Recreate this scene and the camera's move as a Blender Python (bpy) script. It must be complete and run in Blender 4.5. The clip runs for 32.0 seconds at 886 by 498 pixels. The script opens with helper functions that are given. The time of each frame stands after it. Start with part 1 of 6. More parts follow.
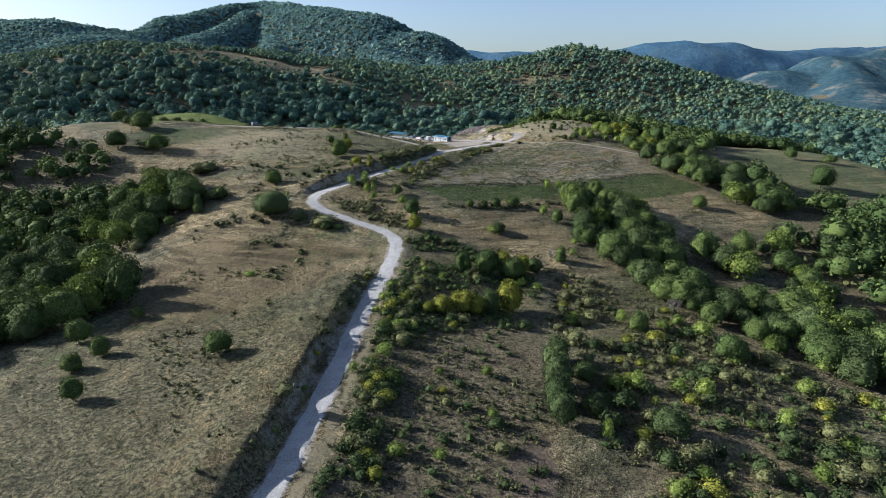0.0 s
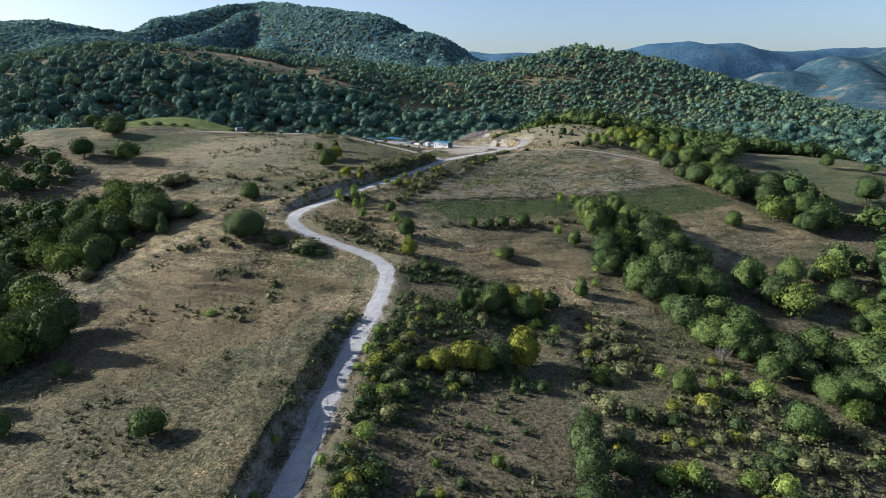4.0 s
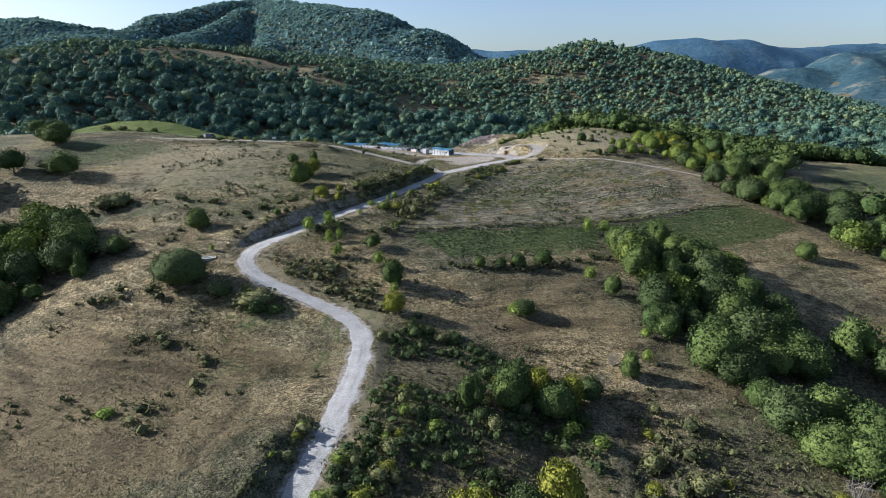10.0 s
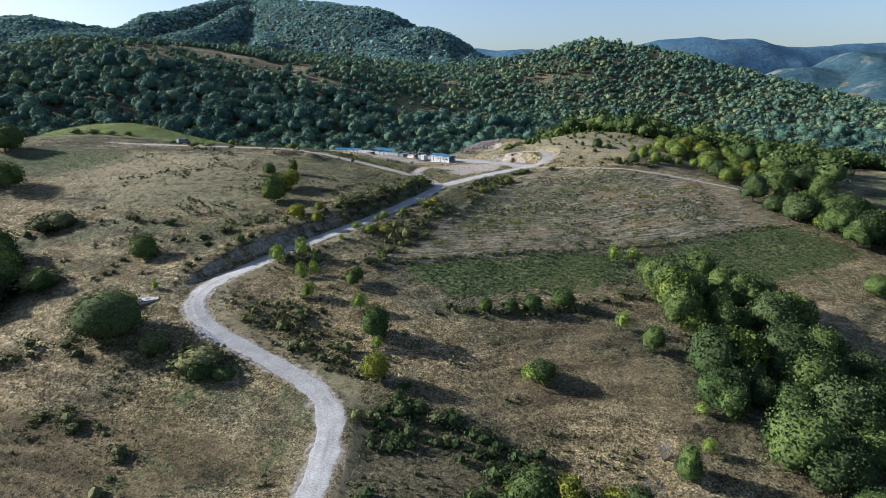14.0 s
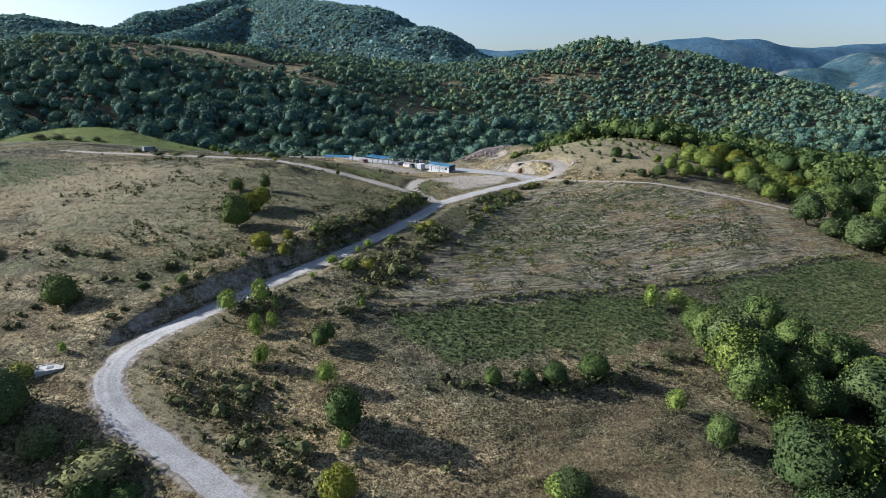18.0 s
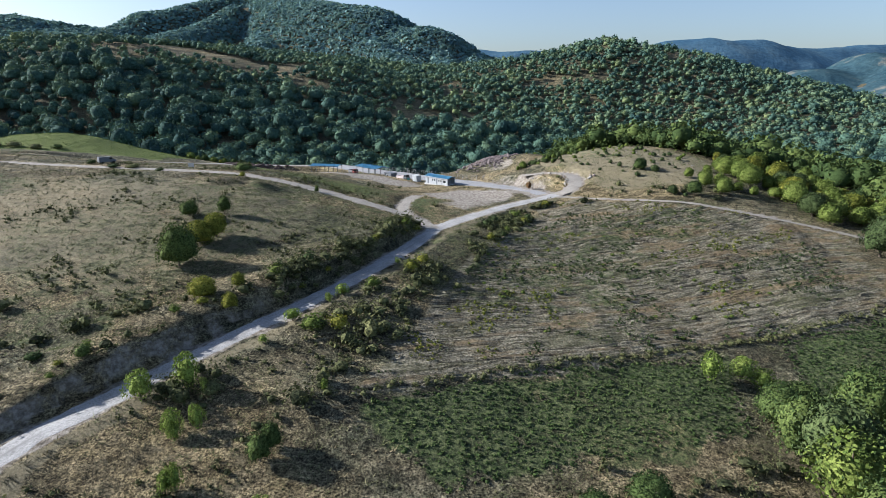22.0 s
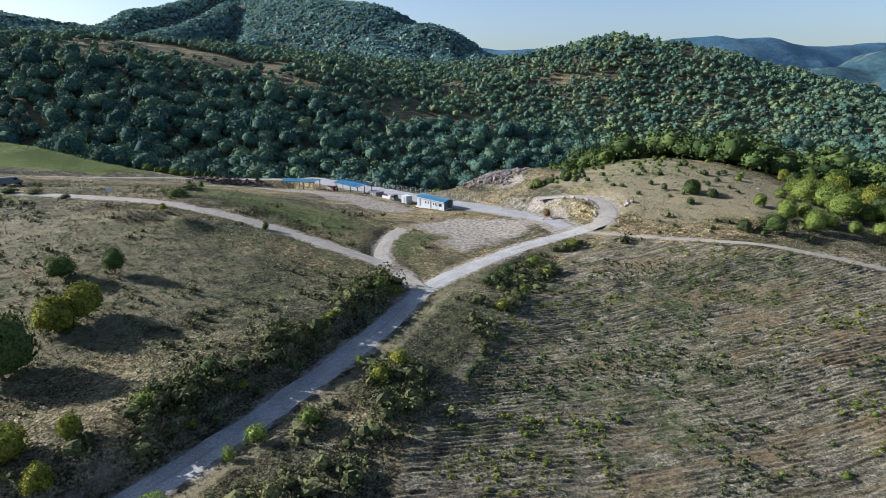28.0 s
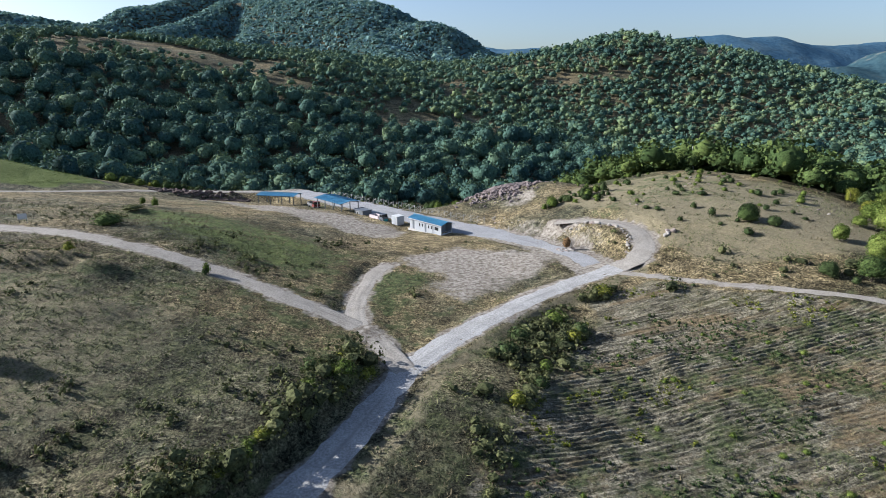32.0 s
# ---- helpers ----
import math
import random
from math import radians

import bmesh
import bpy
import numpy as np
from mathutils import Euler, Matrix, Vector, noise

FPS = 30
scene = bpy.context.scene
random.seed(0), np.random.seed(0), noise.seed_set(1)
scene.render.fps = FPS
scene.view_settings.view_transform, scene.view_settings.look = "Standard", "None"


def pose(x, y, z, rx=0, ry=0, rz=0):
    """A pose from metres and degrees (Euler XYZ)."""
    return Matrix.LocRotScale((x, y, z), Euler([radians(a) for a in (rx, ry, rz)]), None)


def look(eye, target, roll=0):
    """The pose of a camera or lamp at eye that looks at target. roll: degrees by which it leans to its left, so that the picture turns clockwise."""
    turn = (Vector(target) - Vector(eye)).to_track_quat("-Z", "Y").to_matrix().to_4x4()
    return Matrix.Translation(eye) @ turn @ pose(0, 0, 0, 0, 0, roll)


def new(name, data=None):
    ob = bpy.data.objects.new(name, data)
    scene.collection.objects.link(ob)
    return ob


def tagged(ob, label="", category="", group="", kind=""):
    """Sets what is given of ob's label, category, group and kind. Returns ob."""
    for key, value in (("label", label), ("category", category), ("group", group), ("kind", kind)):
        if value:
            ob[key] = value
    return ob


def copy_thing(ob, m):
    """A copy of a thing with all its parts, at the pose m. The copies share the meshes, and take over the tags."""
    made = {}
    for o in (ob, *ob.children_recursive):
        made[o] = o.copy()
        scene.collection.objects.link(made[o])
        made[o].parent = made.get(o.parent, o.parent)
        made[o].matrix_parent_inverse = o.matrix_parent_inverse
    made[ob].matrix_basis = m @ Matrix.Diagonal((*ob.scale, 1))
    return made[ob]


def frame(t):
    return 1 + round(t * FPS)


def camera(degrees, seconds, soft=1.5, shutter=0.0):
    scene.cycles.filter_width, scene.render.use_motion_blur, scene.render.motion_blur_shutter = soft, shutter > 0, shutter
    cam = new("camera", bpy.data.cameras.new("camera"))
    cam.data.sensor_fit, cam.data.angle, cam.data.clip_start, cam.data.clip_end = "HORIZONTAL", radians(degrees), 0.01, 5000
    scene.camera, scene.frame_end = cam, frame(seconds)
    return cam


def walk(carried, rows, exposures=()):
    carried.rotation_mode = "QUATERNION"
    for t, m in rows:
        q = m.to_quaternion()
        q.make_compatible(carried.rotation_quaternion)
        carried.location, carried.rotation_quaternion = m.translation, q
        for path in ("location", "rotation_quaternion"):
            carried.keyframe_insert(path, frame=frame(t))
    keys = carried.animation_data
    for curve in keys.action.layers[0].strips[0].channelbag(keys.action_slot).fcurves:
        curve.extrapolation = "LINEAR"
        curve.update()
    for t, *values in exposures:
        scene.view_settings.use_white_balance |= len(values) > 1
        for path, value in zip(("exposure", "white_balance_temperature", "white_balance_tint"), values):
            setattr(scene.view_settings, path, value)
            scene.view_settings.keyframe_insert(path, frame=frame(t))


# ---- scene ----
cam = camera(74.3, 32.0, soft=0.6)
METRES, EYE, TILT, LEAN, TURN = 212.0, 50.0, -16.05, 0.0, 0.0
EXPOSURE, KELVIN, TINT = 1.15, 5780, 12
ROWS = [
    (0.0, 0.0, 0.0, 0.0, -0.0, 0.0, -0.0),
    (0.5, 0.0003, 0.0141, 0.004, 0.03, 0.02, -0.01),
    (1.0, 0.0006, 0.0294, 0.0084, 0.06, 0.03, -0.01),
    (1.5, 0.001, 0.0437, 0.0124, 0.08, 0.06, -0.01),
    (2.0, 0.0014, 0.0592, 0.0168, 0.1, 0.07, -0.01),
    (2.5, 0.0018, 0.0735, 0.021, 0.12, 0.09, 0.01),
    (3.0, 0.0023, 0.089, 0.0255, 0.14, 0.11, 0.03),
    (3.5, 0.0027, 0.1034, 0.0295, 0.16, 0.13, 0.04),
    (5.5, 0.0042, 0.1636, 0.0467, 0.23, 0.15, 0.06),
    (6.0, 0.0048, 0.1792, 0.0512, 0.26, 0.15, 0.08),
    (6.5, 0.0052, 0.1936, 0.0554, 0.29, 0.14, 0.09),
    (7.0, 0.0056, 0.2093, 0.0598, 0.32, 0.12, 0.12),
    (7.5, 0.006, 0.2236, 0.0641, 0.34, 0.09, 0.14),
    (8.0, 0.0064, 0.2393, 0.0686, 0.36, 0.08, 0.14),
    (8.5, 0.0069, 0.2537, 0.0728, 0.39, 0.06, 0.16),
    (9.0, 0.0075, 0.2694, 0.0773, 0.41, 0.04, 0.19),
    (9.5, 0.0078, 0.2838, 0.0815, 0.43, 0.01, 0.19),
    (10.0, 0.0083, 0.2995, 0.086, 0.46, -0.01, 0.19),
    (10.5, 0.0087, 0.314, 0.0901, 0.48, -0.02, 0.2),
    (11.0, 0.0091, 0.3297, 0.0945, 0.51, -0.03, 0.17),
    (11.5, 0.0096, 0.3442, 0.0986, 0.54, -0.03, 0.16),
    (12.0, 0.0101, 0.3598, 0.1032, 0.57, -0.04, 0.15),
    (12.5, 0.0105, 0.3743, 0.1074, 0.59, -0.06, 0.13),
    (13.0, 0.011, 0.39, 0.1119, 0.61, -0.06, 0.09),
    (13.5, 0.0112, 0.4045, 0.1159, 0.62, -0.05, 0.08),
    (14.0, 0.0119, 0.4201, 0.1204, 0.64, -0.06, 0.08),
    (14.5, 0.0123, 0.4347, 0.1245, 0.67, -0.05, 0.05),
    (16.5, 0.0142, 0.4947, 0.1419, 0.76, -0.06, 0.05),
    (17.0, 0.0146, 0.5104, 0.1463, 0.76, -0.04, 0.03),
    (17.5, 0.0149, 0.5249, 0.1504, 0.77, -0.03, 0.02),
    (18.0, 0.0153, 0.5403, 0.1549, 0.79, -0.0, -0.0),
    (18.5, 0.0158, 0.5548, 0.1591, 0.82, 0.0, -0.03),
    (19.0, 0.0162, 0.5703, 0.1636, 0.84, 0.01, -0.04),
    (19.5, 0.0167, 0.5847, 0.1676, 0.86, 0.04, -0.05),
    (20.0, 0.017, 0.6001, 0.1722, 0.87, 0.04, -0.04),
    (20.5, 0.0176, 0.6146, 0.1763, 0.9, 0.06, -0.03),
    (21.0, 0.0179, 0.6301, 0.1808, 0.9, 0.07, -0.05),
    (21.5, 0.0184, 0.6445, 0.1849, 0.92, 0.1, -0.02),
    (22.0, 0.0188, 0.66, 0.1895, 0.91, 0.1, -0.03),
    (22.5, 0.0192, 0.6745, 0.1935, 0.92, 0.12, -0.02),
    (23.0, 0.0197, 0.6902, 0.198, 0.92, 0.13, -0.03),
    (23.5, 0.0201, 0.7047, 0.2022, 0.93, 0.13, -0.02),
    (24.0, 0.0206, 0.7204, 0.2067, 0.95, 0.13, -0.0),
    (24.5, 0.021, 0.7348, 0.2108, 0.96, 0.12, -0.01),
    (25.0, 0.0215, 0.7504, 0.2153, 0.98, 0.11, -0.05),
    (25.5, 0.0218, 0.7648, 0.2195, 0.99, 0.1, -0.02),
    (27.5, 0.0235, 0.8245, 0.2372, 1.06, 0.03, -0.02),
    (28.0, 0.0239, 0.8404, 0.2416, 1.08, 0.02, -0.01),
    (28.5, 0.0244, 0.8548, 0.2459, 1.12, 0.01, -0.01),
    (29.0, 0.025, 0.8705, 0.2504, 1.15, -0.01, -0.01),
    (29.5, 0.0253, 0.885, 0.2545, 1.16, -0.01, -0.03),
    (30.0, 0.0259, 0.9007, 0.259, 1.19, -0.03, -0.04),
    (30.5, 0.0261, 0.915, 0.2632, 1.21, -0.04, -0.06),
    (31.0, 0.0266, 0.9307, 0.2677, 1.24, -0.03, -0.08),
    (31.5, 0.0271, 0.945, 0.2719, 1.28, -0.03, -0.08),
    (32.0, 0.0274, 0.9606, 0.2764, 1.31, -0.02, -0.09),
]
walk(cam, [(t, pose(0, 0, EYE, TILT, LEAN, TURN) @ pose(METRES * x, METRES * y, METRES * z, 90 + pitch, roll, yaw)) for t, x, y, z, yaw, pitch, roll in ROWS],
     exposures=[(0.0, EXPOSURE, KELVIN, TINT), (32.0, EXPOSURE, KELVIN, TINT)])

# ---- daylight: a low sun from the west and a clear sky ----
SUN_HEIGHT, SUN_FROM = 24.5, Vector((-0.97, 0.22, 0))
world = bpy.data.worlds.new("sky")
scene.world = world
world.use_nodes = True
sky = world.node_tree.nodes.new("ShaderNodeTexSky")
sky.sky_type, sky.sun_disc = "NISHITA", False
sky.sun_elevation, sky.sun_rotation = radians(SUN_HEIGHT), math.atan2(SUN_FROM.x, SUN_FROM.y)
sky.altitude, sky.air_density, sky.dust_density, sky.ozone_density = 500, 1.0, 1.9, 2.6
world.node_tree.nodes["Background"].inputs["Strength"].default_value = 0.068
haze = world.node_tree.nodes.new("ShaderNodeHueSaturation")
haze.inputs["Saturation"].default_value = 0.85
world.node_tree.links.new(sky.outputs["Color"], haze.inputs["Color"])
world.node_tree.links.new(haze.outputs["Color"], world.node_tree.nodes["Background"].inputs["Color"])
sun = new("sun", bpy.data.lights.new("sun", "SUN"))
sun.data.energy, sun.data.angle, sun.data.color = 5.0, radians(0.53), (1.0, 0.93, 0.82)
up = SUN_FROM.normalized() * math.cos(radians(SUN_HEIGHT)) + Vector((0, 0, math.sin(radians(SUN_HEIGHT))))
sun.matrix_world = look(up * 300, (0, 0, 0))

# ---- relief: heights of the near land on a coarse plan (rows go north), the hills beyond as crest lines ----
PLAN_X = [-220, -150, -105, -72, -46, -24, -4, 18, 42, 70, 105, 155, 220]
PLAN_Y = [0, 55, 95, 130, 160, 185, 210, 240, 270, 300, 335, 375, 420, 470]
WEST = [
    [-16, -12.1, -8.4, -6.1, -5.2, -5.2, -5.8],
    [-14.7, -10.8, -6.6, -2.3, -0.5, -1.1, -2.7],
    [-12.7, -9.4, -5, -0.8, 1.5, 1.6, -0.5],
    [-10.8, -9.3, -4.3, -0.2, 1.5, 3.3, 2.1],
    [-9.5, -9.5, -3.1, 2.4, 3.7, 5, 4.5],
    [-7, -7, 0.1, 8, 10.3, 9.4, 9.4],
    [-0.4, 0.3, 6.7, 13.6, 15.1, 14.5, 13.7],
    [12, 13.1, 16.3, 19.7, 20.1, 18.9, 16.8],
    [22.6, 23.9, 24, 24.9, 24.4, 22.2, 19.1],
    [27.2, 28.8, 27.1, 26.9, 26.1, 21.8, 18.9],
    [26.7, 27.7, 25, 23.5, 21.6, 18.6, 16.5],
    [23.2, 22.9, 18.9, 17, 15.6, 14.8, 14.2],
    [17.5, 15.8, 12.8, 8.6, 6.4, 5.3, 5],
    [9.5, 5, 0.5, -2.8, -4.8, -5.6, -5.6]]
EAST = [
    [-7, -8.4, -10.2, -12.3, -14.6, -16.6],
    [-4.5, -6.1, -7.9, -10.1, -12.7, -14.6],
    [-2.5, -4.5, -6.4, -8.7, -11.2, -12.6],
    [-0.9, -2.9, -4.9, -7.2, -9.1, -10.1],
    [1.8, 1.5, -1.9, -4.5, -6, -6.9],
    [7.5, 6.1, 3.3, -0.8, -2, -3.3],
    [11.6, 9, 6.8, 3.7, 3.2, 0.8],
    [14.6, 13.4, 13.5, 11, 10.1, 6.5],
    [17.3, 17.2, 17.7, 16.7, 14.9, 11.5],
    [17.9, 20.4, 23.2, 19.4, 15.8, 13.7],
    [18.4, 24.9, 27.8, 21.9, 14.4, 11.3],
    [16, 21.4, 25.7, 20.6, 11.8, 6.9],
    [6.1, 9.2, 13, 12.9, 7.2, 2],
    [-4.6, -2.6, -0.1, 1.4, -0.1, -3.3]]
PLAN_Z = np.hstack([np.array(WEST), np.array(EAST)])


def hermite(nodes, values, q):
    """Smooth curve through values at nodes along axis 0, read at q."""
    nodes = np.asarray(nodes, float)
    slope = np.gradient(values, nodes, axis=0)
    q = np.clip(q, nodes[0], nodes[-1])
    k = np.clip(np.searchsorted(nodes, q) - 1, 0, len(nodes) - 2)
    step = nodes[k + 1] - nodes[k]
    u = (q - nodes[k]) / step
    return k, u, step, slope


def plan_height(x, y):
    kx, u, sx, _ = hermite(PLAN_X, PLAN_Z.T, x)
    ky, v, sy, _ = hermite(PLAN_Y, PLAN_Z, y)
    dzx = np.gradient(PLAN_Z, np.asarray(PLAN_X, float), axis=1)
    dzy = np.gradient(PLAN_Z, np.asarray(PLAN_Y, float), axis=0)
    dxy = np.gradient(dzy, np.asarray(PLAN_X, float), axis=1)

    def basis(w):
        return 2 * w**3 - 3 * w**2 + 1, w**3 - 2 * w**2 + w, -2 * w**3 + 3 * w**2, w**3 - w**2
    a0, b0, a1, b1 = basis(u)
    c0, d0, c1, d1 = basis(v)
    total = 0
    for i, a, b in ((0, a0, b0 * sx), (1, a1, b1 * sx)):
        for j, c, d in ((0, c0, d0 * sy), (1, c1, d1 * sy)):
            total = total + a * c * PLAN_Z[ky + j, kx + i] + b * c * dzx[ky + j, kx + i] + a * d * dzy[ky + j, kx + i] + b * d * dxy[ky + j, kx + i]
    return total


def smooth(a, b, q):
    w = np.clip((q - a) / (b - a), 0, 1)
    return w * w * (3 - 2 * w)


def lattice(ix, iy, seed):
    v = np.sin(ix * 127.1 + iy * 311.7 + seed * 74.7) * 43758.5453
    return v - np.floor(v)


def fuzz(x, y, size, seed=0):
    """Smooth value noise, -1 to 1."""
    x, y = np.asarray(x, float) / size, np.asarray(y, float) / size
    ix, iy = np.floor(x), np.floor(y)
    u, v = x - ix, y - iy
    u, v = u * u * (3 - 2 * u), v * v * (3 - 2 * v)
    low = lattice(ix, iy, seed) * (1 - u) + lattice(ix + 1, iy, seed) * u
    high = lattice(ix, iy + 1, seed) * (1 - u) + lattice(ix + 1, iy + 1, seed) * u
    return 2 * (low * (1 - v) + high * v) - 1


VALLEY = -14.0
# hills: crest lines of (x, y, height above the valley) with the width of the flank; the lines of one hill merge
HILLS = [
    [([(-1100, 1340, 192), (-950, 1320, 188), (-815, 1290, 184), (-700, 1220, 142), (-600, 1120, 106)], 230), ([(-600, 1120, 106), (-440, 850, 104), (-313, 737, 100), (-235, 760, 84), (-164, 800, 72)], 285)],
    [([(-164, 800, 72), (-108, 890, 76), (62, 890, 87), (128, 890, 94), (182, 880, 101), (228, 870, 97), (271, 850, 78), (320, 810, 61), (383, 780, 38), (440, 760, 22), (535, 720, 6)], 200)],
    [([(-451, 1600, 253), (-379, 1540, 237), (-325, 1480, 223), (-250, 1430, 215), (-153, 1370, 196), (-64, 1300, 152), (18, 1240, 104), (73, 1200, 80), (160, 1160, 50)], 200),
     ([(-451, 1600, 253), (-525, 1520, 234), (-625, 1430, 200), (-672, 1340, 142), (-690, 1270, 80)], 140),
     ([(-540, 1500, 196), (-560, 1400, 150), (-570, 1300, 110)], 150),
     ([(-451, 1600, 250), (-467, 1490, 214), (-494, 1380, 172), (-506, 1260, 134), (-500, 1150, 90)], 125),
     ([(-379, 1540, 232), (-370, 1420, 176), (-350, 1290, 128), (-330, 1170, 92)], 110),
     ([(-250, 1430, 210), (-232, 1400, 204), (-157, 1290, 152), (-72, 1130, 99)], 105),
     ([(-64, 1300, 155), (-20, 1200, 112), (20, 1090, 78)], 85)],
    [([(-400, 2900, 190), (141, 2750, 184), (287, 2700, 188), (525, 2650, 184), (657, 2600, 191), (786, 2560, 206), (983, 2530, 220), (1201, 2600, 218), (1527, 2750, 191), (1816, 2850, 205), (2115, 2950, 223), (3200, 2950, 250)], 300),
     ([(786, 2560, 206), (740, 2480, 168), (680, 2380, 110)], 90),
     ([(983, 2530, 220), (930, 2450, 176), (880, 2340, 118)], 100),
     ([(1201, 2600, 218), (1120, 2480, 170), (1080, 2360, 120)], 100),
     ([(1527, 2750, 191), (1400, 2560, 160), (1300, 2400, 130)], 120)],
    [([(800, 1900, 20), (886, 1900, 45), (1076, 1900, 92), (1200, 1900, 124), (1250, 1900, 132), (1368, 1900, 138), (1700, 1900, 150), (2400, 1900, 170)], 210),
     ([(1250, 1900, 132), (1160, 1740, 84), (1080, 1600, 40)], 130)],
    [([(-560, 420, 60), (-420, 330, 42), (-330, 240, 30)], 130)],
]


def crest_height(x, y):
    total = 0
    for hill in HILLS:
        best = np.zeros_like(x)
        for line, width in hill:
            for (x0, y0, h0), (x1, y1, h1) in zip(line, line[1:]):
                dx, dy = x1 - x0, y1 - y0
                s = np.clip(((x - x0) * dx + (y - y0) * dy) / (dx * dx + dy * dy), 0, 1)
                d = np.hypot(x - x0 - s * dx, y - y0 - s * dy)
                best = np.maximum(best, (h0 + s * (h1 - h0)) * np.exp(-(d / width) ** 2))
        total = total + best**4
    return VALLEY + total**0.25


def bare_height(x, y):
    """The land without roads."""
    x, y = np.asarray(x, float), np.asarray(y, float)
    near = plan_height(x, y) + 0.35 * fuzz(x, y, 19, 3) + 0.16 * fuzz(x, y, 7, 4)
    far = crest_height(x, y)
    far = far + np.clip((far + 10) / 60, 0, 1) * (4 * fuzz(x, y, 90, 1) + 2 * fuzz(x, y, 38, 2)) + np.clip(far / 60, 0, 2) * 5 * fuzz(x, y, 210, 8)
    far = far - 70 * smooth(1780, 1900, y)
    away = np.maximum(smooth(425, 520, y), smooth(185, 290, np.abs(x)))
    return near * (1 - away) + far * away

# ---- roads: centre lines with their heights ----
MAIN_ROAD = [(-29, 10, -4.6), (-25.4, 40, -2.4), (-22.8, 60, -1.0), (-20.4, 77, 0.1), (-18.6, 98, 1.3), (-17.6, 113, 2.2), (-16.2, 126, 3.0),
             (-14.4, 139, 3.9), (-13.3, 151, 4.8), (-13.3, 159.5, 5.5), (-15.2, 166, 6.2), (-18.7, 170.2, 6.9), (-24.8, 174.6, 7.8), (-31, 178.5, 8.9),
             (-37.3, 182.4, 10.0), (-42, 187.8, 11.2), (-43.6, 193, 12.2), (-41.9, 198.4, 13.1), (-37.6, 204.5, 14.0), (-32, 212.3, 15.0),
             (-24.5, 222.2, 16.2), (-17.8, 231.3, 17.1), (-10.4, 244.5, 17.9), (-4.6, 257, 18.4), (0.2, 271, 18.6), (4.6, 279, 18.4), (9.9, 286, 18.5),
             (17.9, 294.5, 18.8), (26.8, 302, 19.2), (32.6, 305.8, 19.8)]
LOOP_TRACK = [(32.6, 305.8, 19.8), (36.8, 308.2, 20.8), (39.6, 313.5, 21.8), (40, 319.5, 22.6), (38, 325.5, 22.6), (33.5, 330.5, 22.0), (27, 334, 20.8)]
YARD_ROAD = [(29.6, 306.5, 19.4), (28, 316, 18.8), (23, 326.5, 17.9), (15.7, 337.3, 17.1), (8.1, 345.3, 16.6), (-10, 364.7, 15.7), (-28.8, 384.8, 14.9), (-49.4, 406.7, 14.2)]
WEST_TRACK = [(0.2, 271, 18.6), (-3.5, 277.5, 19.0), (-7, 281.5, 19.6), (-12.5, 284.6, 20.5), (-18.2, 287.3, 21.5), (-28, 292.5, 23.0), (-38, 296, 24.7),
              (-48, 299, 26.0), (-58, 302.5, 26.6), (-76, 306, 26.9), (-100, 312, 27.0), (-140, 322, 27.2)]
SPUR = [(-7, 281.5, 19.6), (-8.3, 288, 19.4), (-8.4, 296, 19.1), (-8.0, 306, 18.6), (-6.5, 311, 18.4)]
FIELD_TRACK = [(32.6, 303.5, 19.7), (44, 297, 20.3), (54, 292, 20.9), (64, 287.3, 20.9), (84, 276, 18.4), (104, 262, 15.2)]
FAR_TRACK = [(-49.4, 406.7, 14.2), (-70, 404, 14.6), (-88, 400, 15.6), (-101, 392, 17.2), (-110, 382, 18.8), (-117, 373, 20.4), (-135, 362, 22.4), (-180, 348, 24.5)]
ROADS = [(MAIN_ROAD, 2.4, 2.4), (LOOP_TRACK, 2.7, 2.0), (YARD_ROAD, 4.8, 3.5), (WEST_TRACK, 2.0, 2.0), (SPUR, 2.0, 2.0), (FIELD_TRACK, 1.5, 2.0), (FAR_TRACK, 2.2, 3.0)]


def curve_line(line, step=1.0):
    """The line as a smooth chain of points, a metre apart."""
    p = np.array(line, float)
    p = np.vstack([2 * p[0] - p[1], p, 2 * p[-1] - p[-2]])
    out = []
    for a, b, c, d in zip(p, p[1:], p[2:], p[3:]):
        n = max(2, int(np.hypot(*(c - b)[:2]) / step))
        for u in np.arange(n) / n:
            out.append(0.5 * (2 * b + (c - a) * u + (2 * a - 5 * b + 4 * c - d) * u * u + (3 * b - a - 3 * c + d) * u**3))
    out.append(p[-2])
    return np.array(out)


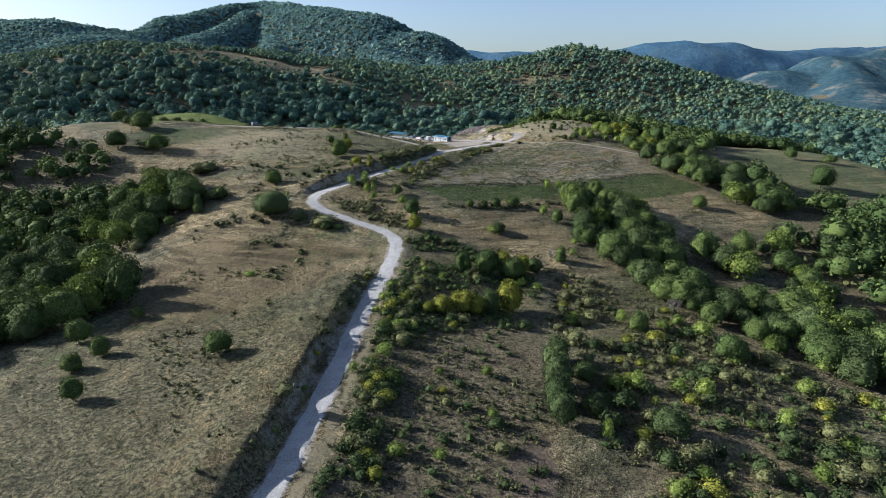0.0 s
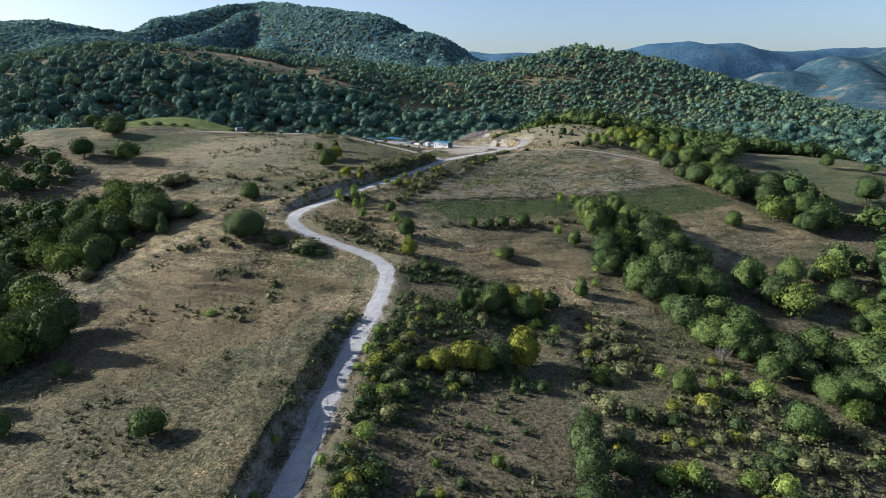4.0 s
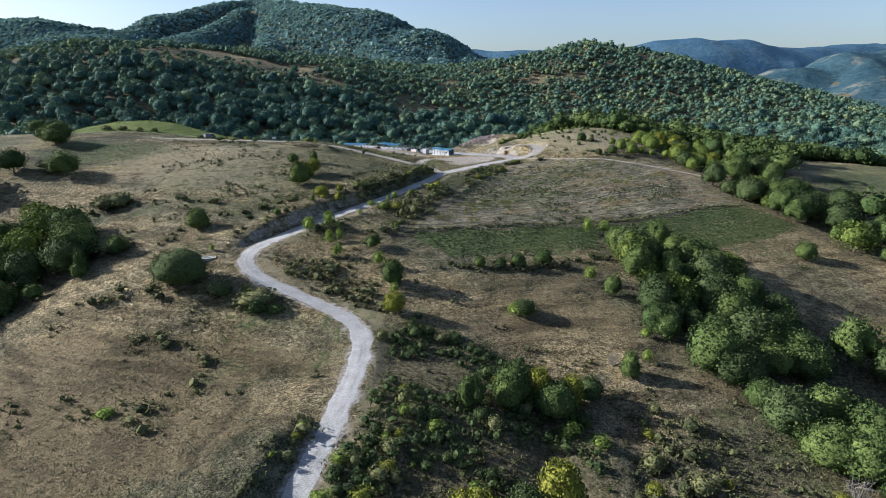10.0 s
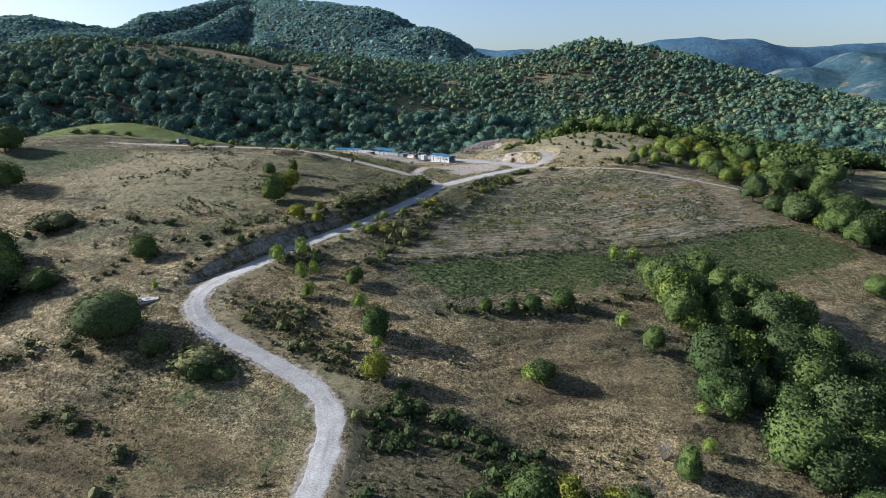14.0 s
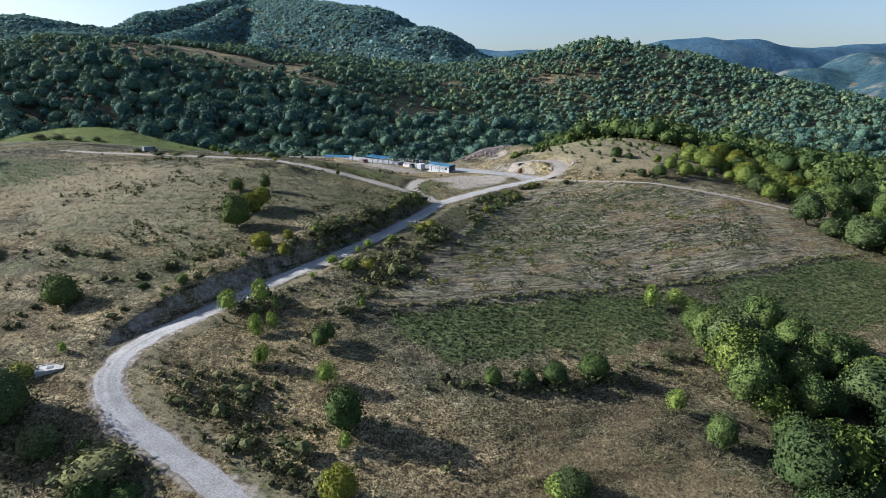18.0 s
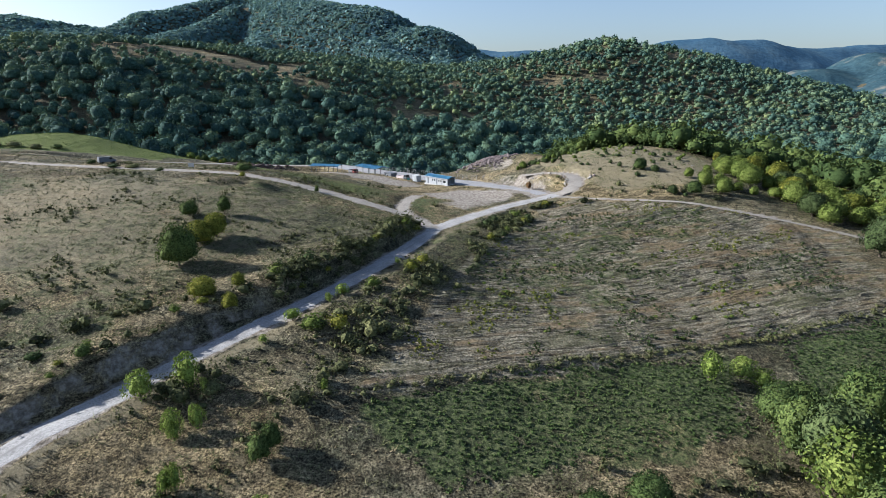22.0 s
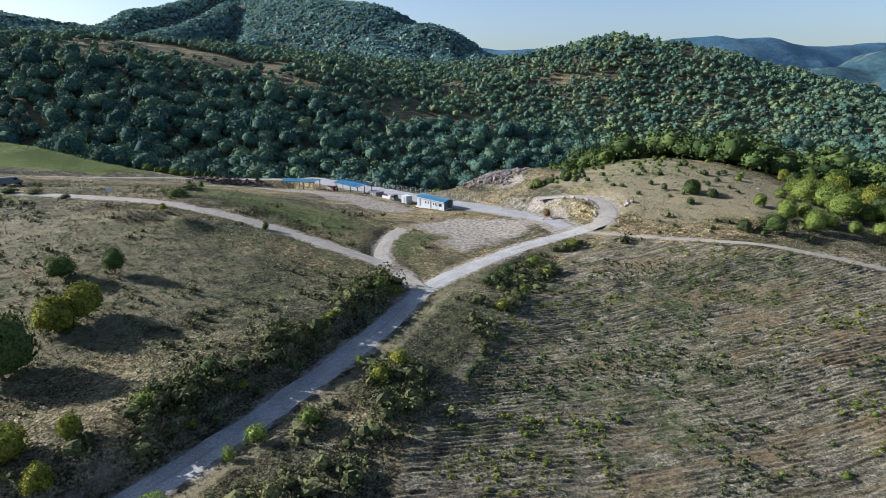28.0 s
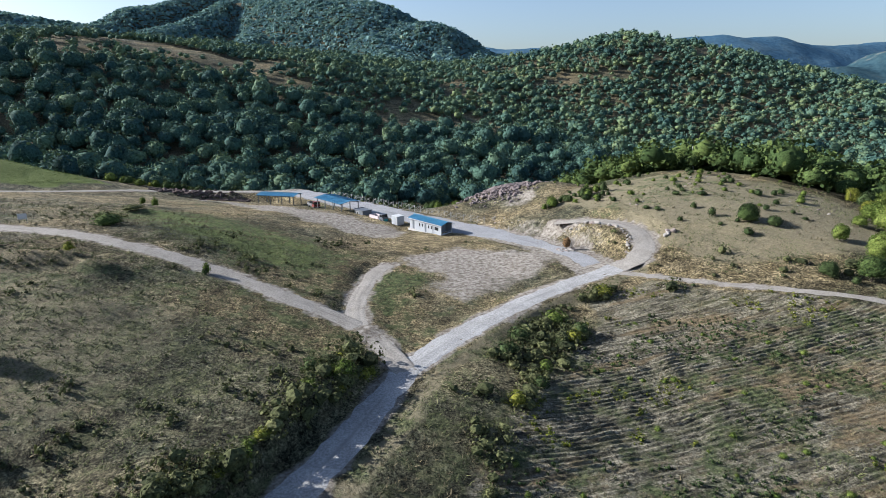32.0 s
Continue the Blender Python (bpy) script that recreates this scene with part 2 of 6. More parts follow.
def beside(chain, x, y, reach=30.0):
    """Distance from a chain of points, the side (-1 left of its way, 1 right), the chain's height and the way along it."""
    x, y = np.asarray(x, float), np.asarray(y, float)
    d = np.full(x.shape, 999.0)
    side, z, along = np.zeros_like(d), np.zeros_like(d), np.zeros_like(d)
    run = 0.0
    for k in range(len(chain) - 1):
        a, b = chain[k], chain[k + 1]
        length = np.hypot(b[0] - a[0], b[1] - a[1])
        near = np.nonzero((np.abs(x - a[0]) < reach) & (np.abs(y - a[1]) < reach))
        if len(near[0]):
            px, py = x[near], y[near]
            s = np.clip(((px - a[0]) * (b[0] - a[0]) + (py - a[1]) * (b[1] - a[1])) / max(length**2, 1e-6), 0, 1)
            e = np.hypot(px - a[0] - s * (b[0] - a[0]), py - a[1] - s * (b[1] - a[1]))
            c = (b[0] - a[0]) * (py - a[1]) - (b[1] - a[1]) * (px - a[0])
            hit = e < d[near]
            sel = tuple(n[hit] for n in near)
            d[sel], side[sel], z[sel], along[sel] = e[hit], -np.sign(c[hit]), (a[2] + s * (b[2] - a[2]))[hit], run + (s * length)[hit]
        run += length
    return d, side, z, along


CHAINS = [(curve_line(line, 2.0), half, shoulder) for line, half, shoulder in ROADS]


def banks(d, side, y):
    """Cut bank west of the main road and the spoil hump east of it."""
    cut = 2.6 * smooth(50, 70, y) * (1 - smooth(118, 150, y)) + 1.9 * smooth(190, 210, y) * (1 - smooth(262, 273, y))
    hump = 0.7 * smooth(60, 90, y) * (1 - smooth(140, 160, y)) + 0.6 * smooth(200, 225, y) * (1 - smooth(262, 280, y))
    west = np.where(side < 0, cut, hump)
    return west * smooth(2.5, 5.2, d) * (1 - smooth(6.5, 19, d))


# spoil heaps, terraces and hollows: (x, y, height, radius along x, radius along y)
LUMPS = [(-168, 400, 9.5, 42, 24), (-53, 287, 1.5, 3.6, 2.2), (-48, 288.5, 1.2, 3, 1.8), (-43, 286.5, 1.4, 3, 2), (-58, 290, 1.0, 4, 1.8), (-60, 331, 1.3, 5, 3), (-37, 276, 1.0, 5, 2.4),
         (-44, 279, 0.9, 4, 2.4), (27.2, 320.8, 1.6, 2.4, 1.8), (20, 376, 5.0, 13, 9), (31, 366, 3.0, 8, 8), (-1, 247, 0.4, 4.5, 6), (5, 262, 0.3, 4, 6), (34, 319, 1.2, 3.5, 5),
         (-14, 208, 0.8, 5, 4), (-20, 196, 0.9, 6, 4), (-66, 214, 0.8, 14, 2.2), (-52, 222, 0.9, 12, 2.2), (-90, 236, 1.0, 20, 2.5), (-70, 178, 0.8, 18, 2.5), (-58, 160, 0.7, 16, 2.5),
         (16, 136, -1.4, 4, 9), (30, 133, -1.5, 3, 12)]


def land_height(x, y):
    x, y = np.asarray(x, float), np.asarray(y, float)
    z = bare_height(x, y)
    for cx, cy, rise, rx, ry in LUMPS:
        z = z + rise * np.exp(-((x - cx) / rx) ** 2 - ((y - cy) / ry) ** 2)
    zone = (np.abs(x) < 230) & (y > -20) & (y < 460)
    px, py, pz = x[zone], y[zone], z[zone]
    pz = pz + 0.09 * fuzz(px, py, 2.3, 7) + 0.2 * fuzz(px, py, 6.5, 8)
    d, side, rz, _ = beside(CHAINS[0][0], px, py)
    pz = pz + banks(d, side, py) * (1 + 0.25 * fuzz(px, py, 3.5, 6))
    for chain, half, shoulder in CHAINS[1:] + CHAINS[:1]:
        d, side, rz, _ = beside(chain, px, py)
        pz = rz + (pz - rz) * smooth(half, half + shoulder, d)
    z = z.copy()
    z[zone] = pz
    return z

# ---- materials ----
class Shade:
    """Short hand for a node material."""

    def __init__(self, name, rough=0.8, metal=0.0, spec=0.3):
        self.mat = bpy.data.materials.new(name)
        self.mat.use_nodes = True
        self.tree = self.mat.node_tree
        self.bsdf = self.tree.nodes["Principled BSDF"]
        self.bsdf.inputs["Roughness"].default_value = rough
        self.bsdf.inputs["Metallic"].default_value = metal
        self.bsdf.inputs["Specular IOR Level"].default_value = spec

    def node(self, kind, **sets):
        n = self.tree.nodes.new(kind)
        for key, value in sets.items():
            n.inputs[key.replace("_", " ")].default_value = value
        return n

    def link(self, a, b):
        self.tree.links.new(a, b)

    def place(self):
        return self.node("ShaderNodeNewGeometry").outputs["Position"]

    def noise(self, scale, detail=3.0, rough=0.55, vector=None, stretch=None):
        n = self.node("ShaderNodeTexNoise", Scale=scale, Detail=detail, Roughness=rough)
        v = vector or self.place()
        if stretch:
            for sets in ({"Rotation": stretch[1]}, {"Scale": stretch[0]}):
                m = self.node("ShaderNodeMapping", **sets)
                self.link(v, m.inputs["Vector"])
                v = m.outputs["Vector"]
        self.link(v, n.inputs["Vector"])
        return n.outputs["Fac"]

    def ramp(self, fac, *stops):
        n = self.node("ShaderNodeValToRGB")
        while len(n.color_ramp.elements) < len(stops):
            n.color_ramp.elements.new(0.5)
        for e, (at, colour) in zip(n.color_ramp.elements, stops):
            e.position = at
            e.color = (*colour, 1) if isinstance(colour, tuple) else (colour, colour, colour, 1)
        self.link(fac, n.inputs["Fac"])
        return n.outputs["Color"]

    def mix(self, fac, a, b, blend="MIX"):
        n = self.tree.nodes.new("ShaderNodeMix")
        n.data_type, n.blend_type = "RGBA", blend
        for value, socket in ((fac, n.inputs["Factor"]), (a, n.inputs["A"]), (b, n.inputs["B"])):
            if isinstance(value, tuple):
                socket.default_value = (*value, 1)
            elif isinstance(value, (int, float)):
                socket.default_value = value
            else:
                self.link(value, socket)
        return n.outputs["Result"]

    def math(self, op, a, b=0.0):
        n = self.tree.nodes.new("ShaderNodeMath")
        n.operation = op
        for value, socket in ((a, n.inputs[0]), (b, n.inputs[1])):
            if isinstance(value, (int, float)):
                socket.default_value = value
            else:
                self.link(value, socket)
        return n.outputs["Value"]

    def bump(self, height, strength=0.5, distance=0.05):
        n = self.node("ShaderNodeBump", Strength=strength, Distance=distance)
        self.link(height, n.inputs["Height"])
        self.link(n.outputs["Normal"], self.bsdf.inputs["Normal"])

    def colour(self, socket):
        if isinstance(socket, tuple):
            self.bsdf.inputs["Base Color"].default_value = (*socket, 1)
        else:
            self.link(socket, self.bsdf.inputs["Base Color"])
        return self.mat

    def attribute(self, name):
        n = self.tree.nodes.new("ShaderNodeAttribute")
        n.attribute_name = name
        return n


def dry_grass_colour(s, place=None):
    """Autumn grass: straw, bleached and grey-olive patches at four scales."""
    broad = s.noise(0.035, 4, 0.6, place)
    patch = s.noise(0.32, 4, 0.65, place)
    clump = s.noise(1.25, 4, 0.75, place)
    fine = s.noise(3.6, 5, 0.85, place)
    base = s.ramp(broad, (0.41, (0.066, 0.068, 0.041)), (0.50, (0.160, 0.134, 0.074)), (0.59, (0.262, 0.200, 0.102)))
    weeds = s.ramp(patch, (0.38, (0.044, 0.046, 0.030)), (0.5, (0.146, 0.132, 0.084)), (0.62, (0.270, 0.230, 0.150)))
    mixed = s.mix(0.45, base, weeds)
    grain = s.ramp(fine, (0.41, 0.14), (0.5, 0.88), (0.59, 1.95))
    tufts = s.ramp(clump, (0.38, 0.45), (0.5, 1.0), (0.62, 1.5))
    return s.mix(1.0, s.mix(1.0, mixed, tufts, "MULTIPLY"), grain, "MULTIPLY"), s.math("ADD", s.math("MULTIPLY", fine, 1.0), s.math("MULTIPLY", clump, 0.7)), patch


def dry_blade_material(name, tints):
    """Dead grass blades: each tuft has its own tone."""
    s = Shade(name, rough=0.9, spec=0.1)
    island = s.node("ShaderNodeNewGeometry").outputs["Random Per Island"]
    where = s.noise(0.05, 4, 0.6)
    fac = s.math("ADD", s.math("MULTIPLY", island, 0.6), s.math("SUBTRACT", s.math("MULTIPLY", where, 1.1), 0.35))
    return s.colour(s.ramp(fac, *zip((0.05, 0.4, 0.7, 0.98), tints)))


def ground_material():
    s = Shade("dry_meadow", rough=0.95, spec=0.1)
    straw, fine, patch = dry_grass_colour(s)
    cover = s.attribute("cover")
    parts = s.node("ShaderNodeSeparateColor")
    s.link(cover.outputs["Color"], parts.inputs["Color"])
    green, bare, wood = parts.outputs[0], parts.outputs[1], parts.outputs[2]
    furrow = cover.outputs["Alpha"]
    mottled = s.noise(1.3, 5, 0.85)
    leaf = s.ramp(mottled, (0.40, (0.014, 0.024, 0.009)), (0.5, (0.052, 0.076, 0.029)), (0.60, (0.140, 0.164, 0.068)))
    # streaks along the rows: dark growth, and furrow shade put into the colour
    rows = s.noise(1.0, 4, 0.75, stretch=((0.22, 1.5, 0.3), (0, 0, radians(-18))))
    crop = s.ramp(rows, (0.40, (0.058, 0.054, 0.042)), (0.50, (0.178, 0.164, 0.122)), (0.60, (0.310, 0.280, 0.208)))
    soil = s.ramp(s.noise(1.4, 5, 0.7), (0.38, (0.140, 0.120, 0.098)), (0.5, (0.255, 0.228, 0.192)), (0.62, (0.380, 0.350, 0.308)))
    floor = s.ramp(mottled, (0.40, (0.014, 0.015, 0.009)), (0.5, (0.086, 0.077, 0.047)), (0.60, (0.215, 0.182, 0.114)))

    def keyed(mask, wobble=0.5):
        edge = s.math("ADD", mask, s.math("MULTIPLY", s.math("SUBTRACT", patch, 0.5), wobble * 2))
        n = s.tree.nodes.new("ShaderNodeMapRange")
        n.interpolation_type = "SMOOTHSTEP"
        n.inputs["From Min"].default_value, n.inputs["From Max"].default_value = 0.3, 0.7
        s.link(edge, n.inputs["Value"])
        return s.math("MULTIPLY", n.outputs["Result"], s.math("MINIMUM", s.math("MULTIPLY", mask, 6.0), 1.0))
    streak = s.noise(1.0, 4, 0.65, stretch=((0.05, 0.22, 0.2), (0, 0, radians(-17))))
    crop = s.mix(1.0, crop, s.ramp(s.noise(3.2, 5, 0.85), (0.40, 0.25), (0.5, 0.9), (0.60, 1.75)), "MULTIPLY")
    crop = s.mix(s.ramp(streak, (0.54, 0.0), (0.66, 0.5)), crop, s.ramp(mottled, (0.34, (0.036, 0.044, 0.020)), (0.5, (0.090, 0.098, 0.045)), (0.66, (0.170, 0.165, 0.078))))
    crop = s.mix(s.ramp(streak, (0.38, 0.85), (0.48, 0.0)), crop, s.ramp(mottled, (0.40, (0.100, 0.074, 0.044)), (0.60, (0.300, 0.222, 0.126))))
    shades, tone_layer = s.node("ShaderNodeSeparateColor"), s.attribute("tones")
    s.link(tone_layer.outputs["Color"], shades.inputs["Color"])
    grit = s.ramp(s.noise(2.6, 5, 0.85), (0.40, 0.35), (0.5, 0.95), (0.60, 1.6))
    # terracettes: narrow bands that keep to one height
    level = s.noise(1.0, 4, 0.6, stretch=((0.05, 0.05, 1.5), (0, 0, 0)))
    straw = s.mix(1.0, straw, s.ramp(level, (0.38, 0.62), (0.5, 1.0), (0.60, 1.28)), "MULTIPLY")
    bands = s.mix(1.0, (0.134, 0.103, 0.057), s.ramp(level, (0.40, 0.55), (0.5, 1.0), (0.62, 1.25)), "MULTIPLY")
    straw = s.mix(s.math("MULTIPLY", keyed(shades.outputs[2], 0.7), 0.7), straw, s.mix(1.0, bands, grit, "MULTIPLY"))
    straw = s.mix(s.math("MULTIPLY", keyed(shades.outputs[0], 0.5), 0.8), straw, s.mix(1.0, (0.228, 0.200, 0.130), s.mix(0.6, grit, (1.0, 1.0, 1.0)), "MULTIPLY"))
    straw = s.mix(s.math("MULTIPLY", keyed(shades.outputs[1], 0.5), 0.85), straw, s.mix(1.0, (0.112, 0.088, 0.070), grit, "MULTIPLY"))
    c = s.mix(s.math("MULTIPLY", keyed(furrow, 0.3), 0.85), straw, crop)
    c = s.mix(s.math("MULTIPLY", keyed(green, 0.9), 0.85), c, leaf)
    c = s.mix(s.math("MULTIPLY", keyed(tone_layer.outputs["Alpha"], 0.4), 0.85), c, s.mix(1.0, (0.150, 0.185, 0.056), s.mix(0.5, grit, (1.0, 1.0, 1.0)), "MULTIPLY"))
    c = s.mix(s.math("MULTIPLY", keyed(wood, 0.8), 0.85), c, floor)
    c = s.mix(keyed(bare, 0.55), c, soil)
    s.bump(s.math("ADD", s.math("ADD", fine, s.math("MULTIPLY", patch, 0.7)), s.math("MULTIPLY", s.math("MULTIPLY", rows, furrow), 1.2)), 1.0, 0.3)
    return s.colour(c)


def gravel_material(name, pale, dark, wear=0.5):
    s = Shade(name, rough=0.95, spec=0.15)
    speck = s.noise(4.5, 5, 0.75)
    blot = s.noise(0.35, 4, 0.6)
    a = s.ramp(blot, (0.41, dark), (0.58, pale))
    b = s.ramp(speck, (0.40, tuple(v * 0.6 for v in dark)), (0.5, tuple(0.5 * (v + w) for v, w in zip(dark, pale))), (0.60, tuple(min(1, v * 1.25) for v in pale)))
    track = s.attribute("rut")
    c = s.mix(wear, a, b)
    c = s.mix(s.math("MULTIPLY", s.ramp(s.math("ADD", track.outputs["Fac"], s.math("MULTIPLY", s.math("SUBTRACT", speck, 0.5), 0.9)), (0.35, 0.0), (0.75, 1.0)), 0.75), c, tuple(v * 0.62 for v in dark))
    s.bump(s.math("ADD", speck, blot), 0.6, 0.06)
    return s.colour(c)


def leaf_material(name, dark, mid, light, spread=0.5, leafy=3.4, relief=0.12, low=0.34, high=1.45, thin_share=0.08):
    """Foliage: every leaf clump has its own tone, every tree a shift."""
    s = Shade(name, rough=0.85, spec=0.06)
    island = s.node("ShaderNodeNewGeometry").outputs["Random Per Island"]
    tree_tone = s.node("ShaderNodeObjectInfo").outputs["Random"]
    where = s.noise(0.045, 2, 0.5)
    fac = s.math("ADD", s.math("MULTIPLY", island, 0.55), s.math("ADD", s.math("MULTIPLY", tree_tone, 0.25), s.math("MULTIPLY", s.math("SUBTRACT", where, 0.4), spread)))
    c = s.ramp(fac, (0.1, dark), (0.5, mid), (0.95, light))
    # noise puts the shade of gaps between leaves into the colour
    leaves = s.noise(leafy, 3, 0.7)
    c = s.mix(1.0, c, s.ramp(leaves, (0.34, low), (0.5, 1.0), (0.66, high)), "MULTIPLY")
    s.bump(leaves, 1.0, relief)
    s.colour(c)
    thin = s.node("ShaderNodeBsdfTranslucent")
    s.link(s.mix(0.3, c, (0.20, 0.24, 0.05)), thin.inputs["Color"])
    both = s.node("ShaderNodeMixShader", Fac=thin_share)
    s.link(s.bsdf.outputs[0], both.inputs[1])
    s.link(thin.outputs[0], both.inputs[2])
    s.link(both.outputs[0], s.tree.nodes["Material Output"].inputs["Surface"])
    return s.mat


def plain_material(name, colour, rough=0.6, metal=0.0, vary=0.25, scale=2.0, spec=0.3, bump=0.02):
    s = Shade(name, rough, metal, spec)
    n = s.noise(scale, 5, 0.65)
    w = s.noise(scale * 7, 3, 0.6)
    c = s.ramp(n, (0.3, tuple(v * (1 - vary) for v in colour)), (0.7, tuple(min(1, v * (1 + vary * 0.6)) for v in colour)))
    c = s.mix(0.35, c, s.ramp(w, (0.3, tuple(v * (1 - vary) for v in colour)), (0.7, colour)))
    s.bump(s.math("ADD", n, w), 0.4, bump)
    return s.colour(c)


MEADOW = ground_material()
GRAVEL = gravel_material("pale_gravel", (0.370, 0.366, 0.356), (0.255, 0.250, 0.240))
DIRT = gravel_material("worn_dirt", (0.310, 0.288, 0.255), (0.225, 0.205, 0.176))
ASPHALT = gravel_material("grey_hardstanding", (0.300, 0.302, 0.306), (0.220, 0.222, 0.228))
OAK = leaf_material("oak_leaves", (0.018, 0.035, 0.013), (0.047, 0.075, 0.025), (0.112, 0.148, 0.042))
OLIVE = leaf_material("grey_green_leaves", (0.020, 0.032, 0.014), (0.044, 0.066, 0.025), (0.086, 0.114, 0.044))
LIME = leaf_material("light_green_leaves", (0.040, 0.068, 0.016), (0.096, 0.136, 0.030), (0.180, 0.220, 0.054), thin_share=0.16)
YELLOW = leaf_material("yellowing_leaves", (0.056, 0.076, 0.016), (0.145, 0.160, 0.028), (0.280, 0.265, 0.046), thin_share=0.16)
SAPLING = leaf_material("fresh_green_leaves", (0.085, 0.132, 0.028), (0.185, 0.250, 0.054), (0.300, 0.360, 0.095), thin_share=0.16)
SCRUB = leaf_material("bramble_leaves", (0.038, 0.045, 0.022), (0.100, 0.108, 0.047), (0.205, 0.205, 0.088))
# forest green with the valley's blue haze mixed into the colour
HAZED_FOREST = leaf_material("forest_leaves", (0.036, 0.076, 0.070), (0.074, 0.132, 0.096), (0.165, 0.206, 0.092), 1.2, 1.1, 0.4, 0.42, 1.45, 0.08)
# paler and bluer than foliage: the mountain's air haze is in these colours
HAZED_MOUNTAIN_WOOD = leaf_material("far_forest_leaves", (0.125, 0.232, 0.275), (0.170, 0.290, 0.285), (0.265, 0.350, 0.240), 1.0, 0.5, 0.3, 0.7, 1.3, 0.25)
BARK = plain_material("grey_bark", (0.130, 0.105, 0.080), 0.9, vary=0.4, scale=5)
DEAD_WOOD = plain_material("bleached_dead_wood", (0.175, 0.160, 0.145), 0.9, vary=0.3, scale=5)
STRAW = dry_blade_material("straw_blades", ((0.062, 0.057, 0.035), (0.124, 0.107, 0.063), (0.190, 0.160, 0.095), (0.290, 0.240, 0.142)))
WEEDS = dry_blade_material("weed_blades", ((0.042, 0.050, 0.024), (0.090, 0.102, 0.044), (0.160, 0.166, 0.074), (0.250, 0.240, 0.130)))
CROP = dry_blade_material("green_crop_leaves", ((0.015, 0.027, 0.010), (0.034, 0.058, 0.018), (0.066, 0.098, 0.030), (0.122, 0.146, 0.056)))
TURF = dry_blade_material("turf_blades", ((0.055, 0.082, 0.020), (0.105, 0.145, 0.034), (0.165, 0.205, 0.050), (0.235, 0.270, 0.080)))
WHITE_WALL = plain_material("white_cladding", (0.350, 0.370, 0.390), 0.55, vary=0.12, scale=0.9, bump=0.005)
BLUE_ROOF = plain_material("blue_sheet_roof", (0.040, 0.165, 0.285), 0.42, 0.1, vary=0.25, scale=0.7, bump=0.004)
ROOF_RIB = plain_material("faded_blue_rib", (0.085, 0.225, 0.340), 0.45, 0.1, vary=0.2, scale=0.9)
DARK_GLASS = plain_material("dark_window_glass", (0.020, 0.025, 0.030), 0.12, vary=0.2, spec=0.6, bump=0.0)
TRIM_WHITE = plain_material("white_trim", (0.520, 0.530, 0.530), 0.5, vary=0.12)
STEEL = plain_material("grey_steel", (0.200, 0.205, 0.210), 0.5, 0.6, vary=0.3)
GREY_SHEET = plain_material("grey_sheet_metal", (0.150, 0.165, 0.185), 0.5, 0.3, vary=0.25, scale=1.2)
PINK_SHEET = plain_material("faded_pinkish_panel", (0.560, 0.480, 0.480), 0.6, vary=0.2)
TEAL = plain_material("teal_plastic", (0.040, 0.260, 0.250), 0.5, vary=0.2)
RUBBER = plain_material("black_rubber", (0.020, 0.020, 0.020), 0.8, vary=0.3)
RED_PAINT = plain_material("dark_red_paint", (0.190, 0.035, 0.030), 0.45, vary=0.3)
RUBBLE = plain_material("dark_purplish_rubble", (0.200, 0.165, 0.158), 0.9, vary=0.5, scale=1.4, bump=0.06)
ROCK = plain_material("pinkish_grey_rock", (0.270, 0.225, 0.200), 0.9, vary=0.4, scale=1.1, bump=0.06)
PALE_ROCK = plain_material("pale_limestone", (0.360, 0.335, 0.300), 0.9, vary=0.35, scale=1.1, bump=0.06)
CONCRETE = plain_material("weathered_concrete", (0.430, 0.420, 0.400), 0.9, vary=0.25, scale=1.5)
FENCE_WIRE = plain_material("galvanised_wire", (0.420, 0.420, 0.410), 0.5, 0.5, vary=0.2)
RUSTY_LEAF = leaf_material("rusty_leaves", (0.110, 0.070, 0.035), (0.200, 0.120, 0.060), (0.290, 0.180, 0.090))


def distant_haze_material(name, low, mid, high, glow):
    """Wooded ridges kilometres off; the blue haze of distance is put into colour and glow."""
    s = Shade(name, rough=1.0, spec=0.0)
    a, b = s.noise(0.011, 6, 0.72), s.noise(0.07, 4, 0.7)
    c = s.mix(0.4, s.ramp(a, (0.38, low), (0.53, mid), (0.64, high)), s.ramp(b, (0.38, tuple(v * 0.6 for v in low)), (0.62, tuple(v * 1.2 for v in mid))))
    # the surface glows with its own colour in place of airlight
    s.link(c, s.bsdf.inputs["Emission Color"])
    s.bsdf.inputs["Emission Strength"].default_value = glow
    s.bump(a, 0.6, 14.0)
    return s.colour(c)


DISTANT = distant_haze_material("distant_blue_ridge", (0.038, 0.084, 0.136), (0.054, 0.102, 0.146), (0.078, 0.122, 0.150), 0.15)
DISTANT_SLOPE = distant_haze_material("distant_wooded_slope", (0.022, 0.050, 0.070), (0.040, 0.074, 0.088), (0.190, 0.180, 0.150), 0.05)

# ---- building helpers ----
def mesh_of(name, verts, faces, material=None, smooth_faces=False):
    """A mesh from arrays of vertices and of equal faces (3 or 4 corners)."""
    verts, faces = np.asarray(verts, np.float32), np.asarray(faces, np.int32)
    m = bpy.data.meshes.new(name)
    n, k = faces.shape
    m.vertices.add(len(verts))
    m.vertices.foreach_set("co", verts.ravel())
    m.loops.add(n * k)
    m.loops.foreach_set("vertex_index", faces.ravel())
    m.polygons.add(n)
    m.polygons.foreach_set("loop_start", np.arange(0, n * k, k, dtype=np.int32))
    m.polygons.foreach_set("use_smooth", np.full(n, smooth_faces))
    m.update(calc_edges=True)
    if material:
        m.materials.append(material)
    return m


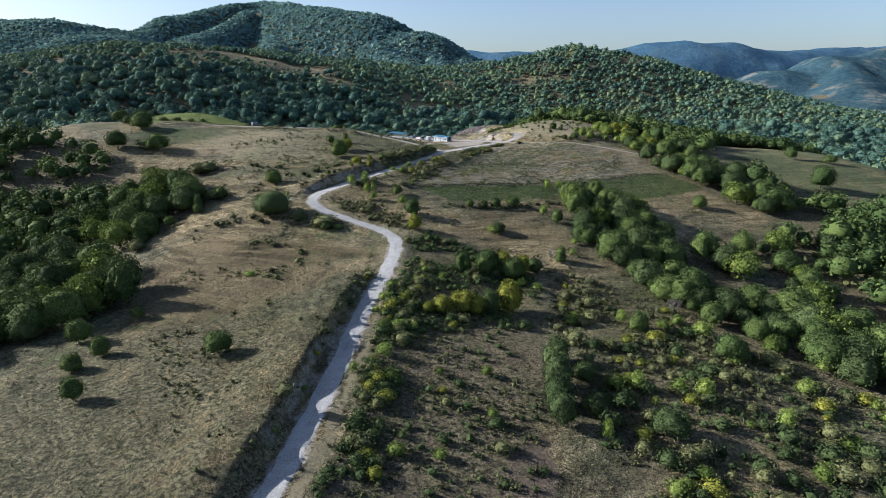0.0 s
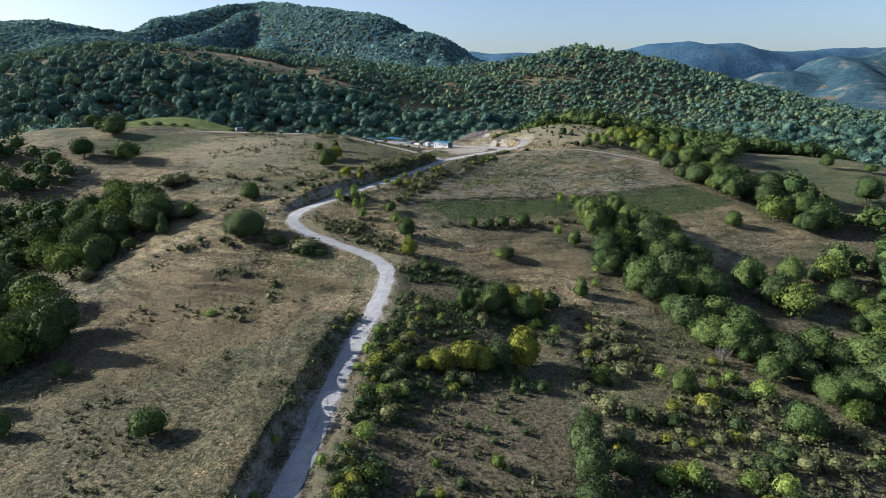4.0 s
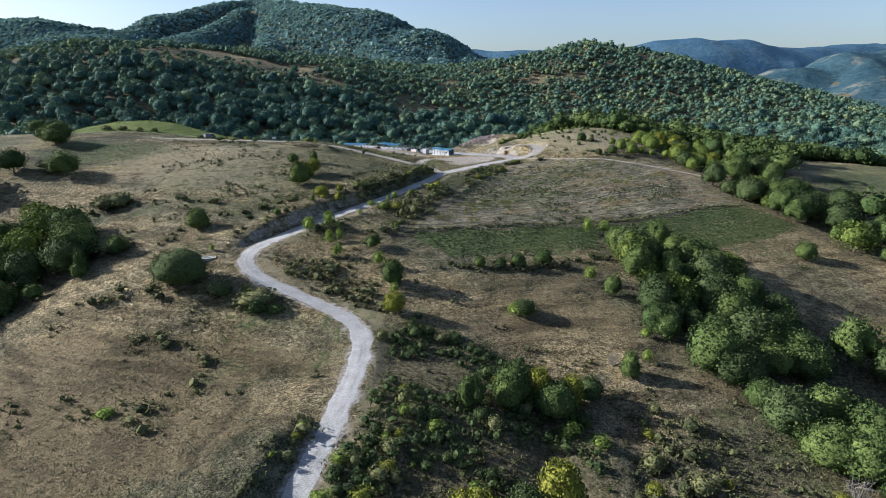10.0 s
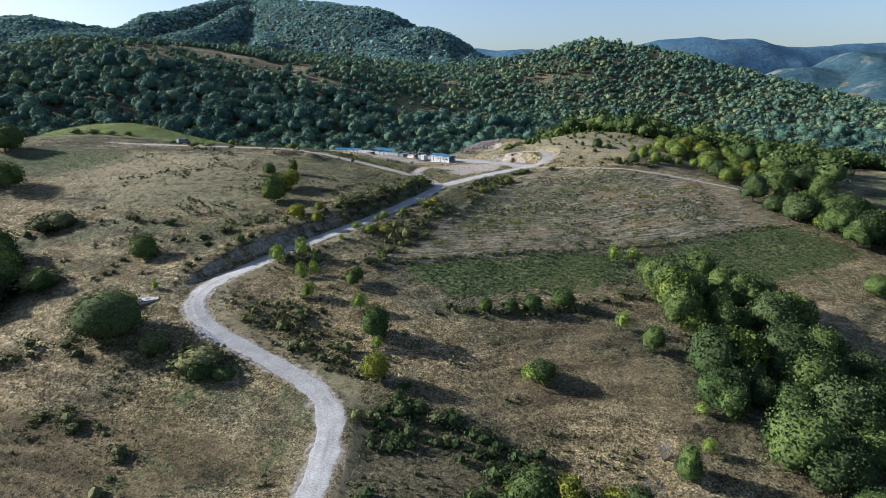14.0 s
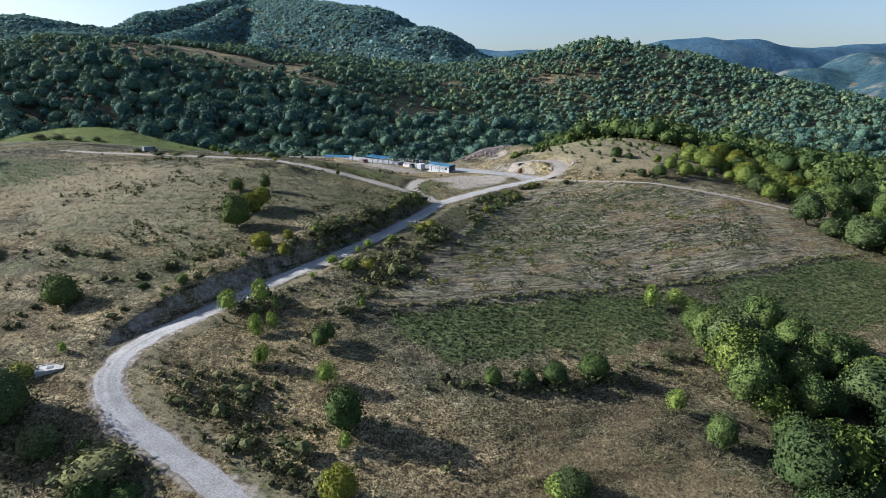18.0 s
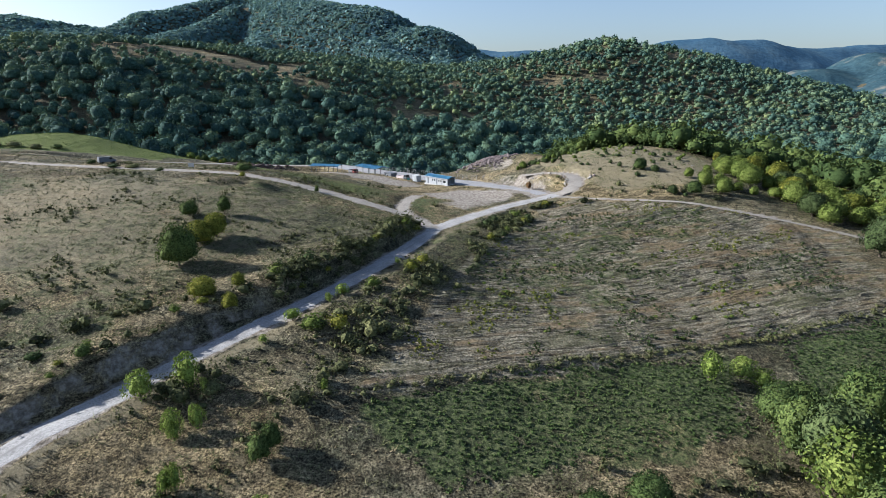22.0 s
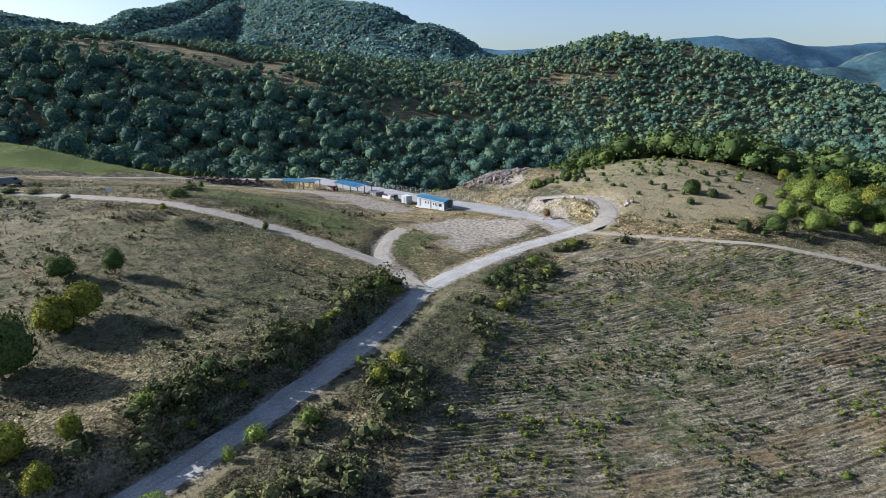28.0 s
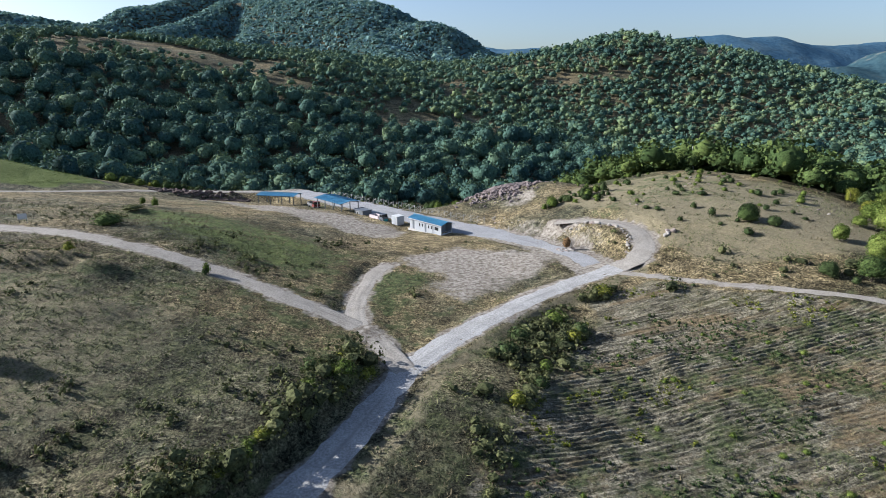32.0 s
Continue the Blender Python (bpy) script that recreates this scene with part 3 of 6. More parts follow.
def sheet(name, x, y, z, material):
    """A smooth sheet over a grid of points."""
    ny, nx = x.shape
    i = np.arange(ny * nx).reshape(ny, nx)
    faces = np.stack([i[:-1, :-1], i[:-1, 1:], i[1:, 1:], i[1:, :-1]], -1).reshape(-1, 4)
    return mesh_of(name, np.stack([x, y, z], -1).reshape(-1, 3), faces, material, True)


def inside(polygon, x, y, soft=3.0):
    """1 inside a polygon, 0 outside, soft at its edge."""
    x, y = np.asarray(x, float), np.asarray(y, float)
    odd, near = np.zeros(x.shape, bool), np.full(x.shape, 1e9)
    for (x0, y0), (x1, y1) in zip(polygon, polygon[1:] + polygon[:1]):
        odd ^= ((y0 > y) != (y1 > y)) & (x < (x1 - x0) * (y - y0) / ((y1 - y0) or 1e-9) + x0)
        dx, dy = x1 - x0, y1 - y0
        s = np.clip(((x - x0) * dx + (y - y0) * dy) / (dx * dx + dy * dy), 0, 1)
        near = np.minimum(near, np.hypot(x - x0 - s * dx, y - y0 - s * dy))
    return np.clip(0.5 + np.where(odd, near, -near) / (2 * soft), 0, 1)


def steps(*stretches):
    """Coordinates: (from, to, step) one after another."""
    out = []
    for a, b, step in stretches:
        n = max(1, round((b - a) / step))
        out += [a + (b - a) * k / n for k in range(n)]
    return np.array(out + [stretches[-1][1]])


def grown(start, end, first, rate):
    out, step = [start], first
    while out[-1] < end:
        step *= rate
        out.append(out[-1] + step)
    return out


# ---- land cover on the plan ----
GREEN_STRIP = [(-7, 207), (21, 219), (43, 224), (41, 207), (3.5, 195), (-1, 199)]
GREEN_FIELD = [(54, 229), (93, 243.5), (104, 230), (76, 214), (52, 214)]
FALLOW = [(-8.6, 208), (-4.3, 221.6), (4.5, 243), (13, 266), (25, 290), (34, 299), (46.6, 293.6), (64, 285), (86, 273), (104, 256), (93, 245), (54, 230), (21, 219.5)]
EAST_PASTURE = [(121, 262), (126, 240), (155, 208), (240, 196), (240, 320), (160, 320), (128, 275)]
WEST_GREEN = [(-150, 270), (-110, 262), (-95, 285), (-115, 300), (-150, 300)]
WEST_WOOD = [(-90, 106), (-76, 123), (-78, 138), (-97, 158), (-102, 168), (-92, 173), (-87, 187), (-83, 195), (-84, 212), (-100, 216), (-116, 228), (-134, 236), (-143, 247), (-158, 262), (-176, 270), (-205, 280), (-260, 290), (-260, 60), (-130, 60), (-102, 92)]
GULLY_WOOD = [(44, 211), (55, 215), (63, 208), (69, 196), (70, 179), (75, 169), (84, 163), (85, 145), (84, 134), (92, 129), (110, 124), (110, 98), (77, 103), (75, 109), (69, 112), (64, 122), (61, 128), (55, 137), (52, 148), (48, 157), (41, 164), (42, 180), (44, 192), (40, 204)]
UPPER_BELT = [(86, 256), (92, 268), (112, 276), (119, 252), (124, 238), (135, 230), (142, 220), (155, 207), (190, 196), (190, 160), (150, 165), (132, 172), (121, 179), (128, 199), (118, 207), (108, 213), (103, 231), (96, 244)]
EAST_THICKET = [(111, 194), (128, 194), (136, 180), (150, 165), (190, 160), (190, 124), (110, 124), (94, 130), (85, 140), (94, 165), (90, 174)]
NORTH_EAST_WOOD = [(88, 288), (87, 274), (92, 268), (112, 276), (119, 270), (140, 300), (150, 340), (240, 352), (240, 440), (40, 440), (44, 400), (64, 372), (80, 350), (85, 330), (80, 312)]
SCRUB_BANK = [(-15, 88), (-13, 118), (-12, 130), (-9, 150), (-10, 163), (-3, 172), (4, 164), (17, 158), (26, 148), (22, 126), (21, 104), (15, 80), (8, 64), (-12, 62)]
UPPER_SCRUB = [(-38, 190), (-33, 207), (-23, 216), (-9, 231), (-9, 216), (-15, 200), (-14, 184), (-10, 172), (-16, 171), (-27, 178)]
ROAD_SCRUB_EAST = [(27, 298), (34, 299), (27, 288), (18, 274), (12, 262), (8, 250), (0, 240), (-8, 228), (-12, 230), (-4, 246), (3, 262), (7, 272), (14, 285)]
ROAD_SCRUB_WEST = [(-4, 274), (-1.5, 266), (-6, 257), (-12, 247), (-19, 236), (-23, 230), (-26, 233), (-20, 246), (-13, 257), (-9, 268)]
MOUND = [(-240, 366), (-150, 368), (-118, 384), (-112, 404), (-160, 432), (-240, 426)]
APRON = [(-6.3, 316.7), (4.9, 326.3), (16.4, 320.3), (25.6, 317.0), (21.6, 308.6), (11.7, 299.1), (5.1, 291.3), (1.8, 297.2), (5.0, 305.8), (-1.4, 310.1)]
APRON_GREEN = [(-7.8, 303.4), (0.8, 307.7), (2.2, 297.7), (-3.3, 286.3), (-5.9, 287.5)]
YARD_DIRT = [(-80, 398), (-56, 380), (-32, 364), (-6, 345), (-6, 336), (-18, 338), (-40, 356), (-70, 384)]
QUARRY = [(14, 346), (20, 338), (26, 329), (30, 318), (33, 316), (34, 325), (28, 334), (20, 344)]
POCKET = [(18, 362), (24, 358), (28, 362), (24, 370), (18, 372)]
LOWER_WEEDS = [(-95, 50), (-22, 50), (-22, 108), (-28, 122), (-40, 127), (-56, 116), (-70, 98), (-95, 88)]
EAST_SLOPE = [(24, 66), (27, 122), (33, 150), (50, 140), (60, 118), (76, 100), (92, 92), (80, 58)]
WEST_WEEDS = [(-70, 218), (-38, 226), (-24, 240), (-10, 262), (-14, 278), (-34, 284), (-62, 282), (-92, 262), (-88, 236)]
FRONT_GREEN = [(-64, 345), (-28, 330), (-14, 318), (-12, 296), (-24, 296), (-52, 312), (-70, 330)]


KNOLL_TURF = [(28, 352), (37, 362), (60, 368), (74, 342), (86, 322), (84, 306), (67, 301), (46, 301), (43, 312), (41, 330)]
OLD_PLOT = [(-6, 106), (10, 116), (22, 116), (17, 91), (12, 50), (-10, 50), (-8, 84)]
ROAD_STRIP = [(-19, 55), (-11, 55), (-8.5, 84), (-6.5, 106), (-5, 118), (-8, 136), (-12.6, 140), (-14.5, 118), (-16.5, 95)]
GOLDEN_MEADOW = [(-83, 171), (-51, 168), (-20, 139), (-24, 130), (-33, 123), (-56, 110), (-61, 98), (-70, 112), (-78, 140)]
GOLDEN_SLOPE = [(-75, 176), (-49, 166), (-20, 161), (-17, 150), (-40, 146), (-60, 152)]
DRY_SHELF = [(4, 168), (13, 189), (34, 188), (42, 176), (36, 160), (28, 166), (14, 162)]
PALE_CREST = [(-110, 296), (-60, 292), (-22, 284), (-20, 262), (-46, 222), (-90, 238), (-120, 262)]


def tones(x, y):
    """Bleached, brown and golden shares of the dry grass."""
    pale, brown, gold = (np.zeros(x.shape) for _ in range(3))
    zone = (np.abs(x) < 260) & (y > 30) & (y < 460)
    px, py = x[zone], y[zone]
    wx, wy = px + 3.0 * fuzz(px, py, 7, 16), py + 3.0 * fuzz(px, py, 7, 17)
    pale[zone] = np.maximum(inside(KNOLL_TURF, wx, wy, 3), 0.62 * inside(PALE_CREST, wx, wy, 10))
    brown[zone] = np.maximum(0.85 * inside(OLD_PLOT, wx, wy, 2.5), 0.6 * inside(ROAD_STRIP, wx, wy, 2.5))
    gold[zone] = np.maximum(0.8 * np.maximum(inside(GOLDEN_MEADOW, wx, wy, 9), inside(GOLDEN_SLOPE, wx, wy, 6)), 0.6 * inside(DRY_SHELF, wx, wy, 6))
    d, side, _, _ = beside(CHAINS[0][0], px, py, 14)
    verge = smooth(2.2, 2.8, d) * (1 - smooth(4.2, 6.0, d + 0.8 * fuzz(px, py, 3, 18)))
    pale[zone] = np.maximum(pale[zone], verge * np.where(side > 0, 0.75, 0.4))
    brown[zone] = brown[zone] * (1 - verge)
    turf = np.zeros(x.shape)
    turf[zone] = np.maximum(inside(MOUND, wx, wy, 3), 0.45 * inside(FRONT_GREEN, wx, wy, 6))
    return np.stack([pale, brown, gold, turf], -1)


GRASSY_RIDGE = [(-308, 615), (-278, 647), (-257, 662), (-233, 665), (-195, 646), (-158, 649), (-105, 621)]


def forest_share(x, y):
    """How wooded the land is beyond the near fields."""
    x, y = np.asarray(x, float), np.asarray(y, float)
    far = np.maximum(smooth(418, 450, y + 10 * fuzz(x, y, 40, 21)), np.maximum(smooth(225, 250, -x), smooth(225, 260, x)))
    open_land = smooth(0.42, 0.62, fuzz(x, y, 85, 31) * 0.6 + fuzz(x, y, 30, 32) * 0.5) * smooth(540, 600, y)
    open_land = np.maximum(open_land, smooth(34, 16, np.hypot((x - 22) / 1.3, y - 626) + 6 * fuzz(x, y, 14, 33)))
    open_land = np.maximum(open_land, smooth(30, 14, np.hypot(x + 28, (y - 610) / 2.4) + 9 * fuzz(x, y, 14, 34)))
    spur = smooth(24, 13, np.abs(y - 689 + 14 * np.sin(x / 34)) + 8 * fuzz(x, y, 22, 35)) * smooth(-350, -325, x) * smooth(-100, -116, x)
    ridge = np.full(x.shape, 999.0)
    for (x0, y0), (x1, y1) in zip(GRASSY_RIDGE, GRASSY_RIDGE[1:]):
        q = np.clip(((x - x0) * (x1 - x0) + (y - y0) * (y1 - y0)) / ((x1 - x0) ** 2 + (y1 - y0) ** 2), 0, 1)
        ridge = np.minimum(ridge, np.hypot(x - x0 - q * (x1 - x0), y - y0 - q * (y1 - y0)))
    ridge = 0.75 * smooth(17, 7, ridge + 10 * fuzz(x, y, 26, 36))
    open_land = open_land * (1 - 0.8 * smooth(940, 1000, y))
    return far * (1 - np.maximum(open_land * 0.75, np.maximum(spur, ridge)))


def cover(x, y):
    """Green, bare, wooded and furrowed shares of the ground."""
    shape = x.shape
    green, bare, wood, furrow = (np.zeros(shape) for _ in range(4))
    zone = (np.abs(x) < 260) & (y > 30) & (y < 460)
    px, py = x[zone], y[zone]
    wx, wy = px + 2.2 * fuzz(px, py, 6, 11), py + 2.2 * fuzz(px, py, 6, 12)
    g = 0.74 * np.maximum(inside(GREEN_STRIP, wx, wy, 1.0), inside(GREEN_FIELD, wx, wy, 1.2))
    g = np.maximum(g, 0.55 * inside(EAST_PASTURE, wx, wy, 8))
    g = np.maximum(g, 0.62 * inside(WEST_GREEN, wx, wy, 8))
    g = np.maximum(g, 0.95 * inside(MOUND, wx, wy, 5))
    g = np.maximum(g, 0.56 * inside(LOWER_WEEDS, wx, wy, 9))
    g = np.maximum(g, 0.42 * smooth(0.0, 0.6, fuzz(px, py, 28, 13) + 0.4 * fuzz(px, py, 9, 14)))
    b = np.maximum(0.8 * inside(APRON, wx, wy, 3), 1.0 * inside(YARD_DIRT, wx, wy, 3))
    b = np.maximum(b, 0.62 * inside(QUARRY, wx, wy, 2))
    b = np.maximum(b, 0.6 * inside(POCKET, wx, wy, 2))
    g = np.maximum(g, 0.75 * inside(FRONT_GREEN, wx, wy, 7))
    g = np.maximum(g, 0.85 * inside(APRON_GREEN, wx, wy, 2))
    for n, (chain, half, shoulder) in enumerate(CHAINS):
        d, side, _, _ = beside(chain, px, py, 14)
        verge = 1 - smooth(half - 0.9, half + (0.8 if n != 5 else 0.0), d + 0.7 * fuzz(px, py, 2.2, 15))
        b = np.maximum(b, 0.85 * verge)
        if n == 0:
            cut = (smooth(66, 76, py) * (1 - smooth(100, 125, py)) + smooth(186, 200, py) * (1 - smooth(222, 240, py))) * (side < 0)
            b = np.maximum(b, 0.5 * cut * smooth(2.6, 3.2, d) * (1 - smooth(4.6, 5.6, d)))
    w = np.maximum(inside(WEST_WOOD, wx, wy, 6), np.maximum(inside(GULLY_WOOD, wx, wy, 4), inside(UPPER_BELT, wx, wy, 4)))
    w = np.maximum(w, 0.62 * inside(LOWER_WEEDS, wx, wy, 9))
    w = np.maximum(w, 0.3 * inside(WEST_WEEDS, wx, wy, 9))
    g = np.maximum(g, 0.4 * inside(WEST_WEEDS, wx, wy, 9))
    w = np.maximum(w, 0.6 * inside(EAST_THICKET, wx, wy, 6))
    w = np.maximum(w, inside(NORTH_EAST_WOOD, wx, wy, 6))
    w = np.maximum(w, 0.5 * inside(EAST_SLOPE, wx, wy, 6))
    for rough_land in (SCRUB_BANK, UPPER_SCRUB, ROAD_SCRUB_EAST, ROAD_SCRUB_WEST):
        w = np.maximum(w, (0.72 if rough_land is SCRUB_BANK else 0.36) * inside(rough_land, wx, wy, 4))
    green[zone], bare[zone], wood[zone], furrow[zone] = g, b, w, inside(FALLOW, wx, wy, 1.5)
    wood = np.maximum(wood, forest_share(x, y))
    return np.stack([green, bare, wood, furrow], -1)


# ---- the ground: one sheet from here to the horizon ----
right = grown(225, 4200, 2.6, 1.1)
gx = np.concatenate([-np.array(right[::-1]), steps((-225, -75, 2.2), (-75, 70, 1.05), (70, 225, 2.2))[1:-1], np.array(right)])
gy = np.concatenate([-np.array(grown(20, 900, 6, 1.3)[::-1]), steps((-20, 40, 4), (40, 60, 1.6), (60, 312, 1.05), (312, 470, 1.5), (470, 950, 6))[1:-1], np.array(grown(950, 2300, 8, 1.035))])
GX, GY = np.meshgrid(gx, gy)
GZ = land_height(GX, GY)
ground_mesh = sheet("ground", GX, GY, GZ, MEADOW)
layer = ground_mesh.color_attributes.new("cover", "FLOAT_COLOR", "POINT")
layer.data.foreach_set("color", cover(GX, GY).astype(np.float32).ravel())
layer = ground_mesh.color_attributes.new("tones", "FLOAT_COLOR", "POINT")
layer.data.foreach_set("color", tones(GX, GY).astype(np.float32).ravel())
ground = tagged(new("ground", ground_mesh), "rolling hill country with dry autumn grass and furrowed fields", "ground", kind="structure")

# the far ridges beyond the valley, a backdrop of distance
bx = np.linspace(-1900, 4300, 240)
by = np.linspace(2150, 3400, 60)
BX, BY = np.meshgrid(bx, by)
BZ = crest_height(BX, BY) + 9 * fuzz(BX, BY, 330, 81) + 9 * fuzz(BX, BY, 120, 82) + 2.5 * fuzz(BX, BY, 45, 83) - 160 * smooth(2350, 2150, BY)
tagged(new("backdrop", sheet("backdrop", BX, BY, BZ, DISTANT)), "wooded mountain ridges far beyond the valley, coloured haze blue", "mountains", kind="structure")

bx = np.linspace(290, 2700, 200)
by = np.linspace(1250, 2280, 90)
BX, BY = np.meshgrid(bx, by)
rim_ = np.minimum(np.minimum(BX - 290, 2700 - BX) / 120, np.minimum(BY - 1250, 2280 - BY) / 120)
BZ = crest_height(BX, BY) + 6 + 12 * fuzz(BX, BY, 230, 84) + 12 * fuzz(BX, BY, 90, 85) + 2 * fuzz(BX, BY, 35, 86) - 60 * (1 - smooth(0, 1, rim_))
tagged(new("backdrop_east", sheet("backdrop_east", BX, BY, BZ, DISTANT_SLOPE)), "wooded slopes with pale clearings far off, coloured haze blue", "mountains", kind="structure")


def height(x, y):
    return float(land_height(np.array([x], float), np.array([y], float))[0])


def road_sheet(name, line, half, material, label, category, ruts=(0.45, 0.85), lift=0.05, end=None):
    """A road surface: slightly crowned, with wheel ruts and ragged edges."""
    chain = curve_line(line, 0.9)
    way = np.gradient(chain[:, :2], axis=0)
    way /= np.hypot(way[:, :1], way[:, 1:])
    side = np.stack([way[:, 1], -way[:, 0]], 1)
    across = np.linspace(-1, 1, 15)
    run = np.arange(len(chain)) * 0.9
    edge = 1 + 0.16 * fuzz(run, run * 0, 3.1, 51) + 0.1 * fuzz(run, run * 0, 1.1, 52)
    other = 1 + 0.16 * fuzz(run, run * 0, 2.7, 53) + 0.1 * fuzz(run, run * 0, 1.2, 54)
    reach = np.interp(run, [0, 18, 38], [half, half, end or half])[:, None]
    wide = np.where(across[None] < 0, edge[:, None], other[:, None]) * reach * across[None]
    x, y = chain[:, :1] + side[:, :1] * wide, chain[:, 1:2] + side[:, 1:] * wide
    rut = sum(np.exp(-((np.abs(across) - r) / 0.13) ** 2) for r in ruts[:1])
    z = chain[:, 2:3] + lift * (1 - across[None] ** 4 * 1.6) - 0.035 * rut[None] + 0.02 * fuzz(x, y, 0.9, 55)
    m = sheet(name, x, y, z, material)
    worn = m.attributes.new("rut", "FLOAT", "POINT")
    middle = np.exp(-(across / 0.2) ** 2)[None] * (0.35 + 0.35 * fuzz(x, y, 6, 56)) + 0.8 * smooth(0.8, 1.0, np.abs(across))[None]
    worn.data.foreach_set("value", (middle + 0 * x).astype(np.float32).ravel())
    return tagged(new(name, m), label, category, kind="structure")


road_sheet("road", MAIN_ROAD, 1.95, GRAVEL, "pale winding gravel road with worn wheel tracks", "road")
road_sheet("road_loop", LOOP_TRACK, 2.0, DIRT, "curved dirt track up the bare knoll", "track")
road_sheet("road_yard", YARD_ROAD, 2.4, ASPHALT, "grey hard-surfaced yard road behind the buildings", "road", end=4.8)
road_sheet("road_west", WEST_TRACK, 1.5, DIRT, "dirt track branching off over the meadow", "track")
road_sheet("road_spur", SPUR, 1.5, DIRT, "short dirt spur onto the bare apron", "track")
road_sheet("road_field", FIELD_TRACK, 1.1, DIRT, "narrow farm track along the field edge", "track", lift=0.03)
road_sheet("road_far", FAR_TRACK, 1.6, DIRT, "pale track rounding the green mound", "track")

# ---- trees and shrubs ----
def ico(level):
    bm = bmesh.new()
    bmesh.ops.create_icosphere(bm, subdivisions=level, radius=1)
    v = np.array([p.co[:] for p in bm.verts])
    f = np.array([[p.index for p in face.verts] for face in bm.faces])
    bm.free()
    return v, f


ICOS = {level: ico(level) for level in (1, 2, 3, 4)}
ICO_V, ICO_F = ICOS[1]
ICO2_V, ICO2_F = ICOS[2]


def leaf_cards(rng, centres, normals, size, loose=0.45):
    """Small bent leaf sprays, two triangles each, roughly facing along the normals."""
    n = len(centres)
    tilt = normals + rng.normal(0, loose, (n, 3))
    tilt /= np.linalg.norm(tilt, axis=1, keepdims=True) + 1e-9
    a = np.cross(tilt, rng.normal(0, 1, (n, 3)))
    a /= np.linalg.norm(a, axis=1, keepdims=True) + 1e-9
    b = np.cross(tilt, a)
    s = size * rng.uniform(0.55, 1.25, (n, 1))
    wide = s * rng.uniform(0.5, 0.9, (n, 1))
    v = np.stack([centres - a * s, centres + b * wide + tilt * s * 0.25, centres + a * s, centres - b * wide + tilt * s * 0.15], 1).reshape(-1, 3)
    i = np.arange(n) * 4
    f = np.stack([np.stack([i, i + 1, i + 2], 1), np.stack([i, i + 2, i + 3], 1)], 1).reshape(-1, 3)
    return v, f


def lobe_reach(d, knobs, swell, width, depth):
    """How far a lobed crown reaches along the directions d, and the lobe that each belongs to."""
    angle = np.arccos(np.clip(d @ knobs.T, -1, 1))
    lift = swell[None] * np.sqrt(np.clip(1 - (angle / width) ** 2, 0, 1))
    k = np.argmax(lift, axis=1)
    return 1 - depth + depth * lift[np.arange(len(d)), k], k


def crown_arrays(seed, tall=1.0, wide=1.0, lobes=16, cards=600, leaf=0.03, base=0.06, depth=0.34, core=0.84, level=3, loose=0.65, skirt=0.9):
    """A rounded crown of swelling boughs: a lumpy heart under a coat of small leaf sprays, on z = 0, tall high and wide across."""
    rng = np.random.default_rng(seed)
    n = np.arange(lobes)
    up = -0.45 + 1.42 * (n + rng.uniform(0.1, 0.9, lobes)) / lobes
    turn = n * 2.399 + rng.normal(0, 0.35, lobes)
    flat = np.sqrt(np.clip(1 - up * up, 0.02, 1))
    knobs = np.stack([flat * np.cos(turn), flat * np.sin(turn), up], 1)
    knobs /= np.linalg.norm(knobs, axis=1, keepdims=True)
    swell = rng.uniform(0.55, 1.0, lobes)
    width = 2.5 / math.sqrt(lobes)
    half = (1 - base) / 2
    mid, size = np.array([0, 0, base + half]), np.array([0.5, 0.5, half])
    lop = rng.normal(0, 0.07, 3)

    def shell(d, grow):
        reach, k = lobe_reach(d, knobs, swell, width, depth)
        p = d * (reach * (1 + d @ lop))[:, None] * grow
        low = d[:, 2] < 0
        p[low, :2] *= (1 / np.maximum(np.hypot(d[low, 0], d[low, 1]), 0.35) ** 0.75)[:, None]
        p[:, 2] = np.where(low, p[:, 2] * skirt, p[:, 2])
        return p * size + mid + np.array([0, 0, -half * (1 - skirt) * 0.5]), k
    heart_v, heart_f = ICOS[level]
    heart, _ = shell(heart_v / np.linalg.norm(heart_v, axis=1, keepdims=True), core * (1 + rng.normal(0, 0.03, (len(heart_v), 1))))
    d = rng.normal(0, 1, (cards, 3))
    d[:, 2] = np.where(d[:, 2] < -1.0, -d[:, 2], d[:, 2])
    d /= np.linalg.norm(d, axis=1, keepdims=True)
    at, k = shell(d, rng.uniform(0.86, 1.08, (cards, 1)))
    face = d + 1.3 * (d - knobs[k])
    face /= np.linalg.norm(face, axis=1, keepdims=True) + 1e-9
    v, f = joined([(heart, heart_f), leaf_cards(rng, at, face, leaf, loose)])
    v[:, 2] = np.maximum(v[:, 2], 0.005)
    return v * np.array([wide, wide, tall]), f


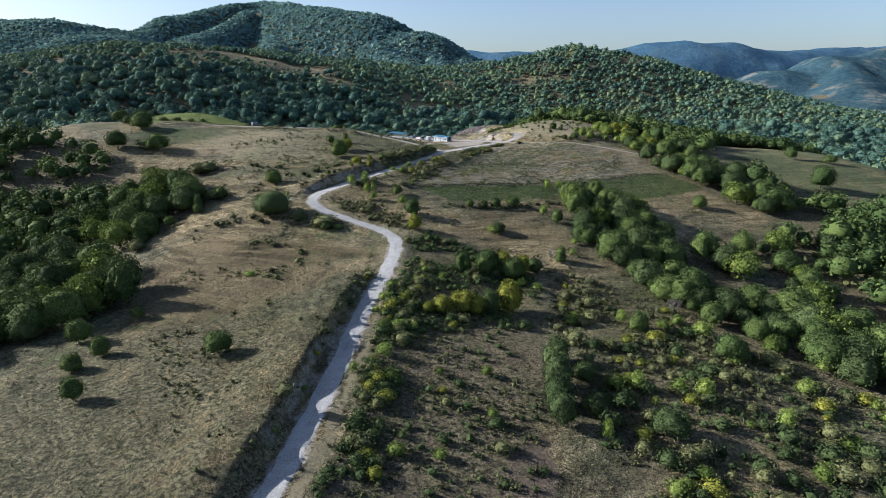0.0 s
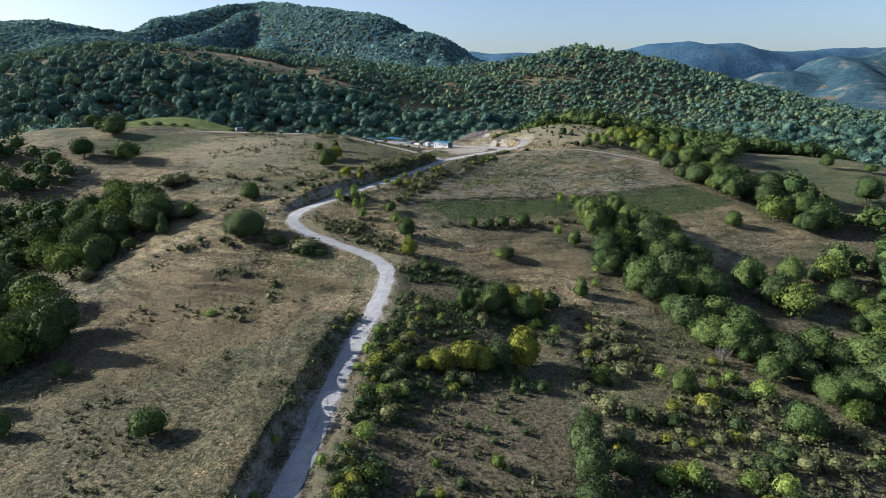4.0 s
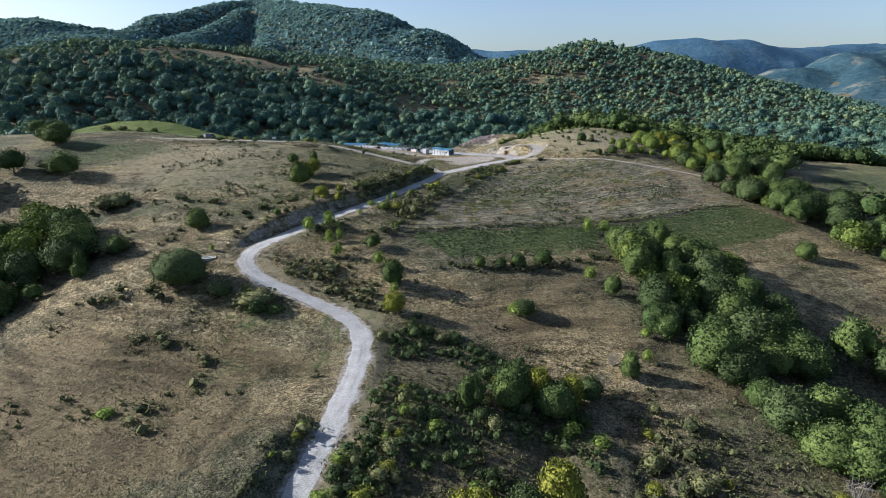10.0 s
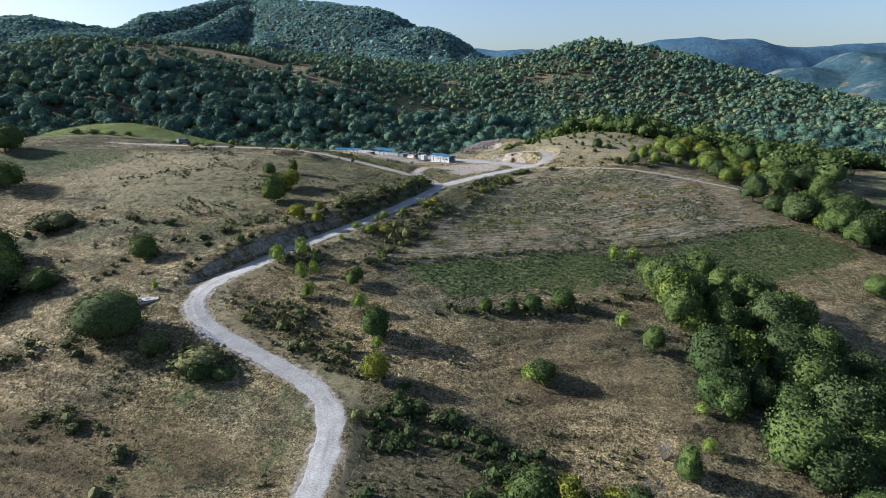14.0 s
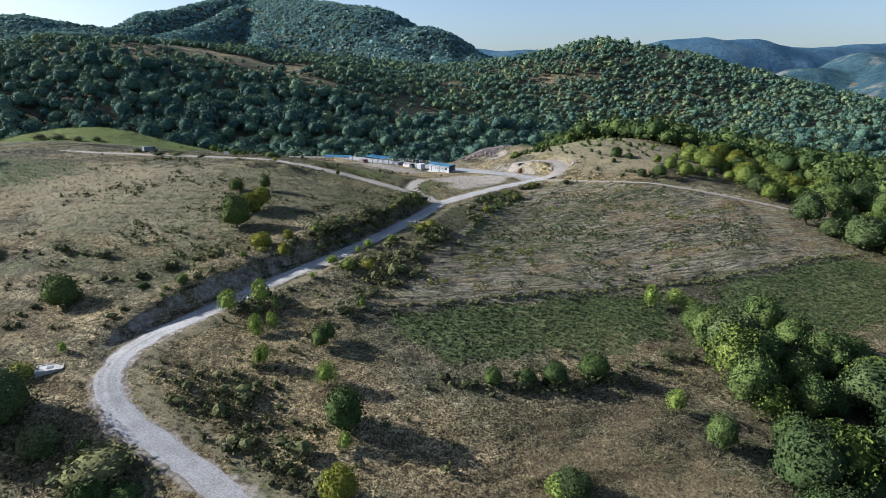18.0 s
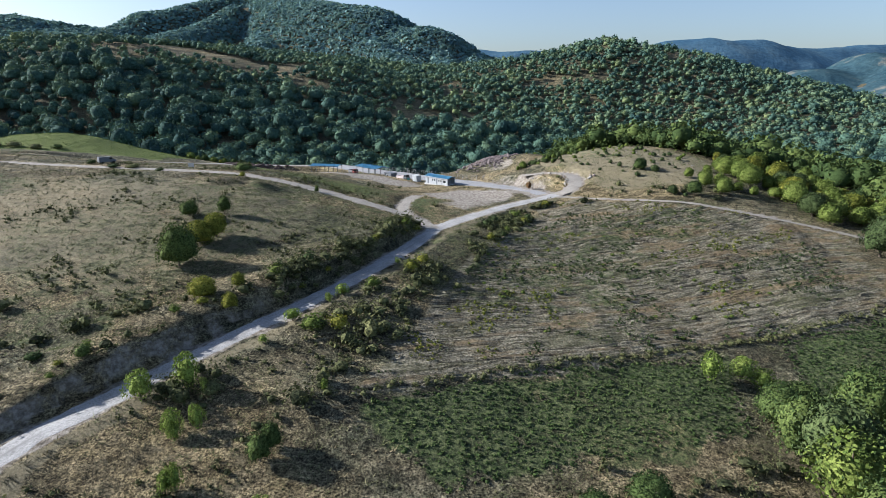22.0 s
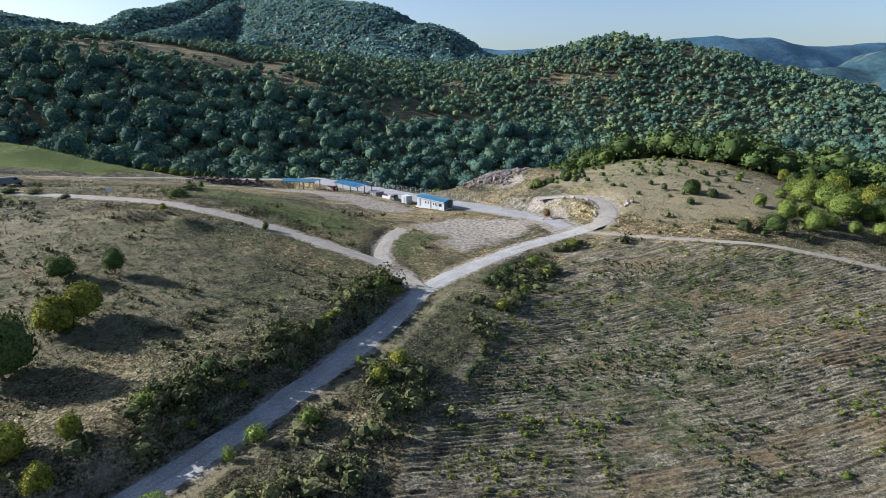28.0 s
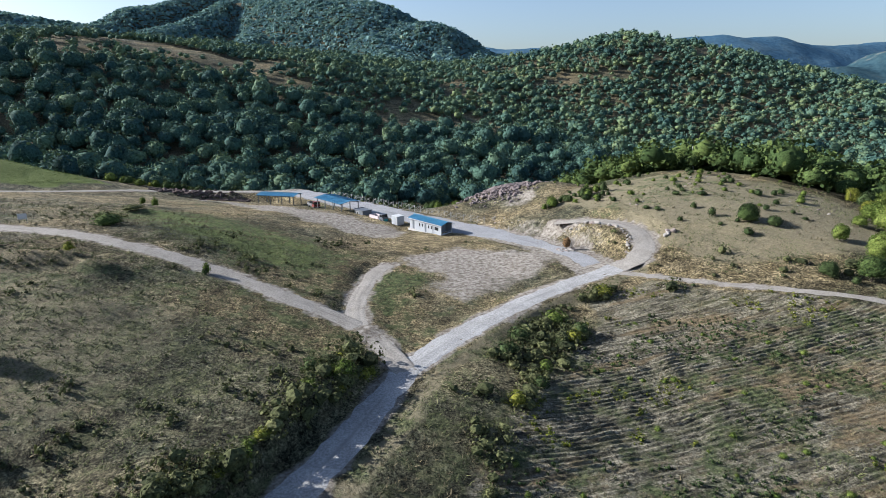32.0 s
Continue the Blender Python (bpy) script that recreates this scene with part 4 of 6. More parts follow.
def shrub_arrays(seed, cards=54, leaf=0.056, low=0.62):
    """A low tangled shrub: a dark heart inside a lumpy shell of small leaf sprays."""
    rng = np.random.default_rng(seed)
    heart = ICO_V * np.array([0.25, 0.25, low * 0.30]) * (1 + rng.normal(0, 0.15, (len(ICO_V), 1))) + np.array([0, 0, low * 0.36])
    d = rng.normal(0, 1, (cards, 3))
    d[:, 2] = np.abs(d[:, 2]) * 0.9 - 0.1
    d /= np.linalg.norm(d, axis=1, keepdims=True)
    knobs = rng.normal(0, 1, (6, 3))
    knobs /= np.linalg.norm(knobs, axis=1, keepdims=True)
    swell = 0.78 + 0.34 * np.max(d @ knobs.T, axis=1, keepdims=True) ** 3 + rng.normal(0, 0.07, (cards, 1))
    v, f = leaf_cards(rng, d * swell * np.array([0.48, 0.48, low * 0.8]) + np.array([0, 0, low * 0.2]), d, leaf, 0.6)
    v, f = joined([(heart, ICO_F), (v, f)])
    v[:, 2] = np.maximum(v[:, 2], 0.0)
    return v, f


def tube(points, radii, sides=6):
    """A tapered tube along points, as arrays of triangles."""
    v, f = [], []
    for k, (p, r) in enumerate(zip(points, radii)):
        way = Vector(points[min(k + 1, len(points) - 1)]) - Vector(points[max(k - 1, 0)])
        q = way.to_track_quat("Z", "Y")
        for n in range(sides):
            a = 2 * math.pi * n / sides
            v.append(Vector(p) + q @ Vector((r * math.cos(a), r * math.sin(a), 0)))
    for k in range(len(points) - 1):
        for n in range(sides):
            a, b = k * sides + n, k * sides + (n + 1) % sides
            f += [(a, b, b + sides), (a, b + sides, a + sides)]
    return np.array([p[:] for p in v]), np.array(f)


def joined(pieces):
    vs, fs, at = [], [], 0
    for v, f in pieces:
        vs.append(v)
        fs.append(f + at)
        at += len(v)
    return np.vstack(vs), np.vstack(fs)


def trunk_arrays(seed, tall, wide, limbs=5, thick=0.028):
    """A tapered, slightly crooked trunk with limbs that reach into the crown."""
    rng = np.random.default_rng(seed)
    lean = rng.normal(0, 0.03, 2)
    spine = [(lean[0] * k * tall, lean[1] * k * tall, z) for k, z in enumerate((-0.04 * tall, 0.12 * tall, 0.35 * tall, 0.6 * tall, 0.8 * tall))]
    pieces = [tube(spine, [thick * 1.5, thick, thick * 0.8, thick * 0.5, thick * 0.2], 7)]
    for k in range(limbs):
        a = k * 2.4 + rng.normal(0, 0.3)
        z0, out = tall * rng.uniform(0.2, 0.5), wide * rng.uniform(0.25, 0.4)
        z1 = z0 + tall * rng.uniform(0.15, 0.35)
        pieces.append(tube([(0, 0, z0), (out * 0.5 * math.cos(a), out * 0.5 * math.sin(a), (z0 + z1) / 2 - 0.02), (out * math.cos(a), out * math.sin(a), z1)], [thick * 0.55, thick * 0.35, thick * 0.12], 5))
    return joined(pieces)


def part(name, mesh, parent, label=""):
    ob = new(name, mesh)
    ob.parent = parent
    if label:
        tagged(ob, label)
    return ob


def tree_model(name, seed, leaf_material_, ratio, lobes, cards, leaf, depth=0.34, bark=None, core=0.84):
    """A tree one metre high, ratio wide, with a trunk and a crown."""
    ob = new(name)
    part("trunk", mesh_of("trunk", *trunk_arrays(seed, 1, ratio), bark or BARK, True), ob)
    v, f = crown_arrays(seed, 1, ratio, lobes, cards, leaf / ratio, 0.03, depth, core)
    part("crown", mesh_of("crown", v, f, leaf_material_, True), ob)
    return ob


def bush_mesh(name, seed, material, ratio, lobes, cards, leaf, loose=False):
    """A bush one metre high and ratio wide."""
    v, f = crown_arrays(seed, 1, ratio, lobes, cards, leaf, -0.1, 0.5 if loose else 0.36, 0.7 if loose else 0.8, 2, 0.8, 0.6)
    return mesh_of(name, v, f, material, True)


def set_on(x, y, tall, wide, ratio, rng, sink=0.06):
    return Matrix.LocRotScale((x, y, height(x, y) - sink * tall), Euler((rng.gauss(0, 0.04), rng.gauss(0, 0.04), rng.uniform(0, 6.283))), (wide / ratio, wide / ratio, tall))


def scatter(polygon, gap, seed, keep=None):
    """Jittered points inside a polygon."""
    rng = np.random.default_rng(seed)
    xs, ys = [p[0] for p in polygon], [p[1] for p in polygon]
    x, y = np.meshgrid(np.arange(min(xs), max(xs), gap), np.arange(min(ys), max(ys), gap))
    x, y = (x + rng.uniform(-0.45, 0.45, x.shape) * gap).ravel(), (y + rng.uniform(-0.45, 0.45, y.shape) * gap).ravel()
    ok = inside(polygon, x, y, 1.0) > 0.5
    if keep is not None:
        ok &= keep(x, y)
    return x[ok], y[ok]


def clear_of_roads(x, y, room=3.4):
    ok = np.ones(x.shape, bool)
    for chain, half, _ in CHAINS:
        d, _, _, _ = beside(chain, x, y, 12)
        ok &= d > half + room - 1.9
    return ok


PLANTS = random.Random(11)
TREE_KINDS = {
    "oak": ("oak_tree", OAK, 1.05, 24, 1300, 0.026, "dark green broad oak standing in dry grass", "oaks"),
    "olive": ("field_tree", OLIVE, 1.0, 22, 1250, 0.026, "grey-green field tree with a loose crown", "grey-green trees"),
    "lime": ("young_tree", LIME, 0.85, 16, 1000, 0.029, "light green young tree with an airy crown", "young trees"),
    "sapling": ("sapling", SAPLING, 0.85, 13, 950, 0.027, "fresh green sapling", "saplings"),
    "yellow": ("yellowing_tree", YELLOW, 0.9, 18, 1100, 0.029, "tree with yellowing autumn leaves among scrub", "yellowing trees"),
    "autumn": ("hornbeam_tree", LIME, 0.95, 18, 1100, 0.029, "yellow-green tree at the foot of the knoll", "knoll trees"),
    "round": ("acacia_tree", OLIVE, 1.35, 46, 3000, 0.019, "broad feathery green acacia bush by the road", "acacias"),
}
MODELS = {}


def plant_tree(kind, x, y, tall, wide, label=""):
    """One tree: the first of a model is built, the others are copies of it."""
    name, material, ratio, lobes, cards, leaf, text, group = TREE_KINDS[kind]
    n = PLANTS.randrange(4 if kind in ("oak", "lime", "yellow") else 3)
    m = set_on(x, y, tall * 1.15, wide * 1.04, ratio, PLANTS, 0.13)
    if (kind, n) not in MODELS:
        ob = tree_model(name, 100 + 17 * n + sum(map(ord, kind)), material, ratio, lobes, cards, leaf, 0.2 if kind == "round" else 0.30 + 0.05 * n + (0.12 if kind == "sapling" else 0), core=0.62 if kind in ("sapling", "lime") else 0.84)
        ob.matrix_basis = m
        MODELS[kind, n] = ob
        tagged(ob, label or text, "tree", group)
        return ob
    src = MODELS[kind, n]
    made = copy_thing(src, Matrix())
    made.matrix_basis = m
    tagged(made, label or text, "tree", group)
    return made


BUSH_MESHES = {}


def plant_bush(x, y, tall, wide, material, name="bush", label="low dark green bush in the dry grass", group="bushes", variety=4, loose=False):
    n = PLANTS.randrange(variety)
    key = (material.name, n, loose)
    if key not in BUSH_MESHES:
        BUSH_MESHES[key] = bush_mesh(name, 300 + 31 * n + sum(map(ord, material.name)), material, 1.4, 7 if loose else 10, 260 if loose else 320, 0.05 if loose else 0.046, loose)
    ob = new(name, BUSH_MESHES[key])
    ob.matrix_basis = set_on(x, y, tall, wide, 1.4, PLANTS)
    return tagged(ob, label, "bush", group)


MEADOW_OAKS = [(-124, 257.5, 8.3, 10.5), (-143.9, 260.4, 8.5, 9.9), (-146.8, 291.1, 8.2, 11.5), (-157.1, 298.3, 5.1, 6.7), (-61.2, 208.9, 6.1, 6.3),
    (-81.7, 192.2, 6.5, 3.2), (-88.9, 197.2, 7.2, 6.5), (-89.3, 185.8, 4, 4.3), (-41.3, 98.3, 4.5, 5.6), (-74.5, 127.9, 11.6, 7.8), (-80.1, 128, 9.8,
    7.1), (-73.4, 107.9, 5.6, 5.6), (-64.4, 100.8, 4.8, 3.8), (-66.8, 95.2, 3.9, 4), (-60, 84.2, 4.7, 4.1), (-67.1, 119.6, 3, 2.9), (-81.7, 191, 4.1,
    3.9), (-87.7, 203.3, 3, 2.4), (-76.6, 199.1, 5, 4.6), (-146.1, 287.5, 6.9, 11.2), (-172.3, 318.3, 6.7, 9.7)]
MEADOW_BUSHES = [(-133, 263.6, 4.3, 9.5), (-79, 201.7, 4.9, 11), (-92.3, 169.7, 4.2, 5.7), (-96.5, 231.2, 5.4, 10.5), (-45.1, 178, 3.8, 6.5), (-36.2,
    174.3, 4.3, 9.5), (-93, 231.5, 5.2, 8.9), (-44.2, 177.1, 3.2, 4.6), (-35.2, 171.3, 3.6, 4.5), (-31.6, 171.6, 1.9, 4.3), (-38.9, 176.6, 3.4, 2.3),
    (-129.8, 259.7, 3.4, 6.1), (-174.2, 372.1, 2.9, 6.5), (-165.5, 371.3, 2.9, 6.5), (-156.3, 370.4, 2.4, 5.4), (-150.5, 374, 2.3, 4.4), (-41.3,
    210.4, 1.9, 2.3), (-49.3, 212.4, 1.3, 2.8)]
ROUND_BUSHES = [(-53.3, 180.5, 8.1, 12.1), (-57.1, 181.8, 6.6, 6.9)]
ROADSIDE_SHRUBS = [(-32.3, 205.9, 4.2, 3.6), (-28, 208.7, 5, 3.4), (-26.6, 200.9, 3.6, 2.6), (-24.2, 201.9, 3.4, 2.1), (-23.7, 193, 3, 1.6), (-13.4,
    189.5, 3.7, 3.2), (-8.9, 178.7, 2.5, 2.1), (-13.3, 232.7, 2.2, 2.3), (-15.2, 230.3, 1.7, 1.4), (-19.1, 224.1, 2, 2.8), (-21.6, 217.7, 1.3, 1.5),
    (-11.2, 207.8, 2, 0.9), (-6, 247.2, 1.4, 1.2), (-12.3, 129.8, 2.2, 2.9), (-13.1, 122.8, 2.3, 3.2), (-14.2, 116.9, 1.5, 2), (-9, 109.4, 2.5, 3.2),
    (-5.7, 110.1, 2, 2.3), (-10.9, 99.1, 2.6, 3.7), (-15.9, 92.6, 2.1, 2.1), (-25.3, 207.3, 2.8, 1.3), (-26, 200.1, 2.2, 1.6), (-23, 193.3, 3.6, 2)]
EAST_OAKS = [(-15.9, 197.3, 3.5, 2.7), (-9.7, 181.9, 6.4, 5.3), (23.6, 195.2, 4.2, 4.7), (17.7, 192.9, 3.7, 3.9), (13.8, 192.1, 2.9, 2.8), (8.9,
    191.8, 3.1, 2.8), (36.5, 182, 5.1, 4.2), (44.7, 210.6, 3.8, 4), (46.8, 205.5, 4.1, 3.9), (32.8, 156.3, 5.1, 3.2), (11.1, 147.2, 6.5, 5.2), (5.7,
    145.9, 6.2, 4.8), (-15.3, 199.1, 3.5, 2.5), (12.1, 149.7, 6.2, 7.7), (18.5, 146.6, 6.7, 7), (32.8, 156.4, 3.6, 3.8), (43.4, 119.9, 5.8, 4.7),
    (58.8, 108.7, 6.1, 6.7), (162.1, 274.1, 6.7, 6), (151.1, 231.6, 10, 9.3), (176.6, 267.5, 4.6, 6.4), (95, 212.7, 5.5, 5.9), (44.2, 211.2, 3.2,
    3.2)]
TREE_COLUMN = [(22.3, 104.4, 5.0, 4.8), (21.1, 99.0, 6.4, 5.6), (20.4, 93.4, 6.8, 5.8), (19.6, 88.0, 6.6, 5.4), (19.2, 82.2, 6.2, 5.0), (25.7, 95.7, 4.5, 4.8), (25.2, 86.0, 4.0, 4.4), (10.6, 122.8,
    6.3, 5.2), (24.9, 150.5, 4.5, 4.5), (58.4, 316.1, 3.6, 3.8), (61.8, 313.2, 2.1, 2.7), (60.4, 294.9, 2.6, 3), (16.9, 174.6, 3.5, 5.2), (36.1, 81.9,
    4.7, 7.1), (46.3, 208.9, 3.4, 3.4), (45.6, 204, 3.9, 3.3)]
YELLOWING = [(15.5, 124.9, 8.7, 6.3), (4.2, 121.7, 5.5, 6.7), (0.2, 120.1, 4.5, 4.9), (7.6, 121.6, 4.8, 5), (-3.1, 119.4, 2.7, 3.3), (28.7, 131, 2.6,
    2.7), (-8.7, 171.5, 4.8, 4.3), (16.3, 148.7, 7.2, 4.9), (21.1, 148.2, 6.6, 4.3), (44.5, 193.5, 3.7, 4.2), (-42.4, 249.4, 4.8, 5.2), (-40.6, 252.6, 5.2, 4.8), (-33.7, 228, 3.4, 4.6), (-28.2, 224.6, 2.8, 2.6), (-28.9, 230, 2.6, 2.2)]
SPRAYS = [(40.4, 123.2, 3.7, 2.8), (57.5, 119.4, 3.8, 5.2), (46.3, 92.7, 4.5, 3.5), (25.7, 79.2, 3.9, 2), (35, 94.6, 4.3, 3.2), (15.6, 174.7, 2.6,
    5.1), (33.1, 188.1, 3.7, 2.9), (38.8, 218, 4.7, 3.5), (43.6, 218.4, 4.2, 3.8), (46.2, 217.4, 3.4, 3.5), (37.1, 160.6, 2.5, 2.1), (39, 167.9, 2.2,
    2.3), (57.3, 85.3, 4.2, 3.2), (76.9, 106.1, 4.4, 4)]
NORTH_OAKS = [(-50.1, 262, 3.5, 4.4), (-43.6, 264.1, 4.2, 3.2), (-42.7, 240.1, 8.3, 6.8), (64.9, 292.2, 4.1, 4.2), (58.4, 315.5, 3.8, 3.8)]
KNOLL_SHRUBS = [(51.9, 334.2, 1.1, 1.9), (54, 336.5, 1.1, 1.7), (56.4, 331.8, 1.1, 2.5), (53.7, 320.2, 2.2, 1.7), (52.2, 325.2, 1.7, 1.4), (44.2,
    328.7, 1, 1.8), (45.7, 326.6, 1.1, 1.6), (47.9, 320.1, 1.1, 1.2), (56.2, 310.6, 1.7, 2.1), (66.9, 330.2, 1.7, 1.9), (68.4, 315.6, 0.8, 1.4),
    (53.5, 315.8, 0.8, 1.1), (56.7, 316.2, 1, 1.1), (62.7, 291.8, 1.5, 1.4), (55.2, 370.8, 2, 1.6), (47.6, 354.1, 1.8, 1.6), (35.7, 346.2, 2, 2.5),
    (38.5, 345.1, 1.7, 1.8), (40, 337.9, 1.4, 1.5), (32.5, 349.9, 1.8, 2.2), (34.6, 353.1, 1.4, 1.6), (-56.6, 314, 1.5, 3.3), (-30.4, 291.2, 1.4,
    1.1)]
KNOLL_TREES = [(68.4, 305.6, 2.9, 2.7), (70.2, 298.5, 4.8, 4), (74.1, 299.5, 3.8, 3.3), (72.8, 293.2, 4.6, 4.2), (77.7, 296.2, 2.8, 3), (80.7, 293.8,
    2.6, 2.3), (77.1, 314.1, 2.3, 2.7), (93, 304.1, 4.4, 3.9), (82.1, 318.7, 3.6, 3.8)]
DEAD = [(30.8, 159.7, 3.4, 3.7), (27.3, 153.2, 4.1, 3.4), (55.3, 131, 4.6, 5.4), (23.7, 218.1, 1.3, 2.1), (28.4, 322.9, 3.1, 2.1)]


for x, y, tall, wide in MEADOW_OAKS:
    plant_tree("oak", x, y, tall, wide, "dark green oak at the edge of the meadow" if tall > 5 else "small dark green oak in the dry meadow")
for x, y, tall, wide in EAST_OAKS:
    plant_tree("oak", x, y, tall, wide, "dark green oak on the slope between fields" if tall > 4 else "small round oak in the hedge row")
for x, y, tall, wide in NORTH_OAKS:
    plant_tree("oak", x, y, tall, wide, "dark green tree casting a long shadow on the hillside")
for x, y, tall, wide in TREE_COLUMN:
    plant_tree("olive", x, y, tall, wide)
for x, y, tall, wide in ROADSIDE_SHRUBS:
    plant_tree("sapling", x, y, tall, wide, "light green sapling beside the gravel road")
for x, y, tall, wide in SPRAYS:
    plant_tree("sapling", x, y, tall, wide, "light green young tree between the thickets")
for x, y, tall, wide in YELLOWING:
    plant_tree("yellow", x, y, tall, wide)
for x, y, tall, wide in KNOLL_TREES:
    plant_tree("autumn", x, y, tall, wide)
for x, y, tall, wide in ROUND_BUSHES:
    plant_tree("round", x, y, tall, wide)
for x, y, tall, wide in MEADOW_BUSHES:
    plant_bush(x, y, tall, wide, SCRUB if wide > 5 else OAK)
for x, y, tall, wide in KNOLL_SHRUBS:
    plant_bush(x, y, tall, wide, OLIVE, "juniper_bush", "small green juniper bush on the dry knoll", "knoll bushes")

KNOLL = [(30, 346), (42, 334), (56, 322), (76, 316), (82, 345), (66, 372), (44, 384), (28, 362)]
kx, ky = scatter(KNOLL, 4.4, 66, lambda x, y: clear_of_roads(x, y, 3.2) & (fuzz(x, y, 8, 66) > -0.1))
for x, y in zip(kx, ky):
    tall = PLANTS.uniform(0.6, 1.7)
    plant_bush(float(x), float(y), tall, tall * PLANTS.uniform(0.9, 1.3), PLANTS.choice((OLIVE, LIME, LIME)), "juniper_bush", "small green juniper bush on the dry knoll", "knoll bushes")
for k in range(22):
    x, y, tall = PLANTS.uniform(24, 42), PLANTS.gauss(349, 2.5), PLANTS.uniform(1.4, 3.2)
    plant_bush(x, y, tall, tall * 0.8, PLANTS.choice((OLIVE, LIME)), "sapling_bush", "upright green sapling above the quarry bank", "quarry saplings")


def dead_shrub(seed):
    """Bare branching twigs, one metre high."""
    rng = random.Random(seed)
    pieces = []
    for k in range(16):
        a, lean = rng.uniform(0, 6.283), rng.uniform(0.15, 0.75)
        top = (lean * 0.7 * math.cos(a), lean * 0.7 * math.sin(a), rng.uniform(0.6, 1.0))
        mid = tuple(c * 0.5 + rng.gauss(0, 0.04) for c in top)
        pieces.append(tube([(0, 0, -0.05), mid, top], [0.014, 0.009, 0.003], 4))
        for j in range(5):
            s = rng.uniform(0.45, 0.95)
            p = tuple(c * s for c in top)
            q = tuple(c + rng.gauss(0, 0.13) for c in p)
            pieces.append(tube([p, q], [0.006, 0.002], 3))
    return mesh_of("dead_shrub", *joined(pieces), DEAD_WOOD)


DEAD_MESHES = [dead_shrub(7), dead_shrub(8)]
for n, (x, y, tall, wide) in enumerate(DEAD):
    ob = new("dead_shrub", DEAD_MESHES[n % 2])
    ob.matrix_basis = set_on(x, y, tall, wide, 1.0, PLANTS)
    tagged(ob, "leafless grey shrub with bare branching twigs", "shrub", "dead shrubs")


# ---- woods: the trees that stand nearest are trees of their own ----
wood_rest = []
mix = random.Random(5)
for polygon, gap, seed, near, kinds, label in (
        (GULLY_WOOD, 4.7, 61, lambda x, y: x < 96, ("oak", "oak", "oak", "oak", "oak", "olive", "olive", "lime"), "dark green tree in the wooded gully"),
        (UPPER_BELT, 6.0, 64, lambda x, y: x < 124, ("oak", "oak", "oak", "olive", "lime"), "dark green oak in the belt between pastures"),
        (EAST_THICKET, 8.0, 65, lambda x, y: x < 112, ("oak", "lime", "olive", "oak"), "green tree in the open thicket"),
        (WEST_WOOD, 6.4, 62, lambda x, y: (x > -122) & (y > 92), ("oak", "oak", "oak", "olive", "olive", "lime"), "dark green tree in the valley wood"),
        (NORTH_EAST_WOOD, 5.0, 63, lambda x, y: (x < 112) & (y < 335), ("autumn", "yellow", "yellow", "autumn", "olive", "oak"), "yellow-green tree in the wood beside the knoll")):
    wx, wy = scatter(polygon, gap, seed, lambda x, y: (clear_of_roads(x, y)) & (fuzz(x, y, 12, seed) > -0.55))
    pick = near(wx, wy)
    for x, y, own in zip(wx, wy, pick):
        if own:
            tall = (4.2 + 5.6 * mix.random() ** 1.2) * (1.15 if polygon is WEST_WOOD else 0.68 if polygon is NORTH_EAST_WOOD else 1.0)
            plant_tree(mix.choice(kinds), float(x), float(y), tall, tall * mix.uniform(0.9, 1.2), label)
        else:
            wood_rest.append((float(x), float(y)))

# ---- the yard: office, canopies, vehicles, fence ----
YARD_WAY = Vector((-0.685, 0.7285, 0))
YARD_ANGLE = math.degrees(math.atan2(YARD_WAY.y, YARD_WAY.x))


def box(bm, x0, x1, y0, y1, z0, z1, bevel=0.0):
    """A box, with bevelled edges if asked."""
    made = bmesh.ops.create_cube(bm, size=1)
    for v in made["verts"]:
        v.co = Vector(((x0 + x1) / 2 + v.co.x * (x1 - x0), (y0 + y1) / 2 + v.co.y * (y1 - y0), (z0 + z1) / 2 + v.co.z * (z1 - z0)))
    if bevel:
        edges = list({e for v in made["verts"] for e in v.link_edges})
        bmesh.ops.bevel(bm, geom=edges, offset=bevel, segments=2, affect="EDGES")


def piece(name, build, material, parent, label=""):
    """One mesh part, built by a function on a bmesh."""
    bm = bmesh.new()
    build(bm)
    m = bpy.data.meshes.new(name)
    bm.to_mesh(m)
    bm.free()
    m.materials.append(material)
    ob = new(name, m)
    ob.parent = parent
    if label:
        tagged(ob, label)
    return ob


def boxes(*specs):
    def build(bm):
        for spec in specs:
            box(bm, *spec)
    return build


def cylinder(x, y, z, radius, depth, axis="Y", sides=18):
    def build(bm):
        made = bmesh.ops.create_cone(bm, cap_ends=True, segments=sides, radius1=radius, radius2=radius, depth=depth)
        turn = {"X": Euler((0, radians(90), 0)), "Y": Euler((radians(90), 0, 0)), "Z": Euler((0, 0, 0))}[axis].to_matrix()
        for v in made["verts"]:
            v.co = turn @ v.co + Vector((x, y, z))
    return build


def slab(points, thick):
    """A plate through four corner points, thickened downwards."""
    def build(bm):
        top = [bm.verts.new(p) for p in points]
        low = [bm.verts.new((p[0], p[1], p[2] - thick)) for p in points]
        bm.faces.new(top)
        bm.faces.new(low[::-1])
        for k in range(len(points)):
            n = (k + 1) % len(points)
            bm.faces.new((top[k], low[k], low[n], top[n]))
    return build


def stand(name, x, y, turn, label, category, z=None, group=""):
    ob = new(name)
    ob.matrix_basis = pose(x, y, height(x, y) if z is None else z, 0, 0, turn)
    return tagged(ob, label, category, group)


